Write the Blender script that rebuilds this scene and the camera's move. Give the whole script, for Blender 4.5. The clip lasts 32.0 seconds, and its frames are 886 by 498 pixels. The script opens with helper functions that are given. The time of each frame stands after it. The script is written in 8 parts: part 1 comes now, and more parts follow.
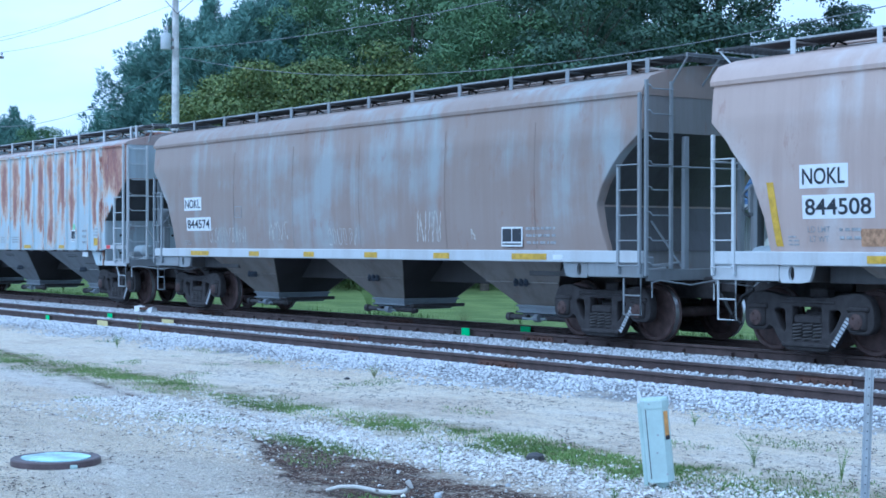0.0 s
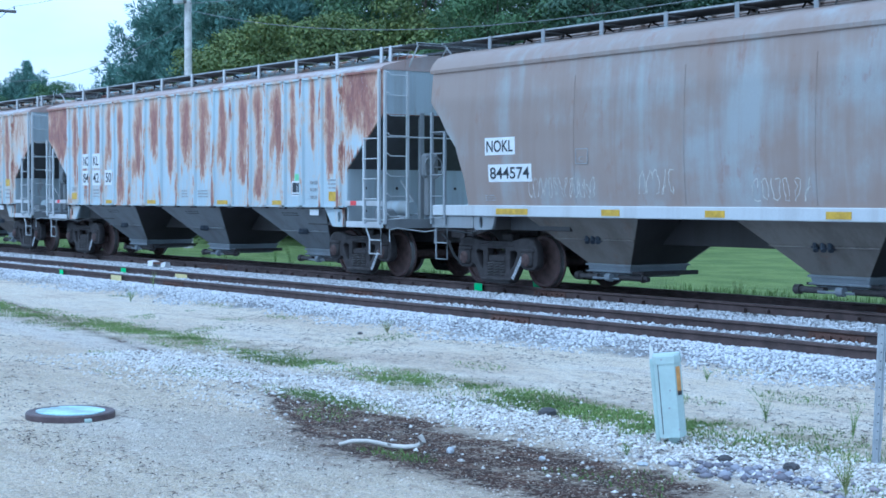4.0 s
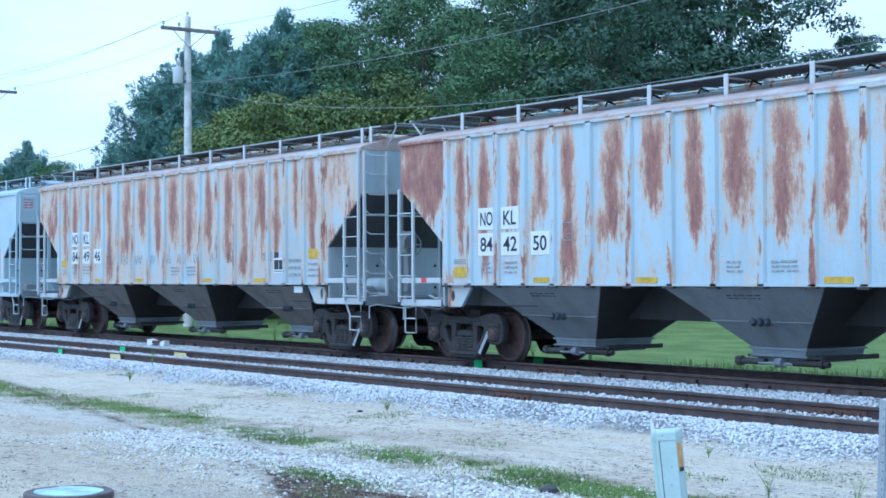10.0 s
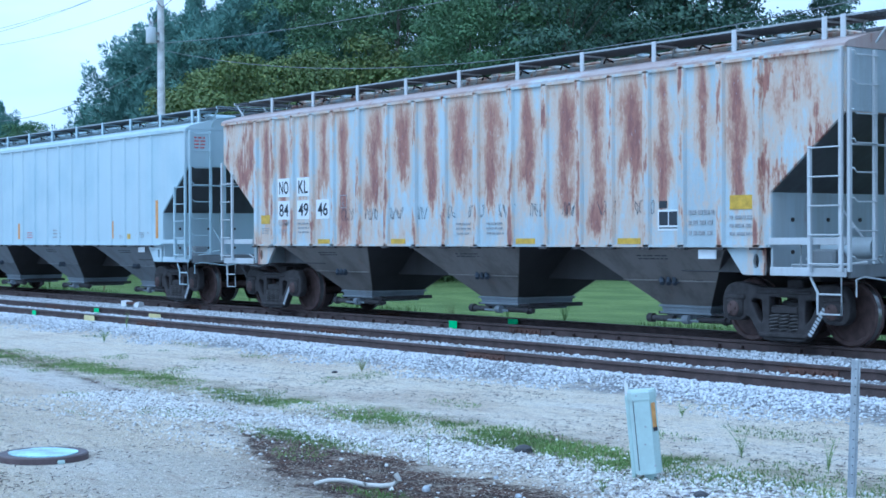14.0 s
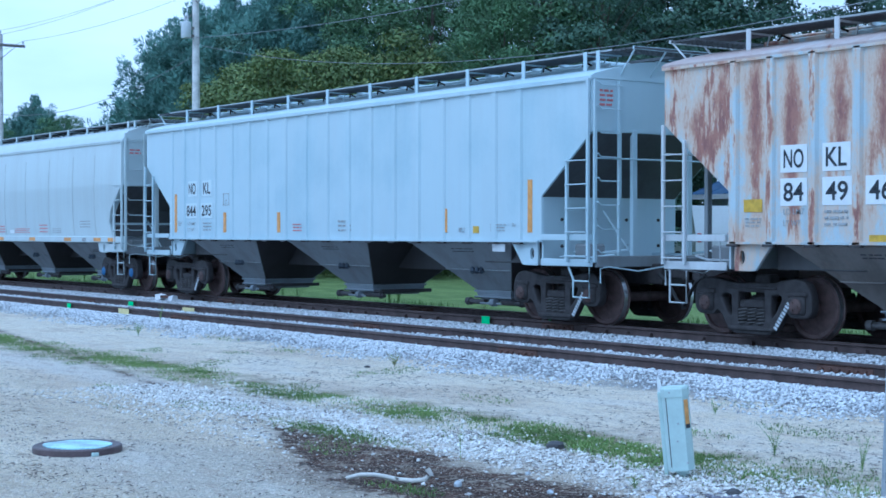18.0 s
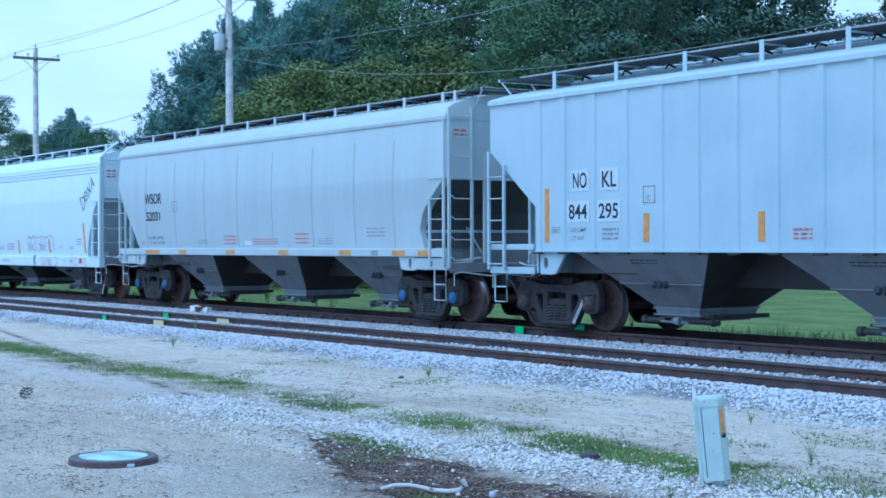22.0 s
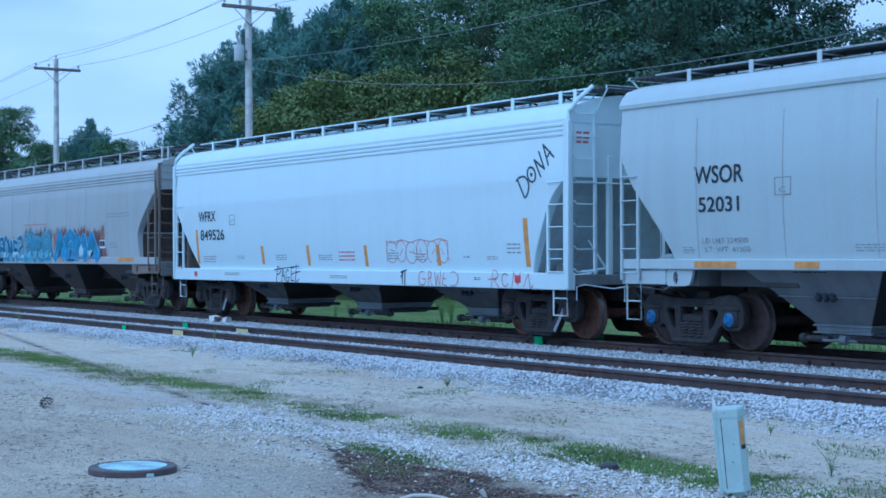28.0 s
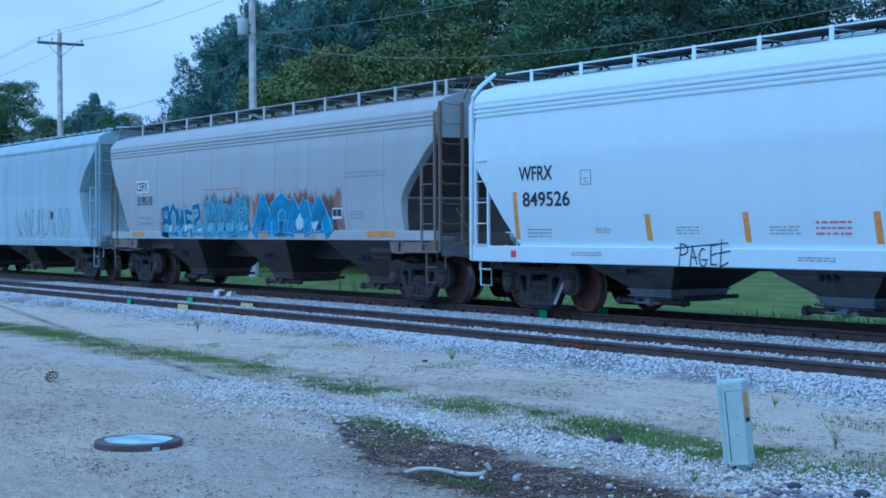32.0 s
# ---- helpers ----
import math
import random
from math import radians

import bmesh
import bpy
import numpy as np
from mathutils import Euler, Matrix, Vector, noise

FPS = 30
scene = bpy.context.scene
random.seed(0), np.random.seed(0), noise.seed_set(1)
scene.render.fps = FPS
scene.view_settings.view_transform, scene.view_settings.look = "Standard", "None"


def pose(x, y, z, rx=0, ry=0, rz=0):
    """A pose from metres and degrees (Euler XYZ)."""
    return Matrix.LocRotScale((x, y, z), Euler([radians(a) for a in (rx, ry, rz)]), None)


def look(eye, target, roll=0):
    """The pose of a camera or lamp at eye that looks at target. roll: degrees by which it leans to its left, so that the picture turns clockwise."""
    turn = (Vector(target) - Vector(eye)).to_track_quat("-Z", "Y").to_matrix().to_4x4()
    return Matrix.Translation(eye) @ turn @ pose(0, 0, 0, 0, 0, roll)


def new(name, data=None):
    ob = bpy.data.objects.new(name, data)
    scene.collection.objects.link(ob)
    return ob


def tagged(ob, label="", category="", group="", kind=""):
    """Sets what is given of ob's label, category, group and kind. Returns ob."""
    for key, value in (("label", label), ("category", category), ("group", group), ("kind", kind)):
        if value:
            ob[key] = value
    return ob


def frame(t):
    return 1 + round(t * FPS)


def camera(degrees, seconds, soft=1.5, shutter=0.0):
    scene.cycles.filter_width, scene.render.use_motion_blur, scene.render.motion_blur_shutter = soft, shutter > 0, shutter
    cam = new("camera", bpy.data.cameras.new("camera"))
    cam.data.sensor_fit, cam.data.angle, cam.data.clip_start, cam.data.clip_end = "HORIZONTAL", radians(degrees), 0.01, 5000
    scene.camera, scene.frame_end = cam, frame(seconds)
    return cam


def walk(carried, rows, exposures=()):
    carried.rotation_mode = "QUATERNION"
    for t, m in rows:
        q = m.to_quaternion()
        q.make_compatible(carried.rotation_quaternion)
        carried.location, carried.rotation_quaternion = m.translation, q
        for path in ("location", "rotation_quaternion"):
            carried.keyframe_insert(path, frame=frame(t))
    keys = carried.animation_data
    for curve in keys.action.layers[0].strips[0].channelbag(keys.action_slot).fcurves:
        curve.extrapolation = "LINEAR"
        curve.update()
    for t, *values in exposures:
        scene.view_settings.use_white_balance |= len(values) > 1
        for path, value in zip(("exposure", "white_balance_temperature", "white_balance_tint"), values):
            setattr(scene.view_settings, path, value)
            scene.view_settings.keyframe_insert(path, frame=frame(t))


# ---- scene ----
cam = camera(31.82, 32.0, soft=1.65)
PATH = [
    (0.0, pose(0, 0, 1.785, 89.85, -0.07, 53.94)),
    (0.5, pose(0, 0, 1.785, 89.62, -0.10, 54.13)),
    (1.0, pose(0, 0, 1.785, 89.30, 0.20, 54.30)),
    (1.5, pose(0, 0, 1.785, 89.03, -0.34, 54.34)),
    (2.0, pose(0, 0, 1.785, 88.51, 0.05, 54.17)),
    (2.5, pose(0, 0, 1.785, 88.34, 0.01, 54.25)),
    (3.0, pose(0, 0, 1.785, 88.52, -0.32, 54.40)),
    (3.5, pose(0, 0, 1.785, 88.39, -0.21, 54.39)),
    (5.5, pose(0, 0, 1.785, 87.84, -0.26, 54.61)),
    (6.0, pose(0, 0, 1.785, 87.86, -0.22, 54.79)),
    (6.5, pose(0, 0, 1.785, 87.85, -0.55, 54.85)),
    (7.0, pose(0, 0, 1.785, 87.84, -0.16, 55.04)),
    (7.5, pose(0, 0, 1.785, 89.53, 0.03, 55.12)),
    (8.0, pose(0, 0, 1.785, 91.11, 0.05, 55.12)),
    (8.5, pose(0, 0, 1.785, 91.46, 0.27, 55.11)),
    (9.0, pose(0, 0, 1.785, 91.49, 0.43, 54.81)),
    (9.5, pose(0, 0, 1.785, 91.40, 0.22, 54.57)),
    (10.0, pose(0, 0, 1.785, 91.03, 0.20, 54.39)),
    (10.5, pose(0, 0, 1.785, 90.69, 0.10, 54.30)),
    (11.0, pose(0, 0, 1.785, 90.34, 0.01, 54.34)),
    (11.5, pose(0, 0, 1.785, 90.16, 0.06, 54.28)),
    (12.0, pose(0, 0, 1.785, 90.03, 0.24, 54.19)),
    (12.5, pose(0, 0, 1.785, 89.72, 0.14, 54.21)),
    (13.0, pose(0, 0, 1.785, 89.72, -0.17, 53.70)),
    (13.5, pose(0, 0, 1.785, 89.63, 0.29, 53.36)),
    (14.0, pose(0, 0, 1.785, 89.59, 0.22, 53.46)),
    (14.5, pose(0, 0, 1.785, 89.47, 0.08, 54.02)),
    (15.0, pose(0, 0, 1.785, 89.38, -0.00, 54.49)),
    (15.5, pose(0, 0, 1.785, 89.28, -0.08, 54.86)),
    (17.5, pose(0, 0, 1.785, 89.05, -0.44, 54.84)),
    (18.0, pose(0, 0, 1.785, 89.42, -0.07, 54.68)),
    (18.5, pose(0, 0, 1.785, 89.43, 0.01, 54.61)),
    (19.0, pose(0, 0, 1.785, 89.35, 0.30, 54.82)),
    (19.5, pose(0, 0, 1.785, 89.35, 0.31, 55.02)),
    (20.0, pose(0, 0, 1.785, 89.38, 0.48, 55.17)),
    (20.5, pose(0, 0, 1.785, 89.66, 0.60, 55.23)),
    (21.0, pose(0, 0, 1.785, 89.87, 0.46, 55.41)),
    (21.5, pose(0, 0, 1.785, 89.86, 0.38, 55.56)),
    (22.0, pose(0, 0, 1.785, 89.80, 0.24, 55.91)),
    (22.5, pose(0, 0, 1.785, 89.68, 0.14, 56.02)),
    (23.0, pose(0, 0, 1.785, 89.50, 0.29, 56.16)),
    (23.5, pose(0, 0, 1.785, 89.47, 0.25, 56.45)),
    (24.0, pose(0, 0, 1.785, 89.32, 0.39, 56.61)),
    (24.5, pose(0, 0, 1.785, 88.98, 0.22, 56.89)),
    (26.5, pose(0, 0, 1.785, 89.40, 0.18, 57.02)),
    (27.0, pose(0, 0, 1.785, 89.81, 0.02, 56.78)),
    (27.5, pose(0, 0, 1.785, 90.05, -0.04, 56.63)),
    (28.0, pose(0, 0, 1.785, 90.18, 0.22, 56.61)),
    (28.5, pose(0, 0, 1.785, 90.14, 0.10, 56.61)),
    (29.0, pose(0, 0, 1.785, 90.00, 0.20, 56.62)),
    (29.5, pose(0, 0, 1.785, 89.95, 0.22, 56.57)),
    (30.0, pose(0, 0, 1.785, 89.94, 0.23, 56.63)),
    (30.5, pose(0, 0, 1.785, 89.91, 0.28, 56.70)),
    (31.0, pose(0, 0, 1.785, 89.81, 0.31, 56.71)),
    (31.5, pose(0, 0, 1.785, 89.46, 0.17, 56.78)),
    (32.0, pose(0, 0, 1.785, 89.21, 0.34, 56.77)),
]
# stops, kelvin and tint of the clip's own camera, which turns darker and bluer on the way
LIGHT = [
    (0.0, 0.28, 4370, 4), (6.0, 0.34, 4500, 2), (9.0, 0.39, 4550, 2), (13.0, 0.29, 4380, 2), (15.0, 0.20, 4350, 2), (19.0, 0.09, 4300, 3), (24.0, -0.01, 4180, 3), (28.0, -0.36, 4100, 3), (32.0, -0.48, 3950, 3),
]
walk(cam, PATH, LIGHT)

# distance travelled by the train, metres from its place at the start
TRAVEL = [
    (0.0, -0.000), (1.0, 2.657), (2.0, 5.373), (3.0, 8.147), (3.5, 9.552), (5.5, 15.218), (6.0, 16.650), (7.0, 19.549),
    (8.0, 22.503), (9.0, 25.511), (10.0, 28.549), (11.0, 31.594), (12.0, 34.652), (13.0, 37.748), (14.0, 40.851), (15.0, 43.978),
    (15.5, 45.569), (17.5, 52.020), (18.0, 53.640), (19.0, 56.894), (20.0, 60.163), (21.0, 63.473), (22.0, 66.795), (23.0, 70.099),
    (24.0, 73.424), (24.5, 75.110), (26.5, 81.901), (27.0, 83.595), (28.0, 86.958), (29.0, 90.302), (30.0, 93.678), (31.0, 97.053),
    (32.0, 100.337),
]

# ---------------------------------------------------------------- plan, metres
RAIL = 0.27            # top of rail over the gravel lot
TRACK = 17.85          # centre line of the train's track
SIDING = 13.725        # centre line of the near track
GAUGE = 1.49           # between rail centres

# ---------------------------------------------------------------- sky and sun
SUN_EL, SUN_AZ = 49.0, 190.0
world = bpy.data.worlds.new("overcast_evening")
scene.world = world
world.use_nodes = True
wt = world.node_tree
wt.nodes.clear()
w_out = wt.nodes.new("ShaderNodeOutputWorld")
w_bg = wt.nodes.new("ShaderNodeBackground")
w_sky = wt.nodes.new("ShaderNodeTexSky")
w_sky.sky_type, w_sky.sun_disc = "NISHITA", False
w_sky.sun_elevation, w_sky.sun_rotation = radians(SUN_EL), radians(SUN_AZ)
w_co = wt.nodes.new("ShaderNodeTexCoord")
w_map = wt.nodes.new("ShaderNodeMapping")
w_map.inputs["Scale"].default_value = (1.6, 1.6, 5.0)
w_noise = wt.nodes.new("ShaderNodeTexNoise")
w_noise.inputs["Scale"].default_value, w_noise.inputs["Detail"].default_value = 1.7, 6
w_ramp = wt.nodes.new("ShaderNodeValToRGB")
w_ramp.color_ramp.elements[0].position, w_ramp.color_ramp.elements[0].color = 0.36, (7.4, 8.2, 9.2, 1)
w_ramp.color_ramp.elements[1].position, w_ramp.color_ramp.elements[1].color = 0.62, (11.5, 11.8, 12.1, 1)
w_mix = wt.nodes.new("ShaderNodeMix")
w_mix.data_type = "RGBA"
w_mix.inputs[0].default_value = 0.86
wt.links.new(w_co.outputs["Generated"], w_map.inputs["Vector"])
wt.links.new(w_map.outputs["Vector"], w_noise.inputs["Vector"])
wt.links.new(w_noise.outputs["Fac"], w_ramp.inputs["Fac"])
wt.links.new(w_sky.outputs["Color"], w_mix.inputs["A"])
wt.links.new(w_ramp.outputs["Color"], w_mix.inputs["B"])
wt.links.new(w_mix.outputs["Result"], w_bg.inputs["Color"])
w_bg.inputs["Strength"].default_value = 0.09
wt.links.new(w_bg.outputs["Background"], w_out.inputs["Surface"])

sun_data = bpy.data.lights.new("sun", "SUN")
sun_data.energy, sun_data.angle, sun_data.color = 1.0, radians(40), (1.0, 0.97, 0.93)
sun = new("sun", sun_data)
sun.matrix_world = look((-14, -16, 40), (-20, 18, 0))


# ---------------------------------------------------------------- material tools
class Nodes:
    """A small hand for wiring a node material."""

    def __init__(self, name):
        self.mat = bpy.data.materials.new(name)
        self.mat.use_nodes = True
        self.tree = self.mat.node_tree
        self.bsdf = self.tree.nodes["Principled BSDF"]
        self.coords = self.tree.nodes.new("ShaderNodeTexCoord").outputs["Object"]

    def put(self, socket, value):
        if isinstance(value, bpy.types.NodeSocket):
            self.tree.links.new(value, socket)
        else:
            socket.default_value = value

    def scaled(self, x, y, z, source=None):
        n = self.tree.nodes.new("ShaderNodeMapping")
        n.inputs["Scale"].default_value = (x, y, z)
        self.put(n.inputs["Vector"], source or self.coords)
        return n.outputs["Vector"]

    def noise(self, scale, detail=4, vector=None, rough=0.55, distort=0.0):
        n = self.tree.nodes.new("ShaderNodeTexNoise")
        n.inputs["Scale"].default_value, n.inputs["Detail"].default_value = scale, detail
        n.inputs["Roughness"].default_value, n.inputs["Distortion"].default_value = rough, distort
        self.put(n.inputs["Vector"], vector or self.coords)
        return n.outputs["Fac"]

    def cells(self, scale, vector=None, out="Distance"):
        n = self.tree.nodes.new("ShaderNodeTexVoronoi")
        n.inputs["Scale"].default_value = scale
        self.put(n.inputs["Vector"], vector or self.coords)
        return n.outputs[out]

    def math(self, op, a, b=0.0, clamp=False):
        n = self.tree.nodes.new("ShaderNodeMath")
        n.operation, n.use_clamp = op, clamp
        self.put(n.inputs[0], a)
        self.put(n.inputs[1], b)
        return n.outputs[0]

    def step(self, v, lo, hi, to0=0.0, to1=1.0):
        n = self.tree.nodes.new("ShaderNodeMapRange")
        n.interpolation_type = "SMOOTHSTEP"
        for key, val in (("Value", v), ("From Min", lo), ("From Max", hi), ("To Min", to0), ("To Max", to1)):
            self.put(n.inputs[key], val)
        return n.outputs["Result"]

    def mix(self, fac, a, b, blend="MIX"):
        n = self.tree.nodes.new("ShaderNodeMix")
        n.data_type, n.blend_type = "RGBA", blend
        self.put(n.inputs[0], fac)
        for key, c in (("A", a), ("B", b)):
            self.put(n.inputs[6 if key == "A" else 7], (*c, 1) if isinstance(c, tuple) else c)
        return n.outputs[2]

    def axis(self, which):
        n = self.tree.nodes.new("ShaderNodeSeparateXYZ")
        self.put(n.inputs[0], self.coords)
        return n.outputs[which]

    def random(self, island=False):
        n = self.tree.nodes.new("ShaderNodeNewGeometry" if island else "ShaderNodeObjectInfo")
        return n.outputs["Random Per Island" if island else "Random"]

    def bump(self, height, strength=0.3, distance=0.01):
        n = self.tree.nodes.new("ShaderNodeBump")
        n.inputs["Strength"].default_value, n.inputs["Distance"].default_value = strength, distance
        self.put(n.inputs["Height"], height)
        self.put(self.bsdf.inputs["Normal"], n.outputs["Normal"])

    def done(self, color, rough=0.7, metal=0.0, spec=0.5):
        self.put(self.bsdf.inputs["Base Color"], (*color, 1) if isinstance(color, tuple) else color)
        self.put(self.bsdf.inputs["Roughness"], rough)
        self.put(self.bsdf.inputs["Metallic"], metal)
        self.put(self.bsdf.inputs["Specular IOR Level"], spec)
        return self.mat


def simple(name, color, rough=0.6, metal=0.0, vary=0.18, scale=9.0, island=False):
    """A plain surface with grain and blotches."""
    n = Nodes(name)
    a = n.noise(scale, 5)
    b = n.noise(scale * 9, 3)
    v = n.math("ADD", n.math("MULTIPLY", a, 0.7), n.math("MULTIPLY", b, 0.3))
    dark = tuple(c * (1 - vary) for c in color)
    light = tuple(min(1.0, c * (1 + vary)) for c in color)
    col = n.mix(n.step(v, 0.3, 0.7), dark, light)
    if island:
        col = n.mix(n.math("MULTIPLY", n.random(True), 0.5), col, tuple(c * 0.45 for c in color))
    n.bump(b, 0.15, 0.004)
    return n.done(col, rough, metal)


# stiffening ribs along a ribbed car, closer together near its ends
RIBS = (-6.96, -6.27, -5.5, -4.74, -3.98, -3.08, -2.14, -1.24, -0.34, 0.58, 1.51, 2.39, 3.22, 3.95, 4.74, 5.47, 6.23, 6.92)


def car_paint(name, base, dirt=(0.16, 0.13, 0.11), dirty=0.35, rust=0.0, panels=0.0, stain_sheen=None, stain_sheen_mix=0.0, low=1.4, gloss=0.55, mellow=0.0, more=0.0):
    """Weathered freight-car paint: vertical run-off streaks, blotches, rust that runs down from the roof edge."""
    n = Nodes(name)
    x, z = n.axis("X"), n.axis("Z")
    streak = n.noise(1.0, 7, n.scaled(2.4, 2.4, 0.2), 0.58)
    fine = n.noise(1.0, 6, n.scaled(14, 14, 0.9), 0.65)
    blot = n.noise(0.42, 5, n.scaled(1, 1, 1.1), 0.58)
    grain = n.noise(70, 3)
    col = n.mix(n.step(grain, 0.3, 0.7), tuple(c * 0.94 for c in base), tuple(min(1, c * 1.04) for c in base))
    if stain_sheen:
        far = n.math("ADD", n.math("MULTIPLY", blot, 0.7), n.math("MULTIPLY", streak, 0.3))
        col = n.mix(n.math("MULTIPLY", n.step(far, 0.36, 0.53), stain_sheen_mix), col, stain_sheen)
    col = n.mix(n.math("MULTIPLY", n.step(n.math("ADD", streak, n.math("MULTIPLY", fine, 0.35)), 0.58, 0.86), dirty), col, dirt)
    foot = n.math("MULTIPLY", n.step(n.math("ADD", z, n.math("MULTIPLY", fine, 0.8)), low + 0.95, low + 0.15), dirty * 0.55)
    col = n.mix(foot, col, dirt)
    if panels:
        lay = n.tree.nodes.new("ShaderNodeValToRGB")
        for i, xr in enumerate(RIBS):
            el = lay.color_ramp.elements[0] if i == 0 else lay.color_ramp.elements[-1] if i == len(RIBS) - 1 else lay.color_ramp.elements.new((xr + 8.5) / 17)
            el.position, el.color = (xr + 8.5) / 17, (i / 20, i / 20, i / 20, 1)
        n.put(lay.inputs["Fac"], n.math("DIVIDE", n.math("ADD", x, 8.5), 17.0))
        q = n.math("MULTIPLY", lay.outputs["Color"], 20.0)
        cell = n.math("FLOOR", q)
        wn = n.tree.nodes.new("ShaderNodeTexWhiteNoise")
        wn.noise_dimensions = "1D"
        n.put(wn.inputs["W"], cell)
        r1 = wn.outputs["Value"]
        r2 = n.math("FRACT", n.math("MULTIPLY", r1, 7.31))
        r3 = n.math("FRACT", n.math("MULTIPLY", r1, 23.7))
        off = n.math("ABSOLUTE", n.math("SUBTRACT", n.math("FRACT", q), n.math("ADD", n.math("MULTIPLY", r3, 0.25), 0.36)))
        core = n.math("SUBTRACT", 1.0, n.math("DIVIDE", off, n.math("ADD", n.math("MULTIPLY", r2, 0.26), 0.30)))
        wisp = n.noise(1.0, 9, n.scaled(5.5, 5.5, 1.3), 0.7)
        mott = n.noise(1.0, 9, n.scaled(1.7, 1.7, 0.9), 0.66)
        grit = n.noise(1.0, 6, n.scaled(34, 34, 14), 0.7)
        rough = n.math("ADD", n.math("MULTIPLY", n.math("SUBTRACT", wisp, 0.5), 1.6), n.math("ADD", n.math("MULTIPLY", n.math("SUBTRACT", mott, 0.5), 2.4), n.math("MULTIPLY", n.math("SUBTRACT", grit, 0.5), 0.7)))
        drop = n.math("ADD", n.math("MULTIPLY", r1, 1.1), 1.05)
        fall = n.step(n.math("ADD", z, n.math("MULTIPLY", n.math("SUBTRACT", wisp, 0.5), 1.6)), drop, n.math("ADD", drop, 0.75))
        crest = n.step(n.math("ADD", z, n.math("MULTIPLY", n.math("SUBTRACT", mott, 0.5), 1.6)), 4.15, 3.55, 0.45, 1.0)
        amount = n.math("SUBTRACT", n.math("MULTIPLY", n.math("MULTIPLY", n.math("ADD", n.math("MULTIPLY", core, 0.78), 0.12), fall), crest), 0.16)
        edge = n.math("MULTIPLY", n.step(n.math("ABSOLUTE", n.math("SUBTRACT", n.math("FRACT", n.math("ADD", q, 0.5)), 0.5)), 0.10, 0.03), n.step(wisp, 0.46, 0.62))
        amount = n.math("MAXIMUM", amount, n.math("MULTIPLY", edge, 0.62))
        ends = n.math("MULTIPLY", n.step(n.math("ABSOLUTE", x), 6.85, 7.3), n.step(z, 2.2, 3.3))
        amount = n.math("MAXIMUM", amount, n.math("SUBTRACT", n.math("MULTIPLY", ends, 1.0 - 5.0 * mellow), 0.30))
        amount = n.math("ADD", n.math("ADD", amount, n.math("MULTIPLY", rough, 0.78)), more)
        col = n.mix(n.math("MULTIPLY", n.step(amount, 0.10 - mellow, 0.50 - mellow), 0.8), col, (0.60, 0.46, 0.34))
        col = n.mix(n.math("MULTIPLY", n.step(amount, 0.34, 0.62 + mellow), 0.85), col, (0.42, 0.235, 0.155))
        col = n.mix(n.math("MULTIPLY", n.step(amount, 0.50 + mellow * 0.7, 0.85 + mellow), 0.9), col, n.mix(n.step(n.noise(1.0, 8, n.scaled(9, 9, 3.0), 0.72), 0.38, 0.62), (0.33, 0.155, 0.115), (0.20, 0.082, 0.078)))
        col = n.mix(n.math("MULTIPLY", n.step(n.noise(1.0, 7, n.scaled(24, 24, 9), 0.7), 0.60, 0.70), 0.55), col, tuple(v * 1.1 for v in base))
    if rust:
        spots = n.noise(2.4, 9, n.scaled(1.3, 1.3, 0.5), 0.72)
        col = n.mix(n.math("MULTIPLY", n.step(spots, 0.56, 0.68), rust), col, (0.25, 0.1, 0.055))
    n.bump(n.math("ADD", n.math("MULTIPLY", grain, 0.4), n.math("MULTIPLY", blot, 2.0)), 0.25, 0.006)
    return n.done(col, gloss)


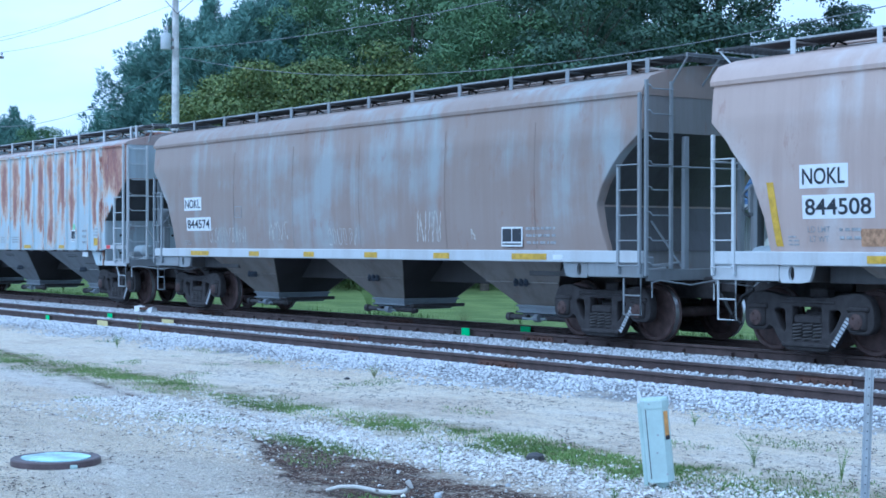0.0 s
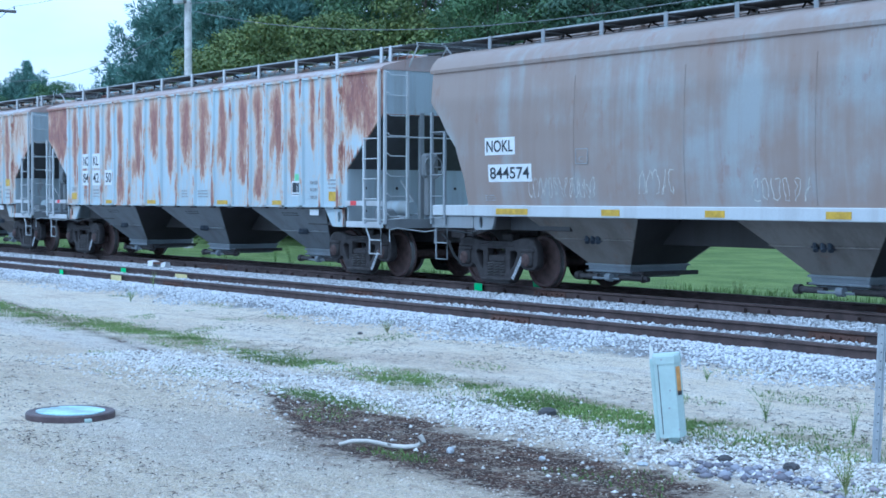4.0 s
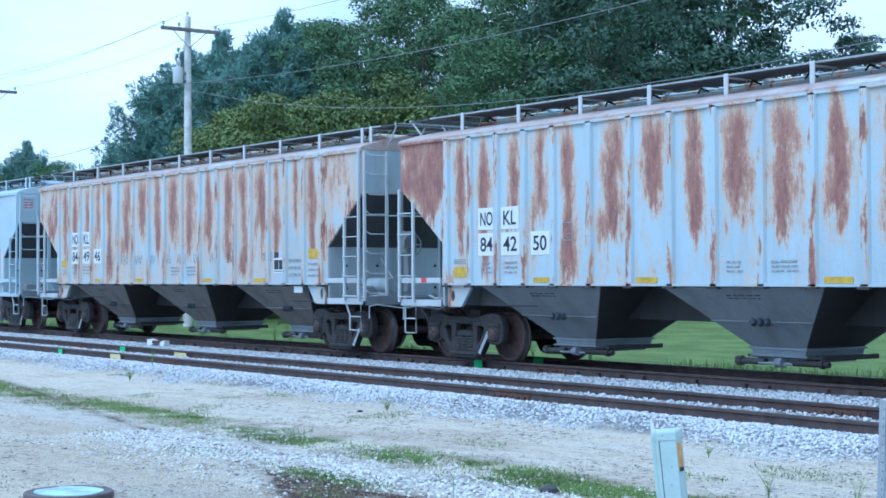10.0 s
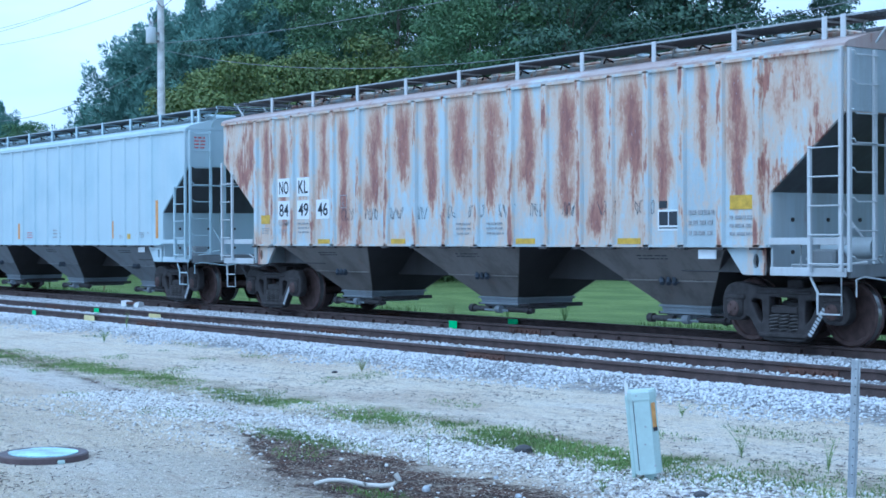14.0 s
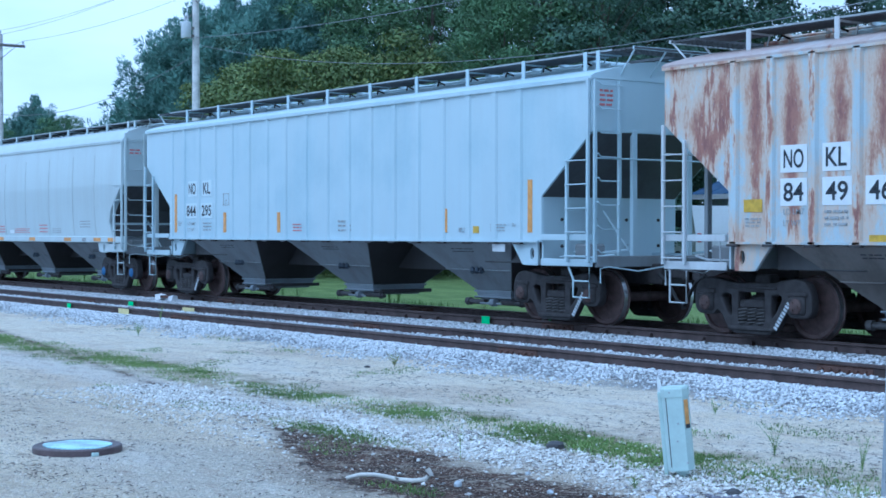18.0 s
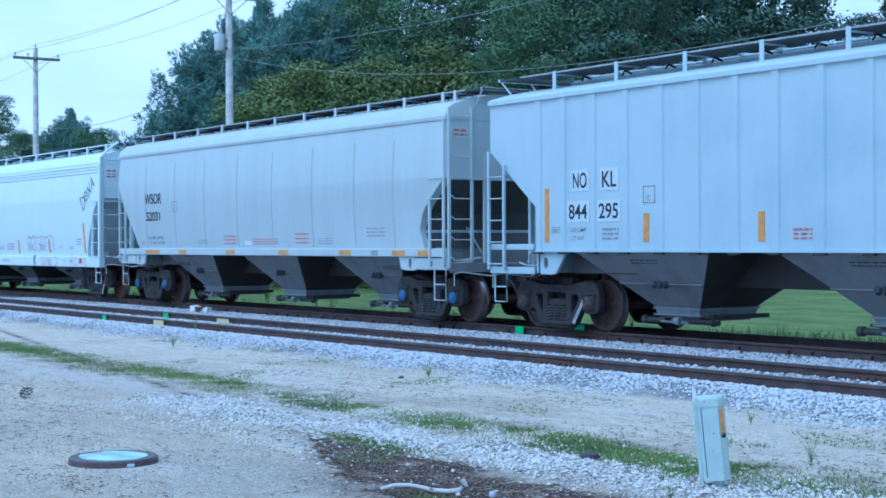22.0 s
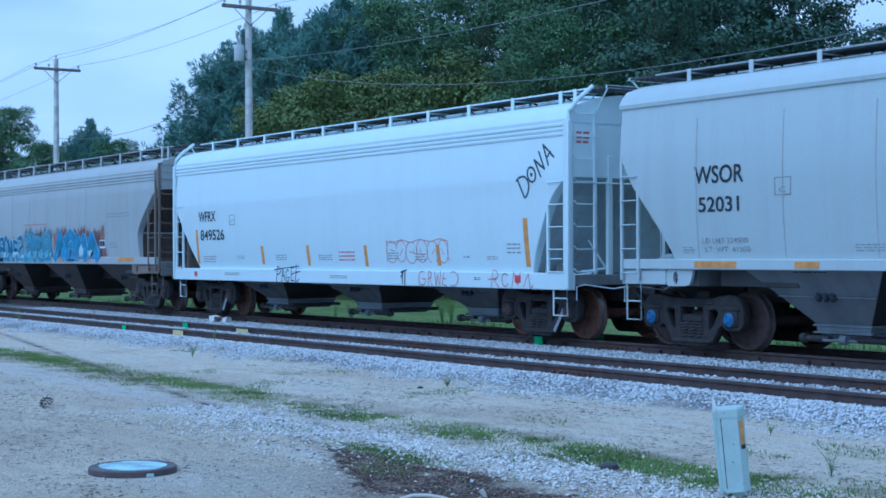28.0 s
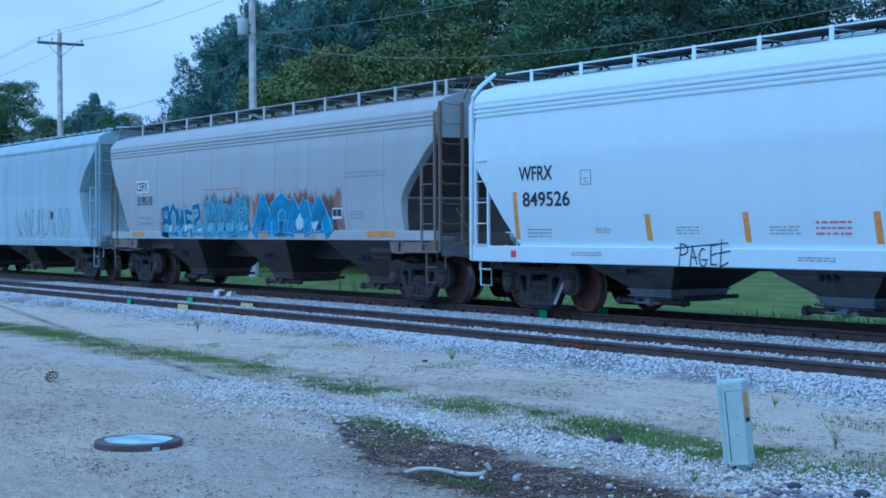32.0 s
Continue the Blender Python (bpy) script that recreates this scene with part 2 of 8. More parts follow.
# ---------------------------------------------------------------- mesh tools
class Shape:
    """Collects faces for one mesh."""

    def __init__(self):
        self.v, self.f = [], []

    def add(self, verts, faces):
        k = len(self.v)
        self.v.extend(verts)
        self.f.extend([tuple(i + k for i in f) for f in faces])
        return self

    def box(self, x0, x1, y0, y1, z0, z1, b=0.0):
        if b <= 0:
            vs = [(x, y, z) for z in (z0, z1) for y in (y0, y1) for x in (x0, x1)]
            return self.add(vs, [(0, 2, 3, 1), (4, 5, 7, 6), (0, 1, 5, 4), (2, 6, 7, 3), (0, 4, 6, 2), (1, 3, 7, 5)])
        rings = []
        for z, i in ((z0, b), (z0 + b, 0), (z1 - b, 0), (z1, b)):
            xa, xb, ya, yb = x0 + i, x1 - i, y0 + i, y1 - i
            c = b if i == 0 else 0.0
            if i == 0:
                rings.append([(xa + c, ya, z), (xb - c, ya, z), (xb, ya + c, z), (xb, yb - c, z), (xb - c, yb, z), (xa + c, yb, z), (xa, yb - c, z), (xa, ya + c, z)])
            else:
                rings.append([(xa, ya, z), (xb, ya, z), (xb, ya, z), (xb, yb, z), (xb, yb, z), (xa, yb, z), (xa, yb, z), (xa, ya, z)])
        return self.loft(rings)

    def loft(self, rings, closed=True, caps=True):
        n = len(rings[0])
        vs = [p for r in rings for p in r]
        fs = []
        for i in range(len(rings) - 1):
            for j in range(n if closed else n - 1):
                a, b = i * n + j, i * n + (j + 1) % n
                fs.append((a, b, b + n, a + n))
        if caps and closed:
            fs.append(tuple(range(n - 1, -1, -1)))
            fs.append(tuple(range((len(rings) - 1) * n, len(rings) * n)))
        return self.add(vs, fs)

    def tube(self, pts, r, n=6, r2=None):
        pts = [Vector(p) for p in pts]
        rings = []
        for i, p in enumerate(pts):
            d = (pts[min(i + 1, len(pts) - 1)] - pts[max(i - 1, 0)]).normalized()
            up = Vector((0, 0, 1)) if abs(d.z) < 0.9 else Vector((1, 0, 0))
            s = d.cross(up).normalized()
            u = s.cross(d)
            rr = r if r2 is None else r + (r2 - r) * i / (len(pts) - 1)
            rings.append([tuple(p + (s * math.cos(a) + u * math.sin(a)) * rr) for a in (2 * math.pi * k / n for k in range(n))])
        return self.loft(rings)

    def prism(self, poly, y0, y1):
        """A side-view outline (x, z) drawn out from y0 to y1."""
        return self.loft([[(x, y0, z) for x, z in poly], [(x, y1, z) for x, z in poly]])

    def turned(self, prof, c, axis="y", n=24):
        """A profile of (radius, along) spun about an axis through c."""
        rings = []
        for r, t in prof:
            ring = []
            for k in range(n):
                a = 2 * math.pi * k / n
                p = (r * math.cos(a), t, r * math.sin(a)) if axis == "y" else (r * math.cos(a), r * math.sin(a), t) if axis == "z" else (t, r * math.cos(a), r * math.sin(a))
                ring.append((c[0] + p[0], c[1] + p[1], c[2] + p[2]))
            rings.append(ring)
        return self.loft(rings)

    def mesh(self, name, mat, smooth=None):
        me = bpy.data.meshes.new(name)
        me.from_pydata(self.v, [], self.f)
        bm = bmesh.new()
        bm.from_mesh(me)
        bmesh.ops.remove_doubles(bm, verts=bm.verts, dist=0.0002)
        bmesh.ops.recalc_face_normals(bm, faces=bm.faces)
        bm.to_mesh(me)
        bm.free()
        for m in mat if isinstance(mat, (list, tuple)) else [mat]:
            me.materials.append(m)
        if smooth:
            me.polygons.foreach_set("use_smooth", [True] * len(me.polygons))
            me.set_sharp_from_angle(angle=radians(smooth))
        return me


def raw_mesh(name, verts, faces, mat):
    """A large mesh straight from arrays."""
    me = bpy.data.meshes.new(name)
    me.from_pydata(verts, [], faces)
    me.materials.append(mat)
    return me


def part(name, shape, mat, parent, label="", smooth=None, at=None):
    me = shape if isinstance(shape, bpy.types.Mesh) else shape.mesh(name, mat, smooth)
    ob = new(name, me)
    ob.parent = parent
    if at is not None:
        ob.matrix_basis = at
    if label:
        ob["label"] = label
    return ob


def thing(name, m, label, category, group="", kind=""):
    ob = new(name)
    ob.matrix_basis = m
    return tagged(ob, label, category, group, kind)


LETTERS = {}


def lettering(text, width, height, mat, z0=0.0, face=None):
    """Flat letters in the built-in font, fitted to width and height, standing in the xz plane and facing -y."""
    key = (text, round(width, 3), round(height, 3), mat.name, z0, face)
    if key not in LETTERS:
        cu = bpy.data.curves.new("lettering", "FONT")
        cu.body, cu.extrude = text, 0.0
        cu.offset = 0.014 if height > 0.15 else 0.004
        ob = bpy.data.objects.new("lettering", cu)
        scene.collection.objects.link(ob)
        me = bpy.data.meshes.new_from_object(ob.evaluated_get(bpy.context.evaluated_depsgraph_get()))
        bpy.data.objects.remove(ob)
        co = np.empty(len(me.vertices) * 3)
        me.vertices.foreach_get("co", co)
        co = co.reshape(-1, 3)
        lo, hi = co.min(0), co.max(0)
        flat = np.zeros_like(co)
        flat[:, 0] = (co[:, 0] - lo[0]) / (hi[0] - lo[0]) * width
        flat[:, 2] = (co[:, 1] - lo[1]) / (hi[1] - lo[1]) * height
        if face:
            flat[:, 1] = [face(z0 + z) for z in flat[:, 2]]
        me.vertices.foreach_set("co", flat.ravel())
        me.materials.clear()
        me.materials.append(mat)
        me.update()
        LETTERS[key] = me
    return LETTERS[key]

# ---------------------------------------------------------------- materials of the train
M_TAN = car_paint("faded_tan_brown_paint", (0.36, 0.385, 0.40), dirty=0.28, dirt=(0.25, 0.175, 0.14), stain_sheen=(0.30, 0.235, 0.20), stain_sheen_mix=0.9, rust=0.35)
M_TAN2 = car_paint("faded_pinkish_grey_paint", (0.58, 0.555, 0.545), dirty=0.3, dirt=(0.36, 0.26, 0.22), stain_sheen=(0.47, 0.355, 0.30), stain_sheen_mix=0.85, rust=0.35)
M_RUSTY = car_paint("rust_streaked_light_grey_paint", (0.49, 0.585, 0.64), dirty=0.16, panels=1.0, mellow=0.0, more=0.15)
M_RUSTY2 = car_paint("rust_browned_light_grey_paint", (0.49, 0.575, 0.62), dirty=0.2, panels=1.0, mellow=0.08, more=0.20)
# paler blotches: soft reflections on the panels put into the colour
M_CLEAN = car_paint("clean_light_grey_paint", (0.43, 0.55, 0.61), stain_sheen=(0.53, 0.63, 0.68), stain_sheen_mix=0.7, dirty=0.06, dirt=(0.3, 0.29, 0.28))
M_PALE = car_paint("pale_grey_paint", (0.53, 0.605, 0.625), dirty=0.10, dirt=(0.26, 0.24, 0.22))
M_WHITE = car_paint("fresh_white_paint", (0.74, 0.86, 0.90), dirty=0.05, dirt=(0.4, 0.4, 0.4))
M_DUSTY = car_paint("dusty_grey_paint", (0.465, 0.50, 0.51), dirty=0.25, dirt=(0.38, 0.34, 0.31))
M_BLUE = car_paint("pale_blue_grey_paint", (0.46, 0.60, 0.67), dirty=0.22, dirt=(0.26, 0.27, 0.25))
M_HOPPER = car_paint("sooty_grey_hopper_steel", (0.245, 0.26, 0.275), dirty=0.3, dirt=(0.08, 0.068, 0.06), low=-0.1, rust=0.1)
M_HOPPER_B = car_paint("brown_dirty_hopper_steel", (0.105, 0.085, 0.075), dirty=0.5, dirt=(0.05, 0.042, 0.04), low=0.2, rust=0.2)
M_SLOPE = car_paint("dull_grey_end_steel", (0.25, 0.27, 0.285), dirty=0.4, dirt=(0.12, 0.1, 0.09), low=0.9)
# end slopes and shear plates: near-black stands in for shade, under dirt streaks
M_ENDSHADE = car_paint("shaded_dirty_end_steel", (0.085, 0.085, 0.09), dirty=0.5, dirt=(0.04, 0.036, 0.034), low=0.2)
# bay slope sheets and centre plate: shade between the bays put into the colour
M_BAYSHADE = car_paint("shaded_dirty_slope_steel", (0.055, 0.053, 0.054), dirty=0.4, dirt=(0.03, 0.027, 0.025), low=-0.1)
M_ENDGREY = car_paint("grey_end_paint_with_rust_spots", (0.46, 0.53, 0.57), dirty=0.3, dirt=(0.2, 0.17, 0.15), low=0.9, rust=0.45)
M_ENDTAN = car_paint("dull_brown_grey_end_paint", (0.24, 0.235, 0.235), dirty=0.4, dirt=(0.13, 0.105, 0.09), low=0.9, rust=0.3)
M_TRIMDARK = car_paint("worn_dark_grey_trim", (0.27, 0.295, 0.315), dirty=0.25, dirt=(0.16, 0.12, 0.10), low=-9)
M_TRIMBROWN = car_paint("rusty_brown_trim", (0.22, 0.18, 0.155), dirty=0.4, dirt=(0.12, 0.08, 0.06), low=-9, rust=0.3)
M_EDGE = simple("dull_galvanised_edge_angle", (0.36, 0.39, 0.41), 0.6, 0.1, 0.2)
M_STENCIL = simple("dull_white_stencil", (0.50, 0.53, 0.56), 0.7, 0.0, 0.2)
M_SEAM = simple("soft_grey_sheet_seam", (0.44, 0.47, 0.48), 0.6, 0.0, 0.1)
M_WHEEL = simple("rust_brown_wheel_steel", (0.085, 0.055, 0.05), 0.75, 0.1, 0.35)
M_BRACKET = simple("dull_blue_steel_bracket", (0.07, 0.085, 0.11), 0.5, 0.2, 0.4)
M_SPRING = simple("dusty_spring_steel", (0.07, 0.066, 0.066), 0.7, 0.0, 0.4)
M_GATE = car_paint("dusty_gate_steel", (0.24, 0.27, 0.30), dirty=0.3, dirt=(0.1, 0.09, 0.08), low=-0.4, rust=0.1)
M_CAP = simple("brown_bearing_cap", (0.085, 0.055, 0.05), 0.75, 0.0, 0.4)
M_IRON = simple("dark_cast_iron", (0.038, 0.034, 0.035), 0.75, 0.0, 0.4)
M_IRON_B = simple("rusty_brown_cast_iron", (0.13, 0.065, 0.045), 0.8, 0.0, 0.4)
M_BLUEIRON = simple("dull_blue_cap_paint", (0.06, 0.16, 0.36), 0.6, 0.0, 0.3)
M_TREAD = simple("worn_wheel_steel", (0.56, 0.56, 0.57), 0.3, 0.9, 0.15)
M_GRATE = simple("dark_galvanised_running_board", (0.085, 0.09, 0.095), 0.7, 0.2, 0.3)
M_POST = car_paint("worn_pale_grey_trim", (0.55, 0.58, 0.60), dirty=0.2, dirt=(0.24, 0.19, 0.16), low=-9)
M_BLACK = simple("black_rubber", (0.015, 0.015, 0.016), 0.7)
M_YELLOW = simple("faded_yellow_reflector", (0.55, 0.36, 0.03), 0.45, 0.0, 0.25)
M_ORANGE = simple("amber_reflector_tape", (0.62, 0.30, 0.07), 0.4, 0.0, 0.2)
M_PLATE = simple("white_stencil_patch", (0.72, 0.75, 0.77), 0.5, 0.0, 0.05)
M_PATCHGREY = simple("pale_blue_grey_stencil_patch", (0.60, 0.69, 0.73), 0.5, 0.0, 0.05)
M_INK = simple("black_stencil_paint", (0.025, 0.03, 0.04), 0.6)
M_GREYINK = simple("faded_grey_stencil_paint", (0.32, 0.33, 0.34), 0.7, 0.0, 0.35, 20)
M_REDINK = simple("faded_red_stencil_paint", (0.50, 0.16, 0.16), 0.6)
M_RED = simple("red_placard", (0.62, 0.06, 0.07), 0.5)
M_GREENTAG = simple("green_tag", (0.25, 0.62, 0.33), 0.5)
M_GRAFWHITE = simple("chalky_white_spray", (0.52, 0.51, 0.48), 0.8, 0.0, 0.4, 12)
M_GRAFCYAN = simple("light_blue_spray", (0.22, 0.40, 0.50), 0.6, 0.0, 0.3, 4)
M_GRAFBLUE = simple("strong_blue_spray", (0.035, 0.14, 0.28), 0.6)
M_GRAFRED = simple("dull_red_spray", (0.27, 0.13, 0.13), 0.7, 0.0, 0.4, 4)
M_GRAFBLACK = simple("blue_black_spray", (0.05, 0.07, 0.10), 0.7)
M_BOARD = simple("weathered_orange_brown_board", (0.38, 0.23, 0.13), 0.8, 0.0, 0.45, 14)
M_GRAFBRIGHT = simple("bright_blue_spray", (0.07, 0.25, 0.46), 0.6, 0.0, 0.3, 3.0)
M_GRAFPALE = simple("pale_sky_spray", (0.48, 0.62, 0.68), 0.7)
M_GRAFMID = simple("mid_blue_spray", (0.10, 0.32, 0.46), 0.6, 0.0, 0.4, 3.0)
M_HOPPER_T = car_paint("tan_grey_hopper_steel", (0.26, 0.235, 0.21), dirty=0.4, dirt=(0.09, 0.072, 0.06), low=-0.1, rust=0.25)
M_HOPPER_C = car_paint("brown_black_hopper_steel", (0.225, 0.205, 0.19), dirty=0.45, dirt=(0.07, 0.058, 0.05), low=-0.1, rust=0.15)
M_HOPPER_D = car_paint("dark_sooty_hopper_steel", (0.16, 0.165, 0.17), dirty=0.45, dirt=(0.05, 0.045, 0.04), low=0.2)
M_ROOF = car_paint("rust_mottled_roof_paint", (0.52, 0.56, 0.59), dirty=0.3, dirt=(0.30, 0.17, 0.13), stain_sheen=(0.40, 0.27, 0.22), stain_sheen_mix=0.7, low=-9, rust=0.8)
M_GRAFPINK = simple("thin_pink_spray", (0.55, 0.28, 0.30), 0.7)

WHEEL_R = 0.457


def wheelset_mesh(mat_name="dark"):
    s = Shape()
    body = M_WHEEL if mat_name == "dark" else M_IRON_B
    s.tube([(0, -0.95, 0), (0, 0.95, 0)], 0.085, 10)
    me_axle = s
    for sign in (-1, 1):
        prof = [(0.02, -0.84), (0.12, -0.84), (0.13, -0.80), (0.37, -0.77), (0.385, -0.805), (0.430, -0.805), (0.456, -0.78), (0.459, -0.70), (0.478, -0.69), (0.478, -0.665), (0.39, -0.665), (0.37, -0.72), (0.13, -0.70), (0.02, -0.70)]
        me_axle.turned([(r, t * -sign) for r, t in prof] if sign > 0 else prof, (0, 0, 0), "y", 36)
    me = me_axle.mesh("wheelset", [body, M_TREAD], 40)
    # bright running band
    for p in me.polygons:
        c = p.center
        rad = math.hypot(c.x, c.z)
        if 0.45 < rad < 0.47 and abs(p.normal.y) < 0.6 and 0.69 < abs(c.y) < 0.80:
            p.material_index = 1
    return me


def cast_plate(name, loops, y0, y1, bevel, mat):
    """A side-view outline (x, z) with holes, cast between y0 and y1 with rounded edges."""
    cu = bpy.data.curves.new(name, "CURVE")
    cu.dimensions, cu.fill_mode = "2D", "BOTH"
    cu.extrude, cu.bevel_depth, cu.bevel_resolution = (y1 - y0) / 2 - bevel, bevel, 1
    for loop in loops:
        sp = cu.splines.new("POLY")
        sp.points.add(len(loop) - 1)
        for q, (a, b) in zip(sp.points, loop):
            q.co = (a, b, 0, 1)
        sp.use_cyclic_u = True
    ob = bpy.data.objects.new(name, cu)
    scene.collection.objects.link(ob)
    me = bpy.data.meshes.new_from_object(ob.evaluated_get(bpy.context.evaluated_depsgraph_get()))
    bpy.data.objects.remove(ob)
    me.transform(Matrix(((1, 0, 0, 0), (0, 0, -1, (y0 + y1) / 2), (0, 1, 0, 0), (0, 0, 0, 1))))
    me.name = name
    me.materials.clear()
    me.materials.append(mat)
    return me


def rounded_loop(pts, r=0.03, n=3):
    """A polygon with its corners rounded."""
    out = []
    for k, p in enumerate(pts):
        a, b = Vector(pts[k - 1]), Vector(pts[(k + 1) % len(pts)])
        p = Vector(p)
        da, db = a - p, b - p
        ra, rb = min(r, da.length * 0.45), min(r, db.length * 0.45)
        u, v = p + da.normalized() * ra, p + db.normalized() * rb
        for i in range(n + 1):
            t = i / n
            q = u * (1 - t) ** 2 + p * 2 * t * (1 - t) + v * t * t
            out.append((q.x, q.y))
    return out


def side_frame_mesh(mat):
    """Cast side frame: humped top chord, two slanting windows, spring window, jaws round the bearings."""
    right = [(0.40, 0.77), (0.62, 0.82), (0.88, 0.85), (1.04, 0.80), (1.12, 0.64), (1.12, 0.42), (1.05, 0.34), (0.76, 0.34), (0.70, 0.42), (0.60, 0.38), (0.46, 0.16), (0.36, 0.08)]
    outer = rounded_loop(right + [(-a, b) for a, b in right[::-1]], 0.07)
    win = [(0.37, 0.64), (0.54, 0.67), (0.63, 0.60), (0.50, 0.36), (0.40, 0.27), (0.36, 0.32)]
    loops = [outer, rounded_loop(win, 0.05), rounded_loop([(-a, b) for a, b in win], 0.05), rounded_loop([(-0.28, 0.69), (0.28, 0.69), (0.28, 0.20), (-0.28, 0.20)], 0.05)]
    me = cast_plate("side_frame", loops, -1.14, -0.98, 0.028, mat)
    s = Shape()
    for sx in (-1, 1):
        s.box(min(sx * 0.74, sx * 1.04), max(sx * 0.74, sx * 1.04), -1.19, -1.10, 0.37, 0.63, 0.035)
        s.box(min(sx * 0.70, sx * 1.08), max(sx * 0.70, sx * 1.08), -1.17, -1.11, 0.62, 0.70, 0.02)
    s.box(-0.44, 0.44, -1.17, -1.12, 0.10, 0.17, 0.02)
    s.box(-0.5, 0.5, -1.16, -1.12, 0.71, 0.76, 0.015)
    bm = bmesh.new()
    bm.from_mesh(me)
    bm.from_mesh(s.mesh("side_frame", mat))
    bm.to_mesh(me)
    bm.free()
    me.polygons.foreach_set("use_smooth", [True] * len(me.polygons))
    me.set_sharp_from_angle(angle=radians(42))
    return me


def axle_cap_mesh(mat):
    s = Shape()
    s.turned([(0.01, -1.22), (0.08, -1.22), (0.11, -1.20), (0.11, -1.15), (0.02, -1.15)], (0, 0, 0), "y", 16)
    for k in range(3):
        a = 2 * math.pi * k / 3
        s.turned([(0.005, -1.235), (0.02, -1.235), (0.02, -1.215)], (0.06 * math.cos(a), 0, 0.06 * math.sin(a)), "y", 8)
    return s.mesh("axle_cap", mat, 40)


def spring_mesh():
    s = Shape()
    for cy, cxs in ((-1.10, (-0.18, 0.0, 0.18)), (-1.0, (-0.09, 0.09))):
        for cx in cxs:
            pts = [(cx + 0.075 * math.cos(a), cy + 0.06 * math.sin(a), 0.18 + 0.24 * a / (2 * math.pi * 5)) for a in np.linspace(0, 2 * math.pi * 5, 46)]
            s.tube(pts, 0.017, 5)
    return s.mesh("spring_pack", M_SPRING, 60)


def bolster_mesh():
    s = Shape()
    s.box(-0.25, 0.25, -1.13, 1.13, 0.42, 0.55, 0.03)
    s.box(-0.20, 0.20, -0.95, 0.95, 0.50, 0.62, 0.03)
    s.box(-0.30, 0.30, -0.55, 0.55, 0.60, 0.86, 0.03)
    for sy in (-1, 1):
        s.box(-0.15, 0.15, sy * 0.8 - 0.1, sy * 0.8 + 0.1, 0.60, 0.92, 0.02)
    for x in (-0.42, 0.42):
        s.box(x - 0.05, x + 0.05, -0.7, 0.7, 0.33, 0.45, 0.01)
    return s.mesh("bolster", M_IRON)


def stripe_mesh():
    """White run of stencil figures on the slanting leg of the side frame, too small to read."""
    s = Shape()
    for k in range(9):
        u0, u1 = k / 9 + 0.012, k / 9 + 0.085
        x0, z0, x1, z1 = 0.44 + 0.27 * u0, 0.16 + 0.40 * u0, 0.44 + 0.27 * u1, 0.16 + 0.40 * u1
        s.prism([(x0, z0), (x0 + 0.06, z0 - 0.035), (x1 + 0.06, z1 - 0.035), (x1, z1)], -1.148, -1.142)
    return s.mesh("stencil_marks", M_STENCIL)


TRUCK_MESH = {}


def truck_meshes(key):
    if key not in TRUCK_MESH:
        mat = M_IRON if key != "brown" else M_IRON_B
        TRUCK_MESH[key] = dict(wheel=wheelset_mesh("brown" if key == "brown" else "dark"), frame=side_frame_mesh(M_IRON), cap=axle_cap_mesh(M_BLUEIRON if key == "blue" else M_CAP),
                               spring=spring_mesh(), bolster=bolster_mesh(), stripe=stripe_mesh())
    return TRUCK_MESH[key]


WHEELSETS = []


def truck(car, x, key="dark", marks=True):
    """One two-axle truck under a car, its pieces one level down."""
    ms = truck_meshes(key)
    t = part("truck", ms["bolster"], None, car, "dark cast-iron two-axle truck", at=pose(x, 0, 0))
    for turn in (0, 180):
        part("side_frame", ms["frame"], None, t, at=pose(0, 0, 0, 0, 0, turn))
        part("spring_pack", ms["spring"], None, t, at=pose(0, 0, 0, 0, 0, turn))
        for dx in (-0.889, 0.889):
            part("axle_cap", ms["cap"], None, t, at=pose(dx, 0, 0.49, 0, 0, turn))
    if marks:
        part("stencil_run", ms["stripe"], None, t, "white stencilled marks on the frame")["kind"] = "stuff"
    for dx in (-0.889, 0.889):
        WHEELSETS.append(part("wheelset", ms["wheel"], None, t, "rust-brown wheels with bright worn treads", at=pose(dx, 0, WHEEL_R)))
    return t


def body_rings(half, levels, corner=0.05):
    """Level outlines (z, cut at the left end, cut at the right end, half width) as rounded rectangles."""
    rings = []
    for z, cl, cr, w in levels:
        a, b = -half + cl, half - cr
        ring = []
        for cx, cy, t0 in ((b - corner, w - corner, 0), (a + corner, w - corner, 90), (a + corner, -w + corner, 180), (b - corner, -w + corner, 270)):
            for k in range(4):
                t = radians(t0 + 30 * k)
                ring.append((cx + corner * math.cos(t), cy + corner * math.sin(t), z))
        # extra points along the long sides keep the sheet's bulge smooth
        rings.append(ring)
    return rings


def smooth_levels(levels, n=5):
    out = []
    for (a, b) in zip(levels[:-1], levels[1:]):
        for k in range(n):
            u = k / n
            out.append(tuple(p + (q - p) * u for p, q in zip(a, b)))
    out.append(levels[-1])
    return out


def rungs(s, x0, x1, y, zs, r=0.011):
    for z in zs:
        s.tube([(x0, y + 0.03, z), (x0, y - 0.03, z), (x1, y - 0.03, z), (x1, y + 0.03, z)], r, 5)


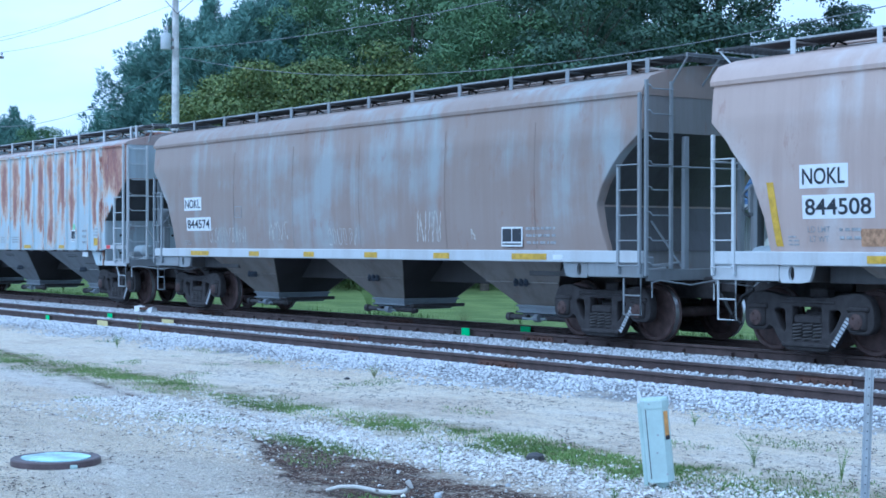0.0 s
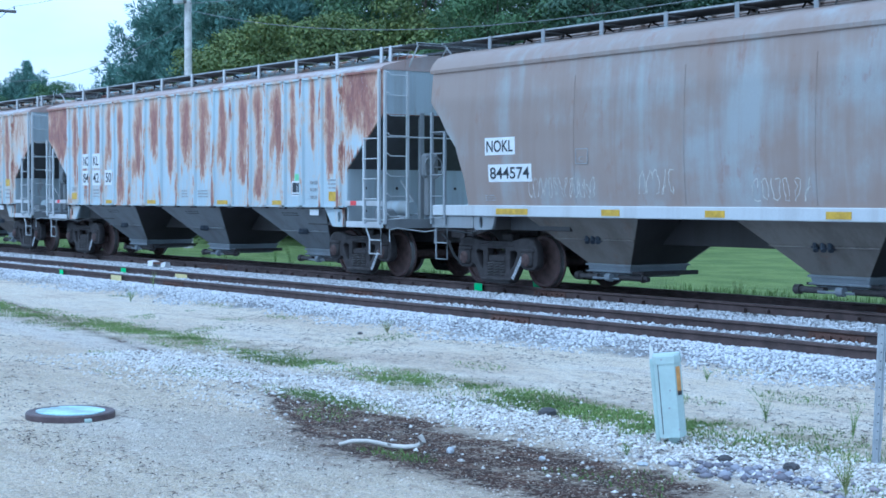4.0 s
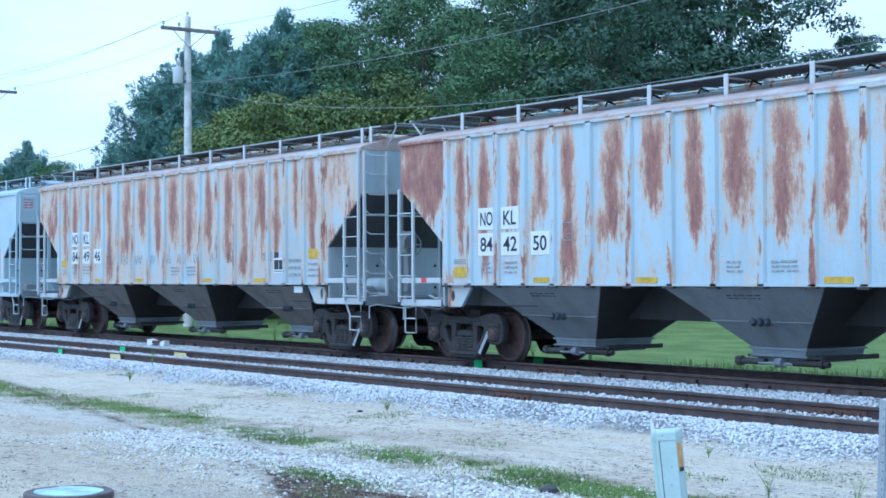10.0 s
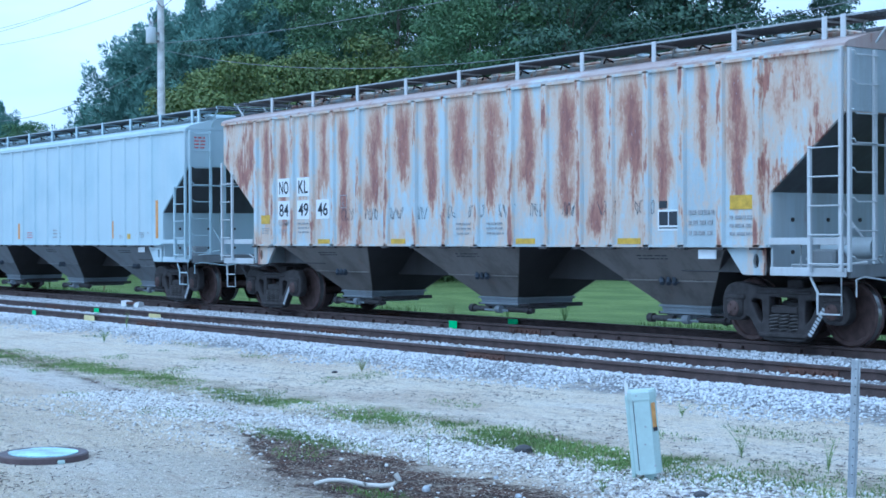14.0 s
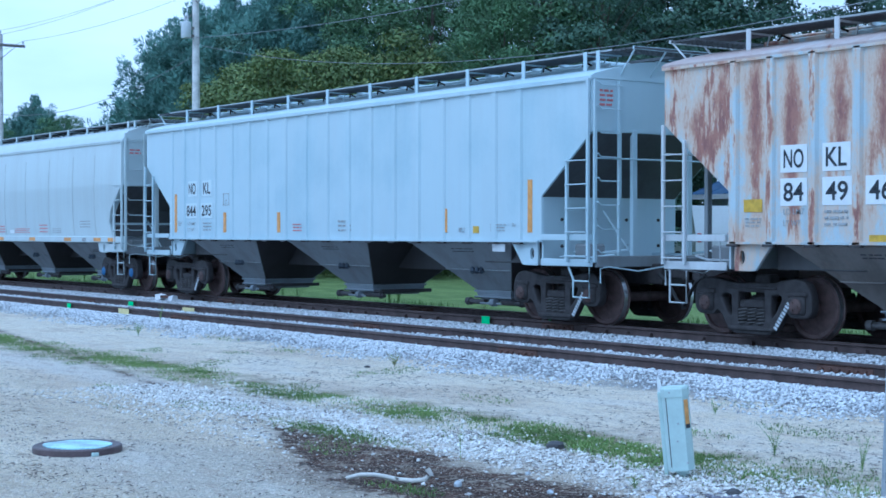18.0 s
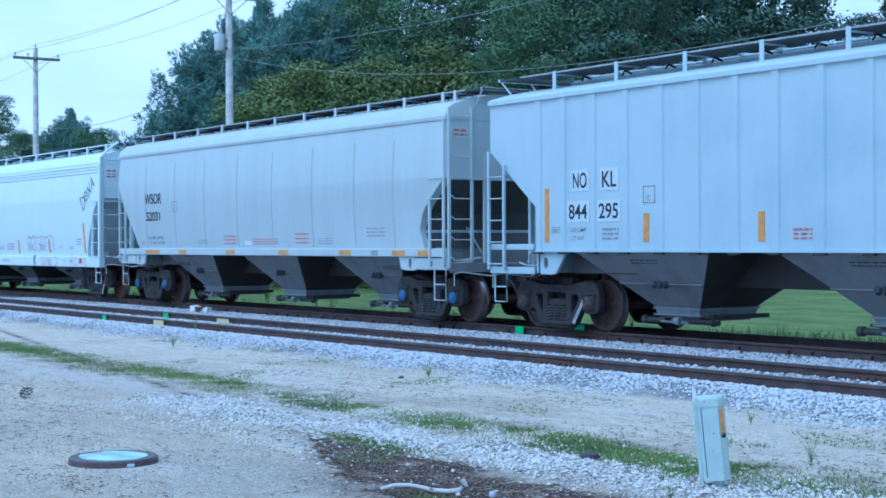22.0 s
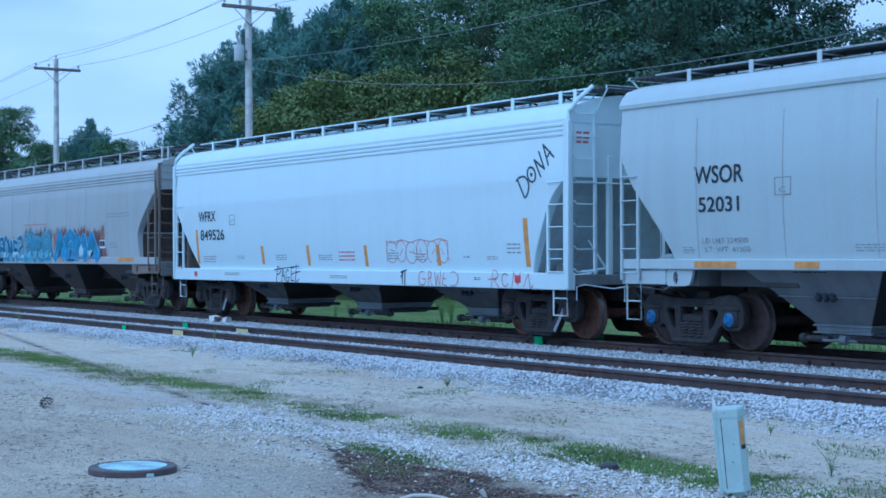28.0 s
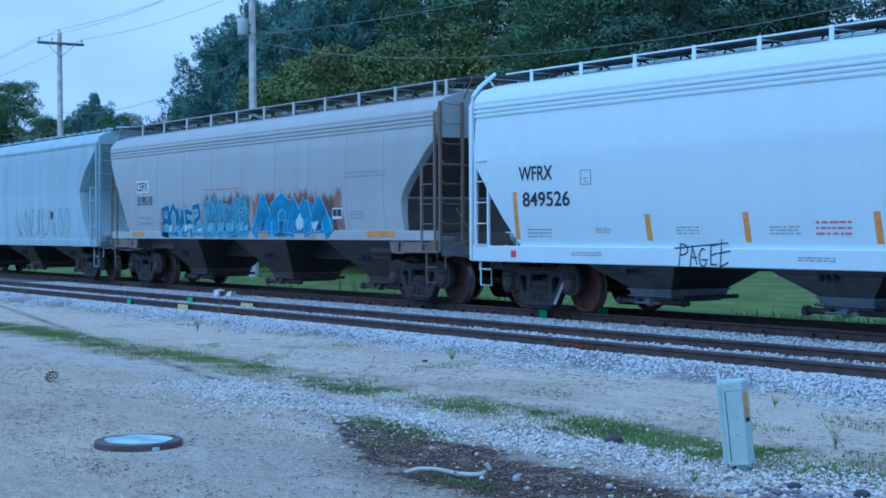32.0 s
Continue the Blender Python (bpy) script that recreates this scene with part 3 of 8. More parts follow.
def ladder(car, x0, x1, y, zlo, zhi0, zhi1, mat, n_rungs, z_first=None):
    """A ladder on the car side: two flat stiles, and rungs as pieces of their own."""
    s = Shape()
    s.box(x0 - 0.027, x0 + 0.027, y - 0.02, y + 0.03, zlo, zhi0, 0.006)
    s.box(x1 - 0.027, x1 + 0.027, y - 0.02, y + 0.03, zlo, zhi1, 0.006)
    lad = part("side_ladder", s, mat, car)
    z0 = z_first if z_first is not None else zlo + 0.1
    one = Shape()
    rungs(one, x0, x1, y - 0.01, [0.0])
    me = one.mesh("rung", mat, 50)
    for k in range(n_rungs):
        part("rung", me, None, lad, at=pose(0, 0, z0 + 0.385 * k))
    return lad


def end_ladder(car, xe, y0, y1, zlo, zhi, mat, n_rungs, z_first):
    s = Shape()
    s.box(xe, xe + 0.05, y0 - 0.03, y0 + 0.03, zlo, zhi, 0.006)
    s.box(xe, xe + 0.05, y1 - 0.03, y1 + 0.03, zlo + 0.1, zhi, 0.006)
    lad = part("end_ladder", s, mat, car)
    one = Shape()
    one.tube([(xe + 0.02, y0, 0.05), (xe + 0.07, y0 + 0.04, 0.05), (xe + 0.07, y0 + 0.09, 0.0), (xe + 0.07, y1, 0.0), (xe + 0.02, y1, 0.0)], 0.011, 5)
    me = one.mesh("rung", mat, 50)
    for k in range(n_rungs):
        part("rung", me, None, lad, at=pose(0, 0, z_first + 0.385 * k))
    return lad


def end_notice(car, xe, y0, y1, z0, z1, mat, rows=4, seed=5):
    """Lines of small red print on the end sheet between the ladder's rungs."""
    rnd = random.Random(seed)
    s = Shape()
    h = (z1 - z0) / rows
    for r in range(rows):
        y = y0
        while y < y1 - 0.03:
            w = min(rnd.uniform(0.06, 0.14), y1 - y)
            s.box(xe, xe + 0.003, y, y + w, z0 + r * h + h * 0.25, z0 + r * h + h * 0.75)
            y += w + 0.03
    ob = part("end_notice", s, mat, car, "small red stencil print on the end sheet")
    ob["kind"] = "stuff"


def step_bar(car, x0, x1, y, zlo, zhi, mat, bent=0.0):
    s = Shape()
    s.tube([(x0 - bent, y, zhi), (x0 - bent * 0.9, y, zhi - 0.1), (x0, y, zhi - 0.28), (x0, y, zlo), (x1, y, zlo), (x1, y, zhi)], 0.018, 6)
    s.tube([(x0, y, (zlo + zhi) / 2 - 0.02), (x1, y, (zlo + zhi) / 2 - 0.02)], 0.014, 6)
    return part("sill_step", s, mat, car, smooth=50)


def roof_walk(car, half, zroof_side, zwalk, posts, mat_post, zbase):
    """Running boards along both sides of the roof, on brackets, with the hatch trough between."""
    for sign in (-1, 1):
        s = Shape()
        a, b = -half + 0.25, half - 0.1
        y0, y1 = sign * 1.02, sign * 0.42
        ylo, yhi = min(y0, y1), max(y0, y1)
        s.box(a, b, y1 - 0.012, y1 + 0.012, zwalk - 0.035, zwalk + 0.008)
        n = int((b - a) / 0.11)
        for k in range(n + 1):
            x = a + (b - a) * k / n
            s.box(x - 0.006, x + 0.006, ylo, yhi, zwalk - 0.03, zwalk)
        for j in range(1, 6):
            y = ylo + (yhi - ylo) * j / 6
            s.box(a, b, y - 0.008, y + 0.008, zwalk - 0.022, zwalk)
        s.box(a, b, ylo + 0.02, yhi - 0.02, zwalk - 0.034, zwalk - 0.028)
        board = part("running_board", s, M_GRATE, car, "grey steel grating walkway")
        part("edge_angle", Shape().box(a, b, y0 - 0.012, y0 + 0.012, zwalk - 0.02, zwalk + 0.006), M_WHITE if mat_post is M_WHITE else M_EDGE, board)
    one = Shape()
    one.box(-0.045, 0.045, -1.055, -1.035, zbase, zwalk + 0.012, 0.004)
    one.box(-0.045, -0.035, -1.05, -0.97, zbase, zwalk - 0.03)
    one.box(-0.025, 0.025, -1.04, -0.55, zwalk - 0.06, zwalk - 0.035)
    one.tube([(0.0, -0.60, zwalk - 0.05), (0.06, -0.75, zbase + 0.06)], 0.012, 5)
    me = one.mesh("walkway_bracket", mat_post)
    for x in posts:
        part("walkway_bracket", me, None, car, at=pose(x, 0, 0))
    for x in posts:
        part("walkway_bracket", me, None, car, at=pose(x, 0, 0, 0, 0, 180))


def hatches(car, half, z, mat):
    s = Shape()
    s.box(-half + 0.9, half - 0.9, -0.36, 0.36, z - 0.12, z + 0.02, 0.02)
    trough = part("hatch_coaming", s, mat, car)
    lid = Shape()
    lid.box(-1.45, 1.45, -0.33, 0.33, z + 0.02, z + 0.07, 0.02)
    for x in (-1.2, -0.4, 0.4, 1.2):
        lid.box(x - 0.03, x + 0.03, -0.42, 0.42, z + 0.05, z + 0.10)
    me = lid.mesh("hatch_cover", mat)
    n = 5
    for k in range(n):
        part("hatch_cover", me, None, trough, at=pose((k - 2) * (2 * half - 2.2) / n, 0, 0))
    grip = Shape()
    grip.tube([(-0.12, -0.44, z), (0.0, -0.5, z + 0.06), (0.12, -0.44, z)], 0.018, 5)
    gm = grip.mesh("hatch_latch", M_BLACK)
    for k in range(14):
        part("hatch_latch", gm, None, trough, at=pose(-half + 1.4 + k * (2 * half - 2.8) / 13, 0, 0))


def hopper_bays(car, centres, hx, ztop, zlow, mat, gate, wtop=1.46, plate=None):
    """Three pyramid bays: painted side sheets, slope sheets between them coloured near-black for shade, outlet gates
    below.
    """
    zl = zlow
    for c in centres:
        bx, by = 0.50, 0.62
        top = [(c + sx * hx, sy * wtop, ztop) for sx, sy in ((-1, -1), (1, -1), (1, 1), (-1, 1))]
        low = [(c + sx * bx, sy * by, zl) for sx, sy in ((-1, -1), (1, -1), (1, 1), (-1, 1))]
        s = Shape()
        for a, b in ((0, 1), (2, 3)):
            d = 0.02 if a == 0 else -0.02
            outer = [top[a], top[b], low[b], low[a]]
            s.loft([outer, [(x, y + d, z + 0.004) for x, y, z in outer]])
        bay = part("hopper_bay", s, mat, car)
        # slopes under the car, their shade put into a near-black colour
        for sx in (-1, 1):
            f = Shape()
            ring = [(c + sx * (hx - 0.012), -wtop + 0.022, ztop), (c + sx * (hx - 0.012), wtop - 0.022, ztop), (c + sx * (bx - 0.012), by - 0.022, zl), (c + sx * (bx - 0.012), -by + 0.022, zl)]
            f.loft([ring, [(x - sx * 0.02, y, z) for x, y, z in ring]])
            part("slope_sheet", f, M_BAYSHADE, bay, "sloping sheet coloured near-black for shade")
        lip = Shape()
        for u in (0.02, 0.55):
            z = ztop + (zl - ztop) * u
            yy, xx = -(wtop + (by - wtop) * u), hx + (bx - hx) * u
            lip.box(c - xx, c + xx, yy - 0.022, yy + 0.01, z - 0.02, z)
        part("stiffener", lip, mat, bay)

        def slant(z):
            return -(wtop + (by - wtop) * (ztop - z) / (ztop - zl))
        g = Shape()
        g.loft([[(c + sx * gx, sy * gy, zl + dz) for sx, sy in ((-1, -1), (1, -1), (1, 1), (-1, 1))] for gx, gy, dz in ((0.51, 0.63, 0.02), (0.56, 0.67, 0.012), (0.56, 0.67, -0.015), (0.52, 0.64, -0.02), (0.50, 0.63, -0.09), (0.55, 0.66, -0.10), (0.55, 0.66, -0.12), (0.48, 0.60, -0.125), (0.42, 0.56, -0.20))])
        part("outlet_gate", g, gate, bay, "dusty outlet gate with a flange")
        r = Shape()
        for yy in (-0.60, -0.44, 0.44, 0.60):
            r.box(c - 0.62, c + 0.80, yy - 0.025, yy + 0.025, zl - 0.135, zl - 0.095, 0.006)
        r.box(c + 0.76, c + 0.81, -0.62, 0.62, zl - 0.15, zl - 0.08, 0.006)
        part("gate_rail", r, M_IRON, bay, "dark slide rails of the outlet gate")
        p = Shape()
        zp = zl - 0.20
        p.tube([(c + 0.25, -0.64, zp), (c + 0.80, -0.64, zp)], 0.045, 10)
        p.tube([(c + 0.80, -0.64, zp), (c + 0.86, -0.64, zp)], 0.065, 10)
        p.tube([(c + 0.86, -0.64, zp), (c + 0.95, -0.64, zp)], 0.045, 8)
        part("unloading_pipe", p, M_IRON, bay, "dark capped unloading pipe", smooth=40)
        p = Shape()
        p.tube([(c - 0.25, -0.64, zp), (c - 0.70, -0.64, zp)], 0.05, 10)
        p.tube([(c - 0.70, -0.64, zp), (c - 0.80, -0.64, zp)], 0.075, 10)
        part("unloading_pipe", p, M_SPRING, bay, "dark capped unloading pipe", smooth=40)
        p = Shape()
        p.tube([(c + 0.02, -0.70, zp), (c + 0.14, -0.70, zp)], 0.07, 10)
        p.tube([(c - 0.35, -0.68, zp - 0.02), (c + 0.3, -0.68, zp - 0.02)], 0.022, 6)
        part("gate_shaft", p, gate, bay, smooth=40)
        v = Shape()
        zz = ztop + (zl - ztop) * 0.58
        yy = slant(zz) - 0.03
        for dx in (-0.14, 0.0, 0.13):
            v.tube([(c + dx, yy, zz + 0.07), (c + dx + 0.06, yy - 0.06, zz - 0.03)], 0.042, 7)
        v.tube([(c - 0.2, yy - 0.02, zz + 0.02), (c + 0.24, yy - 0.02, zz - 0.01)], 0.013, 5)
        part("vibrator_bracket", v, M_BRACKET, bay, smooth=50)
        small_print(bay, c - 0.35, c + 0.3, ztop - 0.2, ztop - 0.11, slant, M_INK, 2, 7)
        small_print(bay, c + 0.25, c + 0.75, zz, zz + 0.05, slant, M_INK, 1, 8)
    a, b = centres[0], centres[-1]
    part("centre_plate", Shape().box(a, b, -0.28, 0.28, 0.80, ztop - 0.01, 0.01), plate or M_BAYSHADE, car)
    # shear plates fill the void over the trucks, its shade put into their colour
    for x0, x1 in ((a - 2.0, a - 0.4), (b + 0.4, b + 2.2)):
        part("shear_plate", Shape().box(x0, x1, -1.15, 1.15, 1.0, ztop - 0.01, 0.01), M_ENDSHADE, car)


def end_gear(car, half, mat, side=1, brake=False, zwalk=4.5):
    """Coupler, draft-gear pocket, hose, uncoupling lever and platform at one end."""
    def at(x):
        return side * x
    s = Shape()
    xa, xb = sorted((at(half - 1.5), at(half + 0.25)))
    s.box(xa, xb, -0.26, 0.26, 0.68, 1.02, 0.02)
    xa, xb = sorted((at(half + 0.2), at(half + 0.62)))
    s.box(xa, xb, -0.09, 0.09, 0.78, 0.94, 0.02)
    xa, xb = sorted((at(half + 0.58), at(half + 0.92)))
    s.box(xa, xb, -0.16, 0.14, 0.72, 1.0, 0.05)
    part("coupler", s, M_IRON, car, "dark knuckle coupler")
    s = Shape()
    xa, xb = sorted((at(half - 1.28), at(half + 0.02)))
    s.box(xa, xb, -1.45, 1.45, 1.04, 1.09)
    xa, xb = sorted((at(half - 0.04), at(half + 0.04)))
    s.box(xa, xb, -1.45, 1.45, 0.97, 1.15, 0.01)
    part("end_platform", s, M_SLOPE, car)
    s = Shape()
    x = at(half + 0.5)
    s.tube([(at(half + 0.3), -0.35, 0.85), (x, -0.36, 0.75), (at(half + 0.72), -0.35, 0.45), (at(half + 0.86), -0.3, 0.32)], 0.03, 7)
    part("air_hose", s, M_BLACK, car, smooth=50)
    s = Shape()
    x = at(half + 0.08)
    s.tube([(x, -1.42, 0.72), (x, -1.42, 0.95), (x, -1.25, 0.98), (x, -0.6, 0.90), (at(half + 0.3), -0.2, 0.98)], 0.013, 5)
    part("uncoupling_lever", s, mat, car, smooth=50)
    s = Shape()
    x = at(half + 0.06)
    s.tube([(x, -1.5, 2.72), (x, 1.5, 2.72)], 0.015, 5)
    part("hand_rail", s, mat, car, smooth=50)
    # crossover boards between the two running boards, on struts from the end sheet
    xa, xb = sorted((at(half - 0.12), at(half + 0.42)))
    g = Shape()
    for k in range(6):
        x = xa + (xb - xa) * k / 5
        g.box(x - 0.012, x + 0.012, -1.02, 1.02, zwalk - 0.035, zwalk + 0.004)
    for k in range(19):
        y = -1.0 + 2.0 * k / 18
        g.box(xa, xb, y - 0.008, y + 0.008, zwalk - 0.03, zwalk)
    cross = part("crossover_board", g, M_GRATE, car, "grey grating crossover at the roof end")
    g = Shape()
    for y in (-0.98, -0.3, 0.3, 0.98):
        g.tube([(at(half + 0.40), y, zwalk - 0.03), (at(half + 0.01), y * 0.95, zwalk - 0.42)], 0.016, 5)
    g.box(min(at(half + 0.40), at(half + 0.43)), max(at(half + 0.40), at(half + 0.43)), -1.03, 1.03, zwalk - 0.04, zwalk + 0.012)
    part("strut", g, mat, cross)
    # posts that carry the end sheet
    for y in (-0.62, 0.62):
        xa, xb = sorted((at(half - 0.06), at(half + 0.02)))
        part("end_post", Shape().box(xa, xb, y - 0.05, y + 0.05, 1.08, 3.2, 0.008), M_SLOPE if mat is M_POST else mat, car)
    for y, z in ((-1.2, 1.12), (-0.9, 1.2), (0.3, 1.1), (0.9, 1.16)):
        part("brake_pipe", Shape().tube([(at(half - 1.2), y, z), (at(half - 0.5), y + 0.1, z), (at(half - 0.1), y + 0.25, z + 0.05)], 0.02, 5), mat, car, smooth=50)
    part("brake_pipe", Shape().tube([(at(half - 0.95), -1.3, 1.1), (at(half - 0.95), -1.3, 1.42), (at(half - 0.55), -1.25, 1.42)], 0.016, 5), mat, car, smooth=50)
    part("brake_rod", Shape().tube([(at(half - 0.3), -0.3, 1.05), (at(half - 0.9), -0.5, 1.9)], 0.02, 5), mat, car, smooth=50)
    s = Shape()
    xa, xb = sorted((at(half - 0.95), at(half - 0.55)))
    s.box(xa, xb, -1.1, -0.75, 1.08, 1.34, 0.03)
    part("brake_valve", s, M_SLOPE, car)
    part("end_platform", Shape().box(min(at(half - 1.3), at(half - 0.02)), max(at(half - 1.3), at(half - 0.02)), -1.2, 1.2, 1.02, 1.06), M_HOPPER_B, car)
    if brake:
        x = at(half + 0.22)
        s = Shape()
        ring = [(x, -0.5 + 0.21 * math.cos(a), 2.15 + 0.21 * math.sin(a)) for a in np.linspace(0, 2 * math.pi, 20)]
        s.tube(ring, 0.018, 5)
        for k in range(5):
            a = 2 * math.pi * k / 5
            s.tube([(x - 0.04 * side, -0.5, 2.15), (x, -0.5 + 0.20 * math.cos(a), 2.15 + 0.20 * math.sin(a))], 0.016, 4)
        wheel = part("brake_wheel", s, M_SLOPE, car, smooth=50)
        s = Shape()
        xa, xb = sorted((at(half + 0.02), at(half + 0.16)))
        s.box(xa, xb, -0.68, -0.32, 1.95, 2.42, 0.05)
        s.box(xa, xb, -0.60, -0.40, 1.2, 2.0, 0.03)
        s.tube([(at(half + 0.08), -0.5, 1.75), (at(half + 0.05), -0.3, 0.95)], 0.025, 5)
        part("brake_housing", s, M_SLOPE, wheel)
        s = Shape()
        s.turned([(0.02, -0.42), (0.13, -0.42), (0.15, -0.3), (0.15, 0.3), (0.13, 0.42), (0.02, 0.42)], (at(half - 0.55), -0.75, 1.36), "x", 14)
        part("air_reservoir", s, M_ENDGREY, car, smooth=50)


def bolster_gusset(car, x, mat, zlo=0.98, zhi=1.37, y=-1.5, ribbed=True, side=1):
    """Side plate with an oval lifting hole over the truck."""
    s = Shape()
    w0, w1 = (0.42, 0.20) if ribbed else (0.26, 0.26)
    cx, cz = x + 0.05 * side, (zlo + zhi) / 2
    pts = [(-w1 * 1.0, zlo), (w1, zlo), (w1, zhi), (-w0 - 0.1, zhi)] if side > 0 else [(-w1, zlo), (w1, zlo), (w0 + 0.1, zhi), (-w1, zhi)]
    n = 20
    poly = [(x + a, b) for a, b in pts]
    ring_o = []
    for k in range(n):
        a = 2 * math.pi * k / n
        dx, dz = math.cos(a), math.sin(a)
        best = 9.0
        for (ax, az), (bx, bz) in zip(poly, poly[1:] + poly[:1]):
            ex, ez = bx - ax, bz - az
            den = dx * ez - dz * ex
            if abs(den) > 1e-9:
                t = ((ax - cx) * ez - (az - cz) * ex) / den
                u = ((ax - cx) * dz - (az - cz) * dx) / den
                if t > 0 and -1e-6 <= u <= 1 + 1e-6:
                    best = min(best, t)
        ring_o.append((cx + dx * best, cz + dz * best))
    ring_i = [(cx + 0.055 * math.cos(2 * math.pi * k / n), cz + 0.10 * math.sin(2 * math.pi * k / n)) for k in range(n)]
    rings = [[(a, y, b) for a, b in ring_o], [(a, y, b) for a, b in ring_i], [(a, y + 0.05, b) for a, b in ring_i], [(a, y + 0.05, b) for a, b in ring_o]]
    s.loft(rings + [rings[0]], caps=False)
    return part("bolster_plate", s, mat, car)


def mark(car, name, x0, x1, z0, z1, y, mat, label="", lean=0.0):
    curve = y if callable(y) else (lambda z: y)
    s = Shape()
    rings = []
    for u in np.linspace(0, 1, 6 if callable(y) else 2):
        z = z0 + (z1 - z0) * u
        rings.append([(x0 - lean * u, curve(z) - 0.005, z), (x1 - lean * u, curve(z) - 0.005, z), (x1 - lean * u, curve(z) + 0.004, z), (x0 - lean * u, curve(z) + 0.004, z)])
    s.loft(rings)
    return part(name, s, mat, car, label)


def words(car, text, x0, x1, z0, z1, y, mat=None, patch=None, pad=0.05):
    """Stencilled letters that follow the sheet (y: a depth, or its curve by height), on a white patch where the car has one."""
    curve = y if callable(y) else (lambda z: y)
    if patch:
        p = Shape()
        zs = np.linspace(z0 - pad, z1 + pad, 6)
        p.loft([[(x0 - pad, curve(z) - 0.005, z), (x1 + pad, curve(z) - 0.005, z), (x1 + pad, curve(z) + 0.004, z), (x0 - pad, curve(z) + 0.004, z)] for z in zs])
        part("stencil_patch", p, patch, car, "white patch behind stencilled figures")
    ob = part("stencil_letters", lettering(text, x1 - x0, z1 - z0, mat or M_INK, z0, y if callable(y) else None), None, car, "black letters reading " + text)
    ob.matrix_basis = pose(x0, (0 if callable(y) else y) - 0.009, z0)
    return ob


def small_print(car, x0, x1, z0, z1, y, mat, rows=3, seed=1):
    """Lines of stencil print too small to read, as bars."""
    rnd = random.Random(seed)
    s = Shape()
    h = (z1 - z0) / rows
    curve = y if callable(y) else (lambda z: y)
    for r in range(rows):
        x = x0
        y = curve(z0 + r * h + h * 0.5) - 0.003
        while x < x1 - 0.02:
            w = min(rnd.uniform(0.05, 0.16), x1 - x)
            s.box(x, x + w, y - 0.003, y + 0.003, z0 + r * h + h * 0.3, z0 + r * h + h * 0.68)
            x += w + rnd.uniform(0.02, 0.05)
    ob = part("small_print", s, mat, car, "rows of small stencil print")
    ob["kind"] = "stuff"
    return ob


def load_plate(car, x0, x1, z0, z1, y):
    """Black inspection stencil in a white frame."""
    y = min(y(z0), y(z1)) - 0.004 if callable(y) else y
    s = Shape()
    s.box(x0, x1, y - 0.003, y + 0.003, z0, z1)
    p = part("inspection_stencil", s, M_PLATE, car, "white-framed black inspection stencil")
    s = Shape()
    m = (x0 + x1) / 2
    zz = z0 + (z1 - z0) * 0.25
    s.box(x0 + 0.03, m - 0.012, y - 0.006, y, zz, z1 - 0.03)
    s.box(m + 0.012, x1 - 0.03, y - 0.006, y, zz, z1 - 0.03)
    s.box(x0 + 0.03, x1 - 0.03, y - 0.006, y, z0 + 0.03, zz - 0.03)
    part("stencil_field", s, M_INK, p)


def gauge_box(car, x0, x1, z0, z1, y, mat):
    """Thin square frame with a letter in it."""
    y = min(y(z0), y(z1)) - 0.002 if callable(y) else y
    s = Shape()
    t = 0.014
    for a, b, c, d in ((x0, x1, z0, z0 + t), (x0, x1, z1 - t, z1), (x0, x0 + t, z0, z1), (x1 - t, x1, z0, z1)):
        s.box(a, b, y - 0.003, y + 0.003, c, d)
    part("plate_box", s, mat, car, "thin square stencil outline")
    words(car, "C", x0 + 0.09, x1 - 0.09, z0 + 0.04, z0 + 0.12, y + 0.002, mat)


def scribble(car, x0, x1, z0, z1, y, mat, strokes=5, r=0.012, seed=1, ydepth=None, name="spray_scrawl", label="loose sprayed scrawl"):
    """Illegible looping spray strokes."""
    rnd = random.Random(seed)
    s = Shape()
    n = strokes
    for k in range(n):
        cx = x0 + (x1 - x0) * (k + 0.5) / n
        w = (x1 - x0) / n
        ph = [rnd.uniform(0, 6.3) for _ in range(4)]
        pts = []
        for i in range(14):
            u = i / 13
            px = cx + w * (0.42 * math.sin(ph[0] + u * rnd.choice((4.5, 5.2, 6.0))) * 0.9 + 0.25 * (u - 0.5))
            pz = (z0 + z1) / 2 + (z1 - z0) * 0.46 * math.sin(ph[1] + u * 5.5 + 0.6 * math.sin(ph[2] + 3 * u))
            px, pz = min(max(px, x0), x1), min(max(pz, z0), z1)
            pts.append((px, (y if ydepth is None else ydepth(pz)) - 0.002, pz))
        s.tube(pts, r, 4)
    for i, v in enumerate(s.v):
        yy = y if ydepth is None else ydepth(v[2])
        s.v[i] = (v[0], yy - 0.004 + (v[1] - yy) * 0.2, v[2])
    return part(name, s, mat, car, label)


def new_car(x, label):
    return thing("hopper_car", pose(x, TRACK, RAIL), label, "freight car", "cars of the freight train")


POSTS_R = [-7.17 + 1.65 * k for k in range(10)] + [8.0]
CARS = []


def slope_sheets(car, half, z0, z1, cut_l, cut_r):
    """Sloping sheets under the ends of the body, shade put into their dark colour."""
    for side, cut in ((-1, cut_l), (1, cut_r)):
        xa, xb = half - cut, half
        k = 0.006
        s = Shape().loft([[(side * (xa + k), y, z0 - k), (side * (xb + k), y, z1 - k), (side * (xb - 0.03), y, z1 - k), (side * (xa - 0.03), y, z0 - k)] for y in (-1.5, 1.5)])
        part("slope_sheet", s, M_ENDSHADE, car, "sloping end sheet coloured dark for shade")


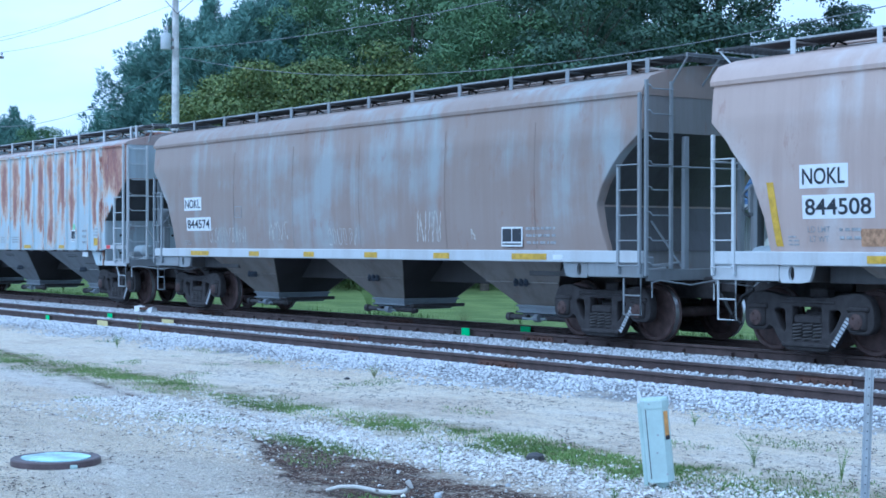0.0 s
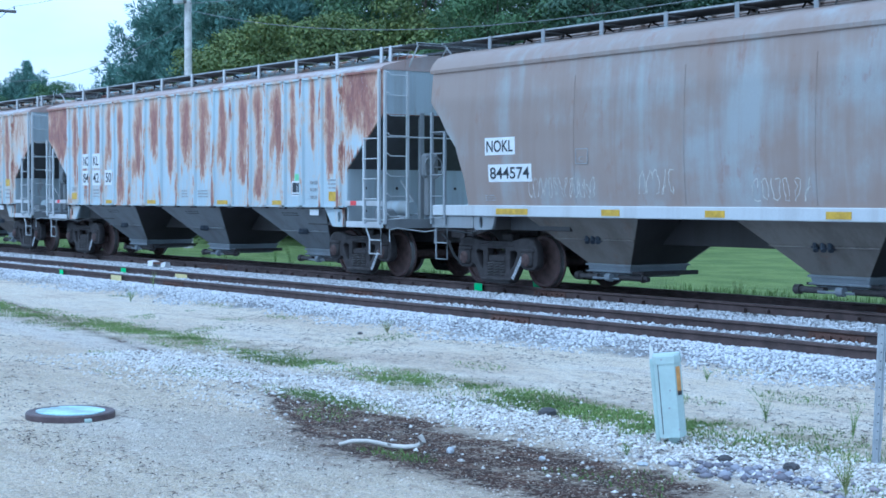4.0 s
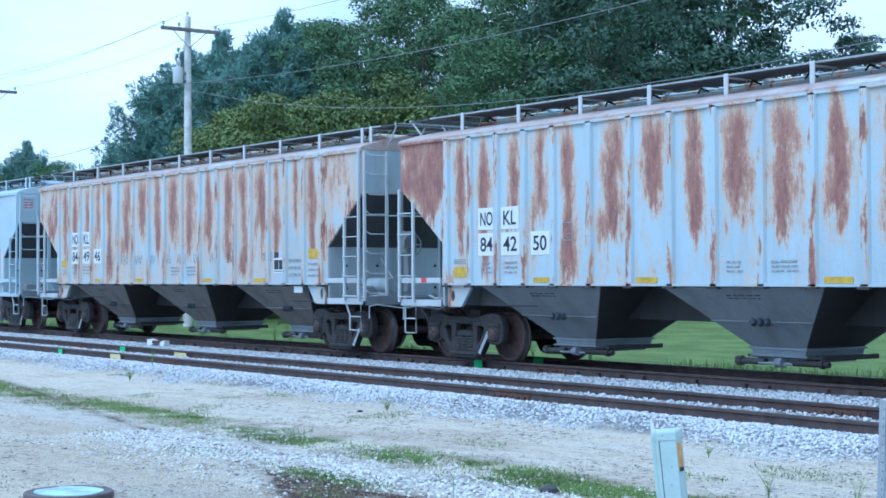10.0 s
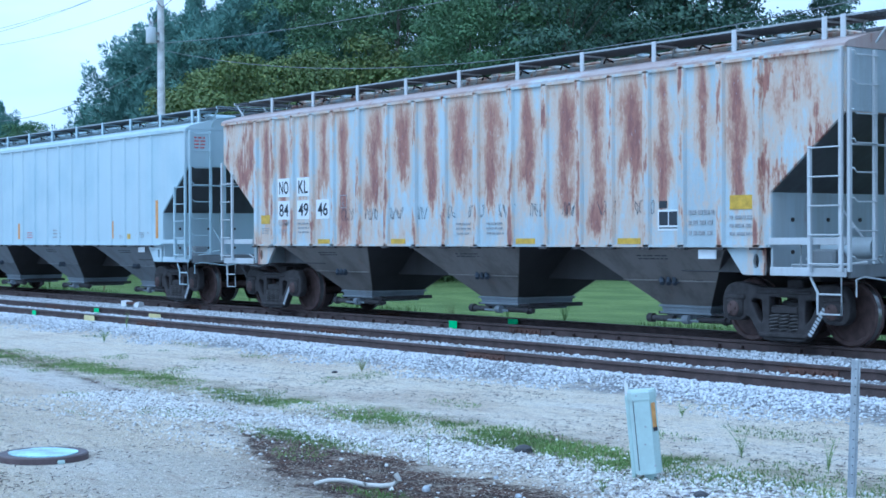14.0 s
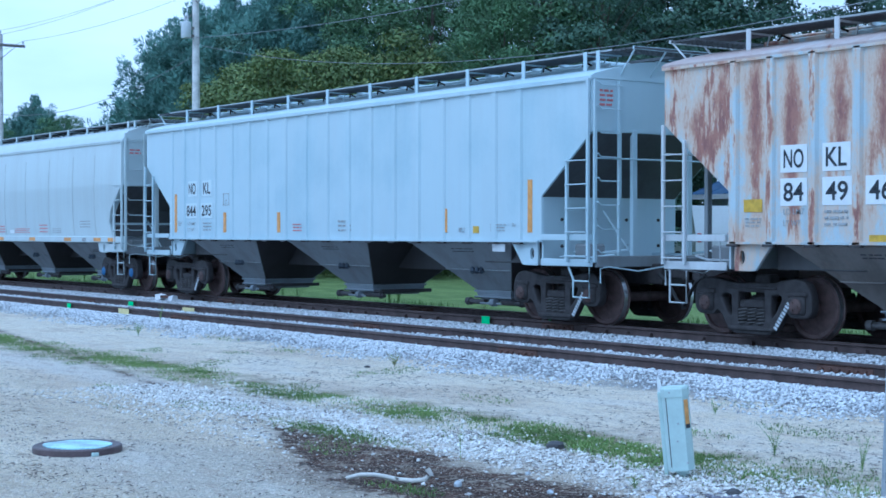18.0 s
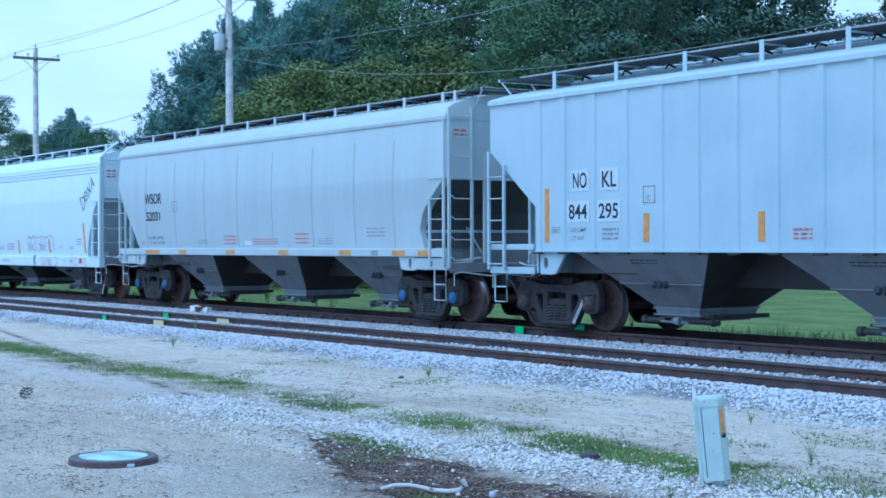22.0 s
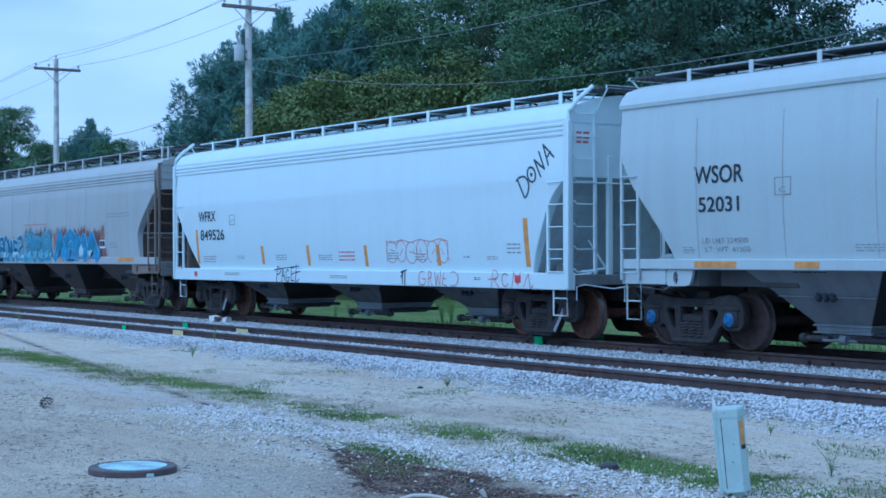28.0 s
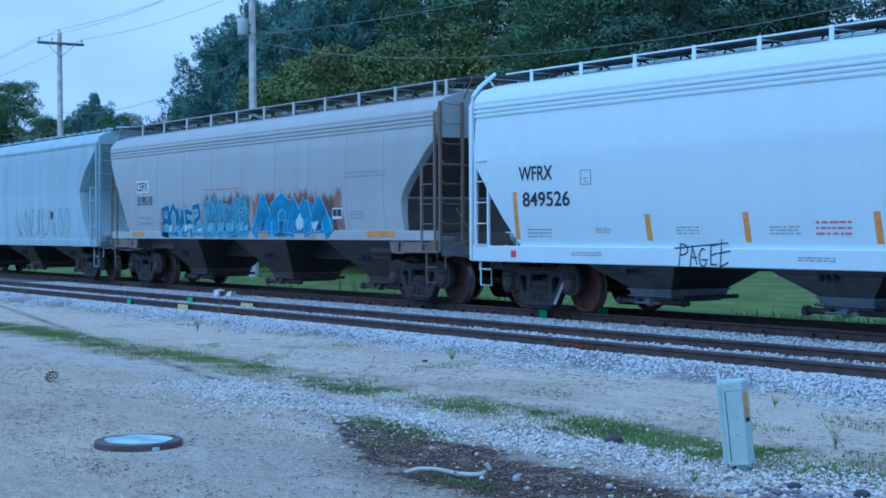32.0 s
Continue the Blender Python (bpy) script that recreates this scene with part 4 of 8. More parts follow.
def ribbed_car(x, half, mat, label, hop, brake_left=True, gate_mat=None, rib_out=0.05, roof_mat=None, trim=None, rib_xs=RIBS, end_mat=None):
    """Ribbed three-bay covered hopper with straight diagonal end cut-outs."""
    car = new_car(x, label)
    CARS.append((car, x))
    trim = trim or mat
    w = 1.535
    lv = [(1.37, 1.33, 1.28, w), (2.13, 1.33, 1.28, w), (3.15, 0.0, 0.0, w), (4.03, 0.0, 0.0, w)]
    s = Shape().loft(body_rings(half, lv, 0.02))
    part("body", s, mat, car)
    prof = [(1.57, 4.0), (1.57, 4.04), (1.50, 4.08), (1.05, 4.20), (0.5, 4.31), (0.0, 4.35)]
    full = [(-p, q) for p, q in prof] + [(p, q) for p, q in prof[-2::-1]]
    part("roof", Shape().loft([[(xe, p, q) for p, q in full] for xe in (-half - 0.02, half + 0.02)]), roof_mat or mat, car, smooth=35)
    slope_sheets(car, half, 2.13, 3.15, 1.33, 1.28)
    for side, cut in ((-1, 1.33), (1, 1.28)):
        xa, xb = sorted((side * (half - cut - 0.03), side * (half - cut + 0.006)))
        bulk = part("end_bulkhead", Shape().box(xa, xb, -1.5, 1.5, 1.0, 2.125), end_mat or M_ENDGREY, car, "plain grey bulkhead under the slope sheet")
        bolts = Shape()
        for y in (-1.1, -0.35, 0.35, 1.1):
            for z in (1.3, 1.75):
                bolts.turned([(0.004, -0.012), (0.03, -0.012), (0.03, 0.012), (0.004, 0.012)], (side * (half - cut + 0.012), y, z), "x", 8)
        part("bolt_row", bolts, M_IRON, bulk)
        xa, xb = sorted((side * (half - 0.03), side * (half + 0.006)))
        part("end_sheet", Shape().box(xa, xb, -1.51, 1.51, 3.16, 4.0), end_mat or M_ENDGREY, car, "plain grey upper end sheet")
    cap = Shape()
    cap.box(-0.10, 0.10, -w - 0.075, -w, 1.33, 1.365)
    cm = cap.mesh("rib_foot", M_IRON)
    for xr in rib_xs:
        for sy in (-1, 1):
            rib = Shape().loft([[(xr - 0.085, sy * (w + 0.001), z), (xr - 0.06, sy * (w + rib_out), z), (xr + 0.06, sy * (w + rib_out), z), (xr + 0.085, sy * (w + 0.001), z)] for z in (1.37, 3.99)])
            r = part("side_rib", rib, mat, car)
            if sy < 0:
                part("rib_foot", cm, None, r, at=pose(xr, 0, 0))
    for sy in (-1, 1):
        ya, yb = sorted((sy * w, sy * (w + 0.05)))
        part("side_chord", Shape().box(-7.05, 7.1, ya, yb, 1.365, 1.40), mat, car)
        part("eave_chord", Shape().box(-half, half, ya, yb, 3.965, 4.005), mat, car)
    # end sills beyond the cut-outs
    for side in (-1, 1):
        xa, xb = sorted((side * (half - 1.30), side * half))
        for sy in (-1, 1):
            ya, yb = sorted((sy * 1.56, sy * 1.50))
            part("grab_rail", Shape().box(xa, xb, ya, yb, 1.40, 1.50, 0.008), trim, car)
            part("end_sill", Shape().box(xa, xb, ya + 0.02, yb - 0.005, 0.98, 1.10, 0.008), trim, car)
        bolster_gusset(car, side * 7.02 - 0.22 * side, mat, side=side)
        end_gear(car, half, trim, side, brake=(side < 0) == brake_left, zwalk=4.50)
    ladder(car, half - 0.55, half - 0.03, -1.60, 1.05, 2.72, 4.0, trim, 5, 1.15)
    ladder(car, -half + 0.05, -half + 0.5, -1.60, 1.05, 3.15, 2.9, trim, 5, 1.15)
    end_ladder(car, half + 0.01, -1.5, -0.98, 1.05, 3.98, trim, 8, 1.2)
    step_bar(car, half - 0.5, half - 0.1, -1.5, 0.48, 1.05, trim, 0.12)
    step_bar(car, -half + 0.1, -half + 0.45, -1.5, 0.48, 1.05, trim)
    roof_walk(car, half, 4.1, 4.50, POSTS_R, trim, 4.12)
    hatches(car, half, 4.38, mat)
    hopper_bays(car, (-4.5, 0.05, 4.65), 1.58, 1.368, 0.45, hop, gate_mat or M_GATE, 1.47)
    for xa, xb in ((-half + 0.6, -4.6), (4.7, half - 0.6)):
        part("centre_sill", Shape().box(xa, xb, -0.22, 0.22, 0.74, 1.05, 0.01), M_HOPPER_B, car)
    for side in (-1, 1):
        truck(car, side * 7.02)
    return car


def bulge(z, zlo, zhi, w0, w1):
    u = min(max((z - zlo) / (zhi - zlo), 0), 1)
    return w0 + (w1 - w0) * math.sin(math.pi * (0.12 + 0.76 * u)) ** 0.6


def rounded_car(x, half, mat, label, hop, cuts_l, cuts_r, zsill=(1.24, 1.43), zeave=3.83, trucks=7.02, key="dark", seams=(), ridges=False, walls=None, zwalk=4.42, marks=True, sill_full=False, sill_mat=None, end_dark=None, post_mat=None, n_rungs=5, bays=(-4.6, 0.24, 4.83), bay_hx=1.58, gate_mat=None, seam_mat=None, trim=None, end_mat=None, top_mat=None):
    """Smooth-sided covered hopper with bulging sheets, rounded end cut-outs and a bright side sill."""
    car = new_car(x, label)
    CARS.append((car, x))
    trim = trim or mat
    z0 = zsill[1]
    lv = []
    steps = 26
    for k in range(steps + 1):
        z = z0 + (zeave - z0) * k / steps
        cl = float(np.interp(z, [c[0] for c in cuts_l], [c[1] for c in cuts_l]))
        cr = float(np.interp(z, [c[0] for c in cuts_r], [c[1] for c in cuts_r]))
        lv.append((z, cl, cr, bulge(z, z0, zeave, 1.44, 1.60)))
    s = Shape().loft(body_rings(half, lv, 0.03))
    part("body", s, mat, car, smooth=30)
    # roof: fascia, curved haunch, flat middle
    prof = [(1.565, zeave - 0.03), (1.575, zeave + 0.03), (1.52, zeave + 0.14), (1.40, zeave + 0.26), (1.05, zeave + 0.37), (0.5, zeave + 0.47), (0.0, zeave + 0.50)]
    full = [(-a, b) for a, b in prof] + [(a, b) for a, b in prof[-2::-1]]
    s = Shape()
    s.loft([[(xe, a, b) for a, b in full] for xe in (-half - 0.02, half + 0.02)])
    part("roof", s, mat, car, smooth=35)
    if ridges:
        for zz in (zeave - 0.06, zeave - 0.14, zeave - 0.22):
            for sy in (-1, 1):
                part("eave_ridge", Shape().tube([(-half, sy * 1.555, zz), (half, sy * 1.555, zz)], 0.035, 6), mat, car, smooth=60)
    for xs in seams:
        s = Shape()
        pts = [(xs, -bulge(z, z0, zeave, 1.44, 1.60) - 0.003, z) for z in np.linspace(z0 + 0.02, zeave - 0.3, 14)]
        s.tube(pts, 0.009, 5)
        part("sheet_seam", s, seam_mat or mat, car)
    s = Shape()
    sm = sill_mat or mat
    if sill_full:
        s.box(-half - 0.1, half + 0.1, -1.60, -1.46, zsill[0], zsill[1], 0.012)
        s.box(-half - 0.1, half + 0.1, 1.46, 1.60, zsill[0], zsill[1], 0.012)
    else:
        for sy in (-1, 1):
            ya, yb = sorted((sy * 1.58, sy * 1.44))
            s.box(-half + 0.05, half, ya, yb, zsill[0], zsill[1], 0.012)
    part("side_sill", s, sm, car)
    for side in (-1, 1):
        if not sill_full:
            s = Shape()
            xa, xb = sorted((side * (trucks + 0.15), side * half))
            s.box(xa, xb, -1.54, -1.44, 1.02, 1.24, 0.008)
            part("end_sill", s, trim, car)
            bolster_gusset(car, side * (trucks - 0.12), trim, 1.0, 1.26, -1.53, False, side)
        end_gear(car, half, trim, side, brake=side < 0, zwalk=zwalk)
    for side, cuts in ((-1, cuts_l), (1, cuts_r)):
        zt = min(c[0] for c in cuts if c[1] < 0.02 + min(k[1] for k in cuts))
        pts = [(c[1], c[0]) for c in cuts if c[0] <= zt + 0.001]
        k = 0.007
        s = Shape()
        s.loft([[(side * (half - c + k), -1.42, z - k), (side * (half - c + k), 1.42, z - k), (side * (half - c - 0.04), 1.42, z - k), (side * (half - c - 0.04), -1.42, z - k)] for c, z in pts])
        # the default colour carries the shade under the overhanging end
        part("slope_sheet", s, end_dark or M_ENDSHADE, car, "dull sloping end sheet")
        xa, xb = sorted((side * (half - cuts[0][1] - 0.35), side * (half - cuts[0][1] - 0.02)))
        part("inner_panel", Shape().box(xa, xb, -1.38, 1.38, 1.0, z0 - 0.002), end_mat or M_SLOPE, car)
        xa, xb = sorted((side * (half - 0.03), side * (half + 0.006)))
        part("end_sheet", Shape().box(xa, xb, -1.43, 1.43, zt, zeave - 0.02), top_mat or mat, car, "plain upper end sheet")
    ladder(car, half - 0.50, half - 0.03, -1.585, 1.08, 2.72, zeave, trim, n_rungs, 1.2)
    ladder(car, -half + 0.05, -half + 0.45, -1.585, 1.08, 3.1, 2.75, trim, 5, 1.2)
    end_ladder(car, half + 0.01, -1.5, -0.98, 1.05, zeave + 0.2, trim, 8, 1.2)
    step_bar(car, half - 0.46, half - 0.08, -1.5, 0.45, 1.08, trim)
    step_bar(car, -half + 0.08, -half + 0.42, -1.5, 0.45, 1.08, trim)
    n = 10
    posts = [-half + 1.07 + k * (2 * half - 1.9) / n for k in range(n + 1)] + [half - 0.42]
    roof_walk(car, half, 4.1, zwalk, posts, post_mat or trim, zeave + 0.31)
    hatches(car, half, zeave + 0.5, mat)
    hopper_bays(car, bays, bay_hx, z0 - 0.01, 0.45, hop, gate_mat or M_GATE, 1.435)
    for xa, xb in ((-half + 0.6, -4.6), (4.7, half - 0.6)):
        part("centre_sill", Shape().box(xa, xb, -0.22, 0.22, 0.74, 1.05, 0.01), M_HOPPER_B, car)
    for side in (-1, 1):
        truck(car, side * trucks, key, marks)
    return car

# ---------------------------------------------------------------- the cars, in running order
YS = -1.605            # face of the sheets' lettering


def face(car_z, z0=1.43, ze=3.83):
    return -bulge(car_z, z0, ze, 1.44, 1.60)


# leading car, only its rear part passes
CUT_A_R = [(1.43, 0.80), (1.75, 0.92), (2.15, 1.0), (2.45, 0.86), (2.75, 0.62), (2.93, 0.44), (3.24, 0.0), (3.9, 0.0)]
CUT_A_L = [(1.43, 1.08), (1.9, 1.0), (2.45, 0.78), (2.8, 0.45), (3.0, 0.3), (3.27, 0.0), (3.9, 0.0)]
c1 = rounded_car(-7.39, 8.42, M_TAN2, "faded pinkish-grey smooth-sided covered hopper car on the rear track", M_HOPPER_T, CUT_A_L, CUT_A_R, seams=(-5.0, -2.0, 1.0, 4.0), sill_mat=M_POST, trim=M_POST, end_mat=M_ENDTAN, top_mat=M_ENDTAN)
words(c1, "NOKL", -6.70, -5.98, 2.33, 2.55, face, patch=M_PLATE)
words(c1, "844508", -6.66, -5.56, 1.92, 2.14, face, patch=M_PLATE)
mark(c1, "reflector_strip", -7.20, -7.08, 1.50, 2.38, face, M_YELLOW, "tall faded yellow strip", 0.14)
words(c1, "LD LMT", -6.63, -6.25, 1.69, 1.77, face, M_GREYINK)
words(c1, "LT WT", -6.60, -6.28, 1.56, 1.64, face, M_GREYINK)
small_print(c1, -6.1, -5.72, 1.56, 1.78, face, M_GREYINK, 2, 3)
small_print(c1, -6.98, -6.8, 1.5, 1.66, face, M_GREYINK, 3, 4)
mark(c1, "wood_patch", -5.75, -5.1, 1.50, 1.73, face, M_BOARD, "weathered orange-brown patch")
mark(c1, "reflector_strip", -5.63, -5.0, 1.28, 1.38, -1.584, M_YELLOW)

c2 = rounded_car(-25.68, 8.42, M_TAN, "faded tan-brown smooth-sided covered hopper car with chalk scrawl", M_HOPPER_T, CUT_A_L, CUT_A_R, seams=(-4.4, -1.9, 0.6, 3.4, 5.9), sill_mat=M_POST, trim=M_TRIMDARK, end_mat=M_ENDTAN, top_mat=M_ENDTAN)
words(c2, "NOKL", -6.70, -5.97, 2.34, 2.54, face, patch=M_PLATE)
words(c2, "844574", -6.62, -5.54, 1.88, 2.08, face, patch=M_PLATE)
load_plate(c2, 5.01, 5.57, 1.49, 1.82, face)
for a, b in ((-6.45, -5.59), (-3.73, -3.31), (-1.46, -1.07), (0.79, 1.22), (3.05, 3.52), (5.30, 6.20)):
    mark(c2, "reflector_strip", a, b, 1.275, 1.375, -1.584, M_YELLOW)
mark(c2, "reflector_strip", 6.37, 6.60, 1.28, 1.36, -1.584, M_PLATE)
gauge_box(c2, -4.35, -4.05, 2.1, 2.35, face, M_GREYINK)
scribble(c2, -5.6, -3.9, 1.55, 1.9, -1.58, M_GRAFWHITE, 13, 0.007, 3, lambda z: face(z), label="white chalk scrawl")
scribble(c2, -2.9, -2.1, 1.6, 2.0, -1.58, M_GRAFWHITE, 5, 0.007, 5, lambda z: face(z), label="white chalk scrawl")
scribble(c2, -0.6, 0.55, 1.5, 1.85, -1.58, M_GRAFWHITE, 6, 0.007, 8, lambda z: face(z), label="white chalk scrawl")
scribble(c2, 2.5, 3.3, 1.55, 2.15, -1.58, M_GRAFWHITE, 7, 0.008, 12, lambda z: face(z), label="white chalk scrawl")
scribble(c2, 4.1, 4.3, 1.6, 1.8, -1.58, M_GRAFWHITE, 1, 0.009, 14, lambda z: face(z), label="white chalk scrawl")
small_print(c2, 5.65, 6.4, 1.5, 1.85, face, M_GREYINK, 3, 5)
small_print(c2, -6.8, -6.5, 1.5, 1.62, face, M_GREYINK, 3, 6)

c3 = ribbed_car(-44.22, 8.47, M_RUSTY, "light grey ribbed covered hopper car streaked with red rust", M_HOPPER, brake_left=False, roof_mat=M_ROOF, trim=M_POST)
YR = -1.535 - 0.004
for text, a, b, zlo, zhi in (("NO", -5.99, -5.60, 2.40, 2.64), ("KL", -5.34, -4.95, 2.40, 2.64), ("84", -5.99, -5.60, 1.95, 2.20), ("42", -5.34, -4.93, 1.95, 2.20), ("50", -4.53, -4.14, 1.95, 2.20)):
    words(c3, text, a + 0.02, b - 0.02, zlo, zhi, YR, patch=M_PLATE, pad=0.07)
for a, b, zlo, zhi in ((-6.76, -6.33, 1.51, 1.69), (-4.51, -4.09, 1.41, 1.50), (-2.01, -1.54, 1.41, 1.50), (1.69, 2.18, 1.41, 1.50), (4.21, 4.65, 1.41, 1.50), (6.52, 6.94, 1.49, 1.68)):
    mark(c3, "reflector_strip", a, b, zlo, zhi, YR - 0.001, M_YELLOW)
load_plate(c3, 5.05, 5.48, 1.59, 1.90, YR)
mark(c3, "green_tag", 5.17, 5.39, 1.91, 2.05, YR, M_GREENTAG)
mark(c3, "red_placard", 7.38, 7.58, 1.41, 1.50, -1.566, M_RED)
mark(c3, "red_placard", -7.75, -7.6, 1.41, 1.50, -1.566, M_RED)
mark(c3, "light_plate", 5.71, 6.06, 1.20, 1.32, -1.50, M_PLATE)
gauge_box(c3, -3.75, -3.5, 2.1, 2.4, YR, M_GREYINK)
for i, (a, b, zlo, zhi, m) in enumerate(((-5.95, -5.65, 1.55, 1.80, M_GREYINK), (-5.3, -4.95, 1.55, 1.80, M_GREYINK), (0.75, 1.25, 1.55, 1.75, M_GREYINK), (-0.1, 0.2, 1.55, 1.75, M_GREYINK), (5.8, 6.3, 1.5, 1.95, M_GREYINK), (6.5, 6.9, 1.72, 1.95, M_GREYINK), (-6.75, -6.4, 1.74, 1.84, M_GREYINK))):
    small_print(c3, a, b, zlo, zhi, YR, m, 3, 20 + i)

c4 = ribbed_car(-62.46, 8.43, M_RUSTY2, "light grey ribbed covered hopper car browned by rust", M_HOPPER_C, brake_left=False, roof_mat=M_ROOF, trim=M_POST)
for text, a, b, zlo, zhi in (("NO", -6.03, -5.67, 2.42, 2.68), ("KL", -5.28, -4.92, 2.42, 2.68), ("84", -6.03, -5.67, 1.96, 2.22), ("49", -5.28, -4.90, 1.96, 2.22), ("46", -4.55, -4.18, 1.96, 2.22)):
    words(c4, text, a, b, zlo, zhi, YR, patch=M_PLATE, pad=0.06)
for a, b, zlo, zhi in ((-6.78, -6.43, 1.82, 2.0), (-4.55, -4.08, 1.41, 1.50), (-2.01, -1.56, 1.41, 1.50), (1.63, 2.12, 1.41, 1.50), (4.09, 4.59, 1.41, 1.50), (6.40, 6.86, 1.90, 2.10)):
    mark(c4, "reflector_strip", a, b, zlo, zhi, YR - 0.001, M_YELLOW)
load_plate(c4, 4.96, 5.41, 1.61, 1.92, YR)
mark(c4, "dark_tag", 4.99, 5.15, 1.94, 2.05, YR, M_INK)
mark(c4, "light_plate", 5.75, 6.1, 1.20, 1.33, -1.50, M_PLATE)
gauge_box(c4, -3.75, -3.5, 2.1, 2.35, YR, M_GREYINK)
for k in range(11):
    a = -3.75 + 0.822 * k + (0.05 if k < 3 else -0.02)
    scribble(c4, a, a + 0.45, 1.85, 2.08, YR, M_GRAFBLACK, 4, 0.005, 60 + k, label="dark thin scrawl")
words(c4, "LD LMT", -6.03, -5.65, 1.78, 1.86, YR, M_GREYINK)
words(c4, "LT WT", -6.03, -5.72, 1.62, 1.70, YR, M_GREYINK)
for i, (a, b, zlo, zhi) in enumerate(((-5.3, -4.9, 1.6, 1.86), (0.0, 0.4, 1.55, 1.8), (0.85, 1.3, 1.55, 1.8), (5.6, 6.1, 1.5, 1.95), (6.4, 6.85, 1.5, 1.85), (-6.75, -6.45, 1.6, 1.75))):
    small_print(c4, a, b, zlo, zhi, YR, M_GREYINK, 3, 40 + i)

c5 = ribbed_car(-80.97, 8.42, M_CLEAN, "clean pale grey ribbed covered hopper car", M_HOPPER, brake_left=None, end_mat=M_CLEAN, rib_out=0.032, rib_xs=(-6.98, -6.31, -5.53, -4.72, -3.90, -3.09, -2.27, -1.47, -0.62, 0.24, 1.06, 1.88, 2.70, 3.50, 4.30, 5.08, 5.85, 6.55))
for text, a, b, zlo, zhi in (("NO", -6.05, -5.69, 2.42, 2.68), ("KL", -5.30, -4.94, 2.42, 2.68), ("844", -6.16, -5.68, 1.91, 2.16), ("295", -5.38, -4.90, 1.91, 2.16)):
    words(c5, text, a, b, zlo, zhi, YR, patch=M_PATCHGREY, pad=0.05)
end_notice(c5, 8.428, -1.38, -1.1, 3.55, 3.85, M_REDINK)
gauge_box(c5, -4.31, -4.03, 2.14, 2.41, YR, M_GREYINK)
for a, b, zlo, zhi in ((-6.82, -6.70, 1.53, 2.44), (-4.30, -4.17, 1.53, 1.98), (-1.82, -1.69, 1.53, 1.96), (1.80, 1.93, 1.53, 1.96), (4.31, 4.44, 1.53, 1.96), (6.78, 6.90, 1.53, 2.42)):
    mark(c5, "reflector_strip", a, b, zlo, zhi, YR, M_ORANGE)
mark(c5, "yellow_decal", 5.23, 5.40, 1.52, 1.64, YR, M_YELLOW)
words(c5, "LD LMT", -6.1, -5.7, 1.70, 1.77, YR, M_GREYINK)
words(c5, "LT WT", -6.1, -5.76, 1.56, 1.63, YR, M_GREYINK)
mark(c5, "light_plate", 5.75, 6.1, 1.20, 1.33, -1.50, M_PLATE)
for i, (a, b, zlo, zhi, m) in enumerate(((-5.3, -4.9, 1.55, 1.78, M_GREYINK), (-1.14, -0.79, 1.54, 1.73, M_REDINK), (0.68, 1.16, 1.53, 1.80, M_GREYINK), (5.74, 6.18, 1.54, 1.69, M_GREYINK), (-6.62, -6.4, 1.68, 1.8, M_GREYINK), (4.8, 5.15, 1.53, 1.62, M_GREYINK), (6.35, 6.6, 1.63, 1.69, M_GREYINK))):
    small_print(c5, a, b, zlo, zhi, YR, m, 3, 80 + i)

CUT_B_R = [(1.43, 0.76), (1.77, 0.88), (2.1, 0.74), (2.39, 0.43), (2.74, 0.0), (3.9, 0.0)]
CUT_B_L = [(1.43, 1.25), (1.8, 1.0), (2.21, 0.65), (2.6, 0.3), (3.08, 0.0), (3.9, 0.0)]
c6 = rounded_car(-98.6, 7.82, M_PALE, "pale grey smooth-sided covered hopper car with orange sill marks", M_HOPPER, CUT_B_L, CUT_B_R, zsill=(1.26, 1.42), zeave=3.87, trucks=6.62, key="blue", bays=(-3.95, 0.3, 4.5), bay_hx=1.45, seam_mat=M_SEAM, seams=(-6.0, -4.2, -2.5, -0.75, 0.98, 2.8, 4.55, 6.05), marks=False)
words(c6, "WSOR", -6.04, -4.98, 2.56, 2.83, face)
words(c6, "52031", -5.95, -5.08, 2.13, 2.36, face)
end_notice(c6, 7.828, -1.38, -1.06, 3.52, 3.68, M_REDINK, 2)
gauge_box(c6, -4.36, -4.04, 2.34, 2.60, face, M_GREYINK)
for a, b in ((-6.06, -5.16), (-3.99, -3.53), (-1.32, -0.89), (1.27, 1.71), (3.92, 4.41), (5.98, 6.44), (6.91, 7.37)):
    mark(c6, "reflector_strip", a, b, 1.29, 1.385, -1.584, M_ORANGE)
mark(c6, "reflector_strip", 5.2, 5.45, 1.29, 1.38, -1.584, M_GREYINK)
words(c6, "LD LMT 224500", -5.9, -4.95, 1.66, 1.74, face, M_GREYINK)
words(c6, "LT  WT  61500", -5.85, -4.9, 1.53, 1.61, face, M_GREYINK)
for i, (a, b, zlo, zhi, m) in enumerate(((-1.5, -0.85, 1.5, 1.75, M_REDINK), (0.0, 1.2, 1.5, 1.66, M_REDINK), (2.0, 2.6, 1.5, 1.78, M_REDINK), (-2.9, -2.4, 1.52, 1.64, M_GREYINK), (3.0, 3.6, 1.5, 1.66, M_GREYINK), (5.0, 5.7, 1.64, 1.86, M_GREYINK), (-6.35, -6.1, 1.5, 1.62, M_GREYINK))):
    small_print(c6, a, b, zlo, zhi, face, m, 3, 100 + i)
mark(c6, "white_decal", -0.42, -0.1, 1.5, 1.6, face, M_PLATE)

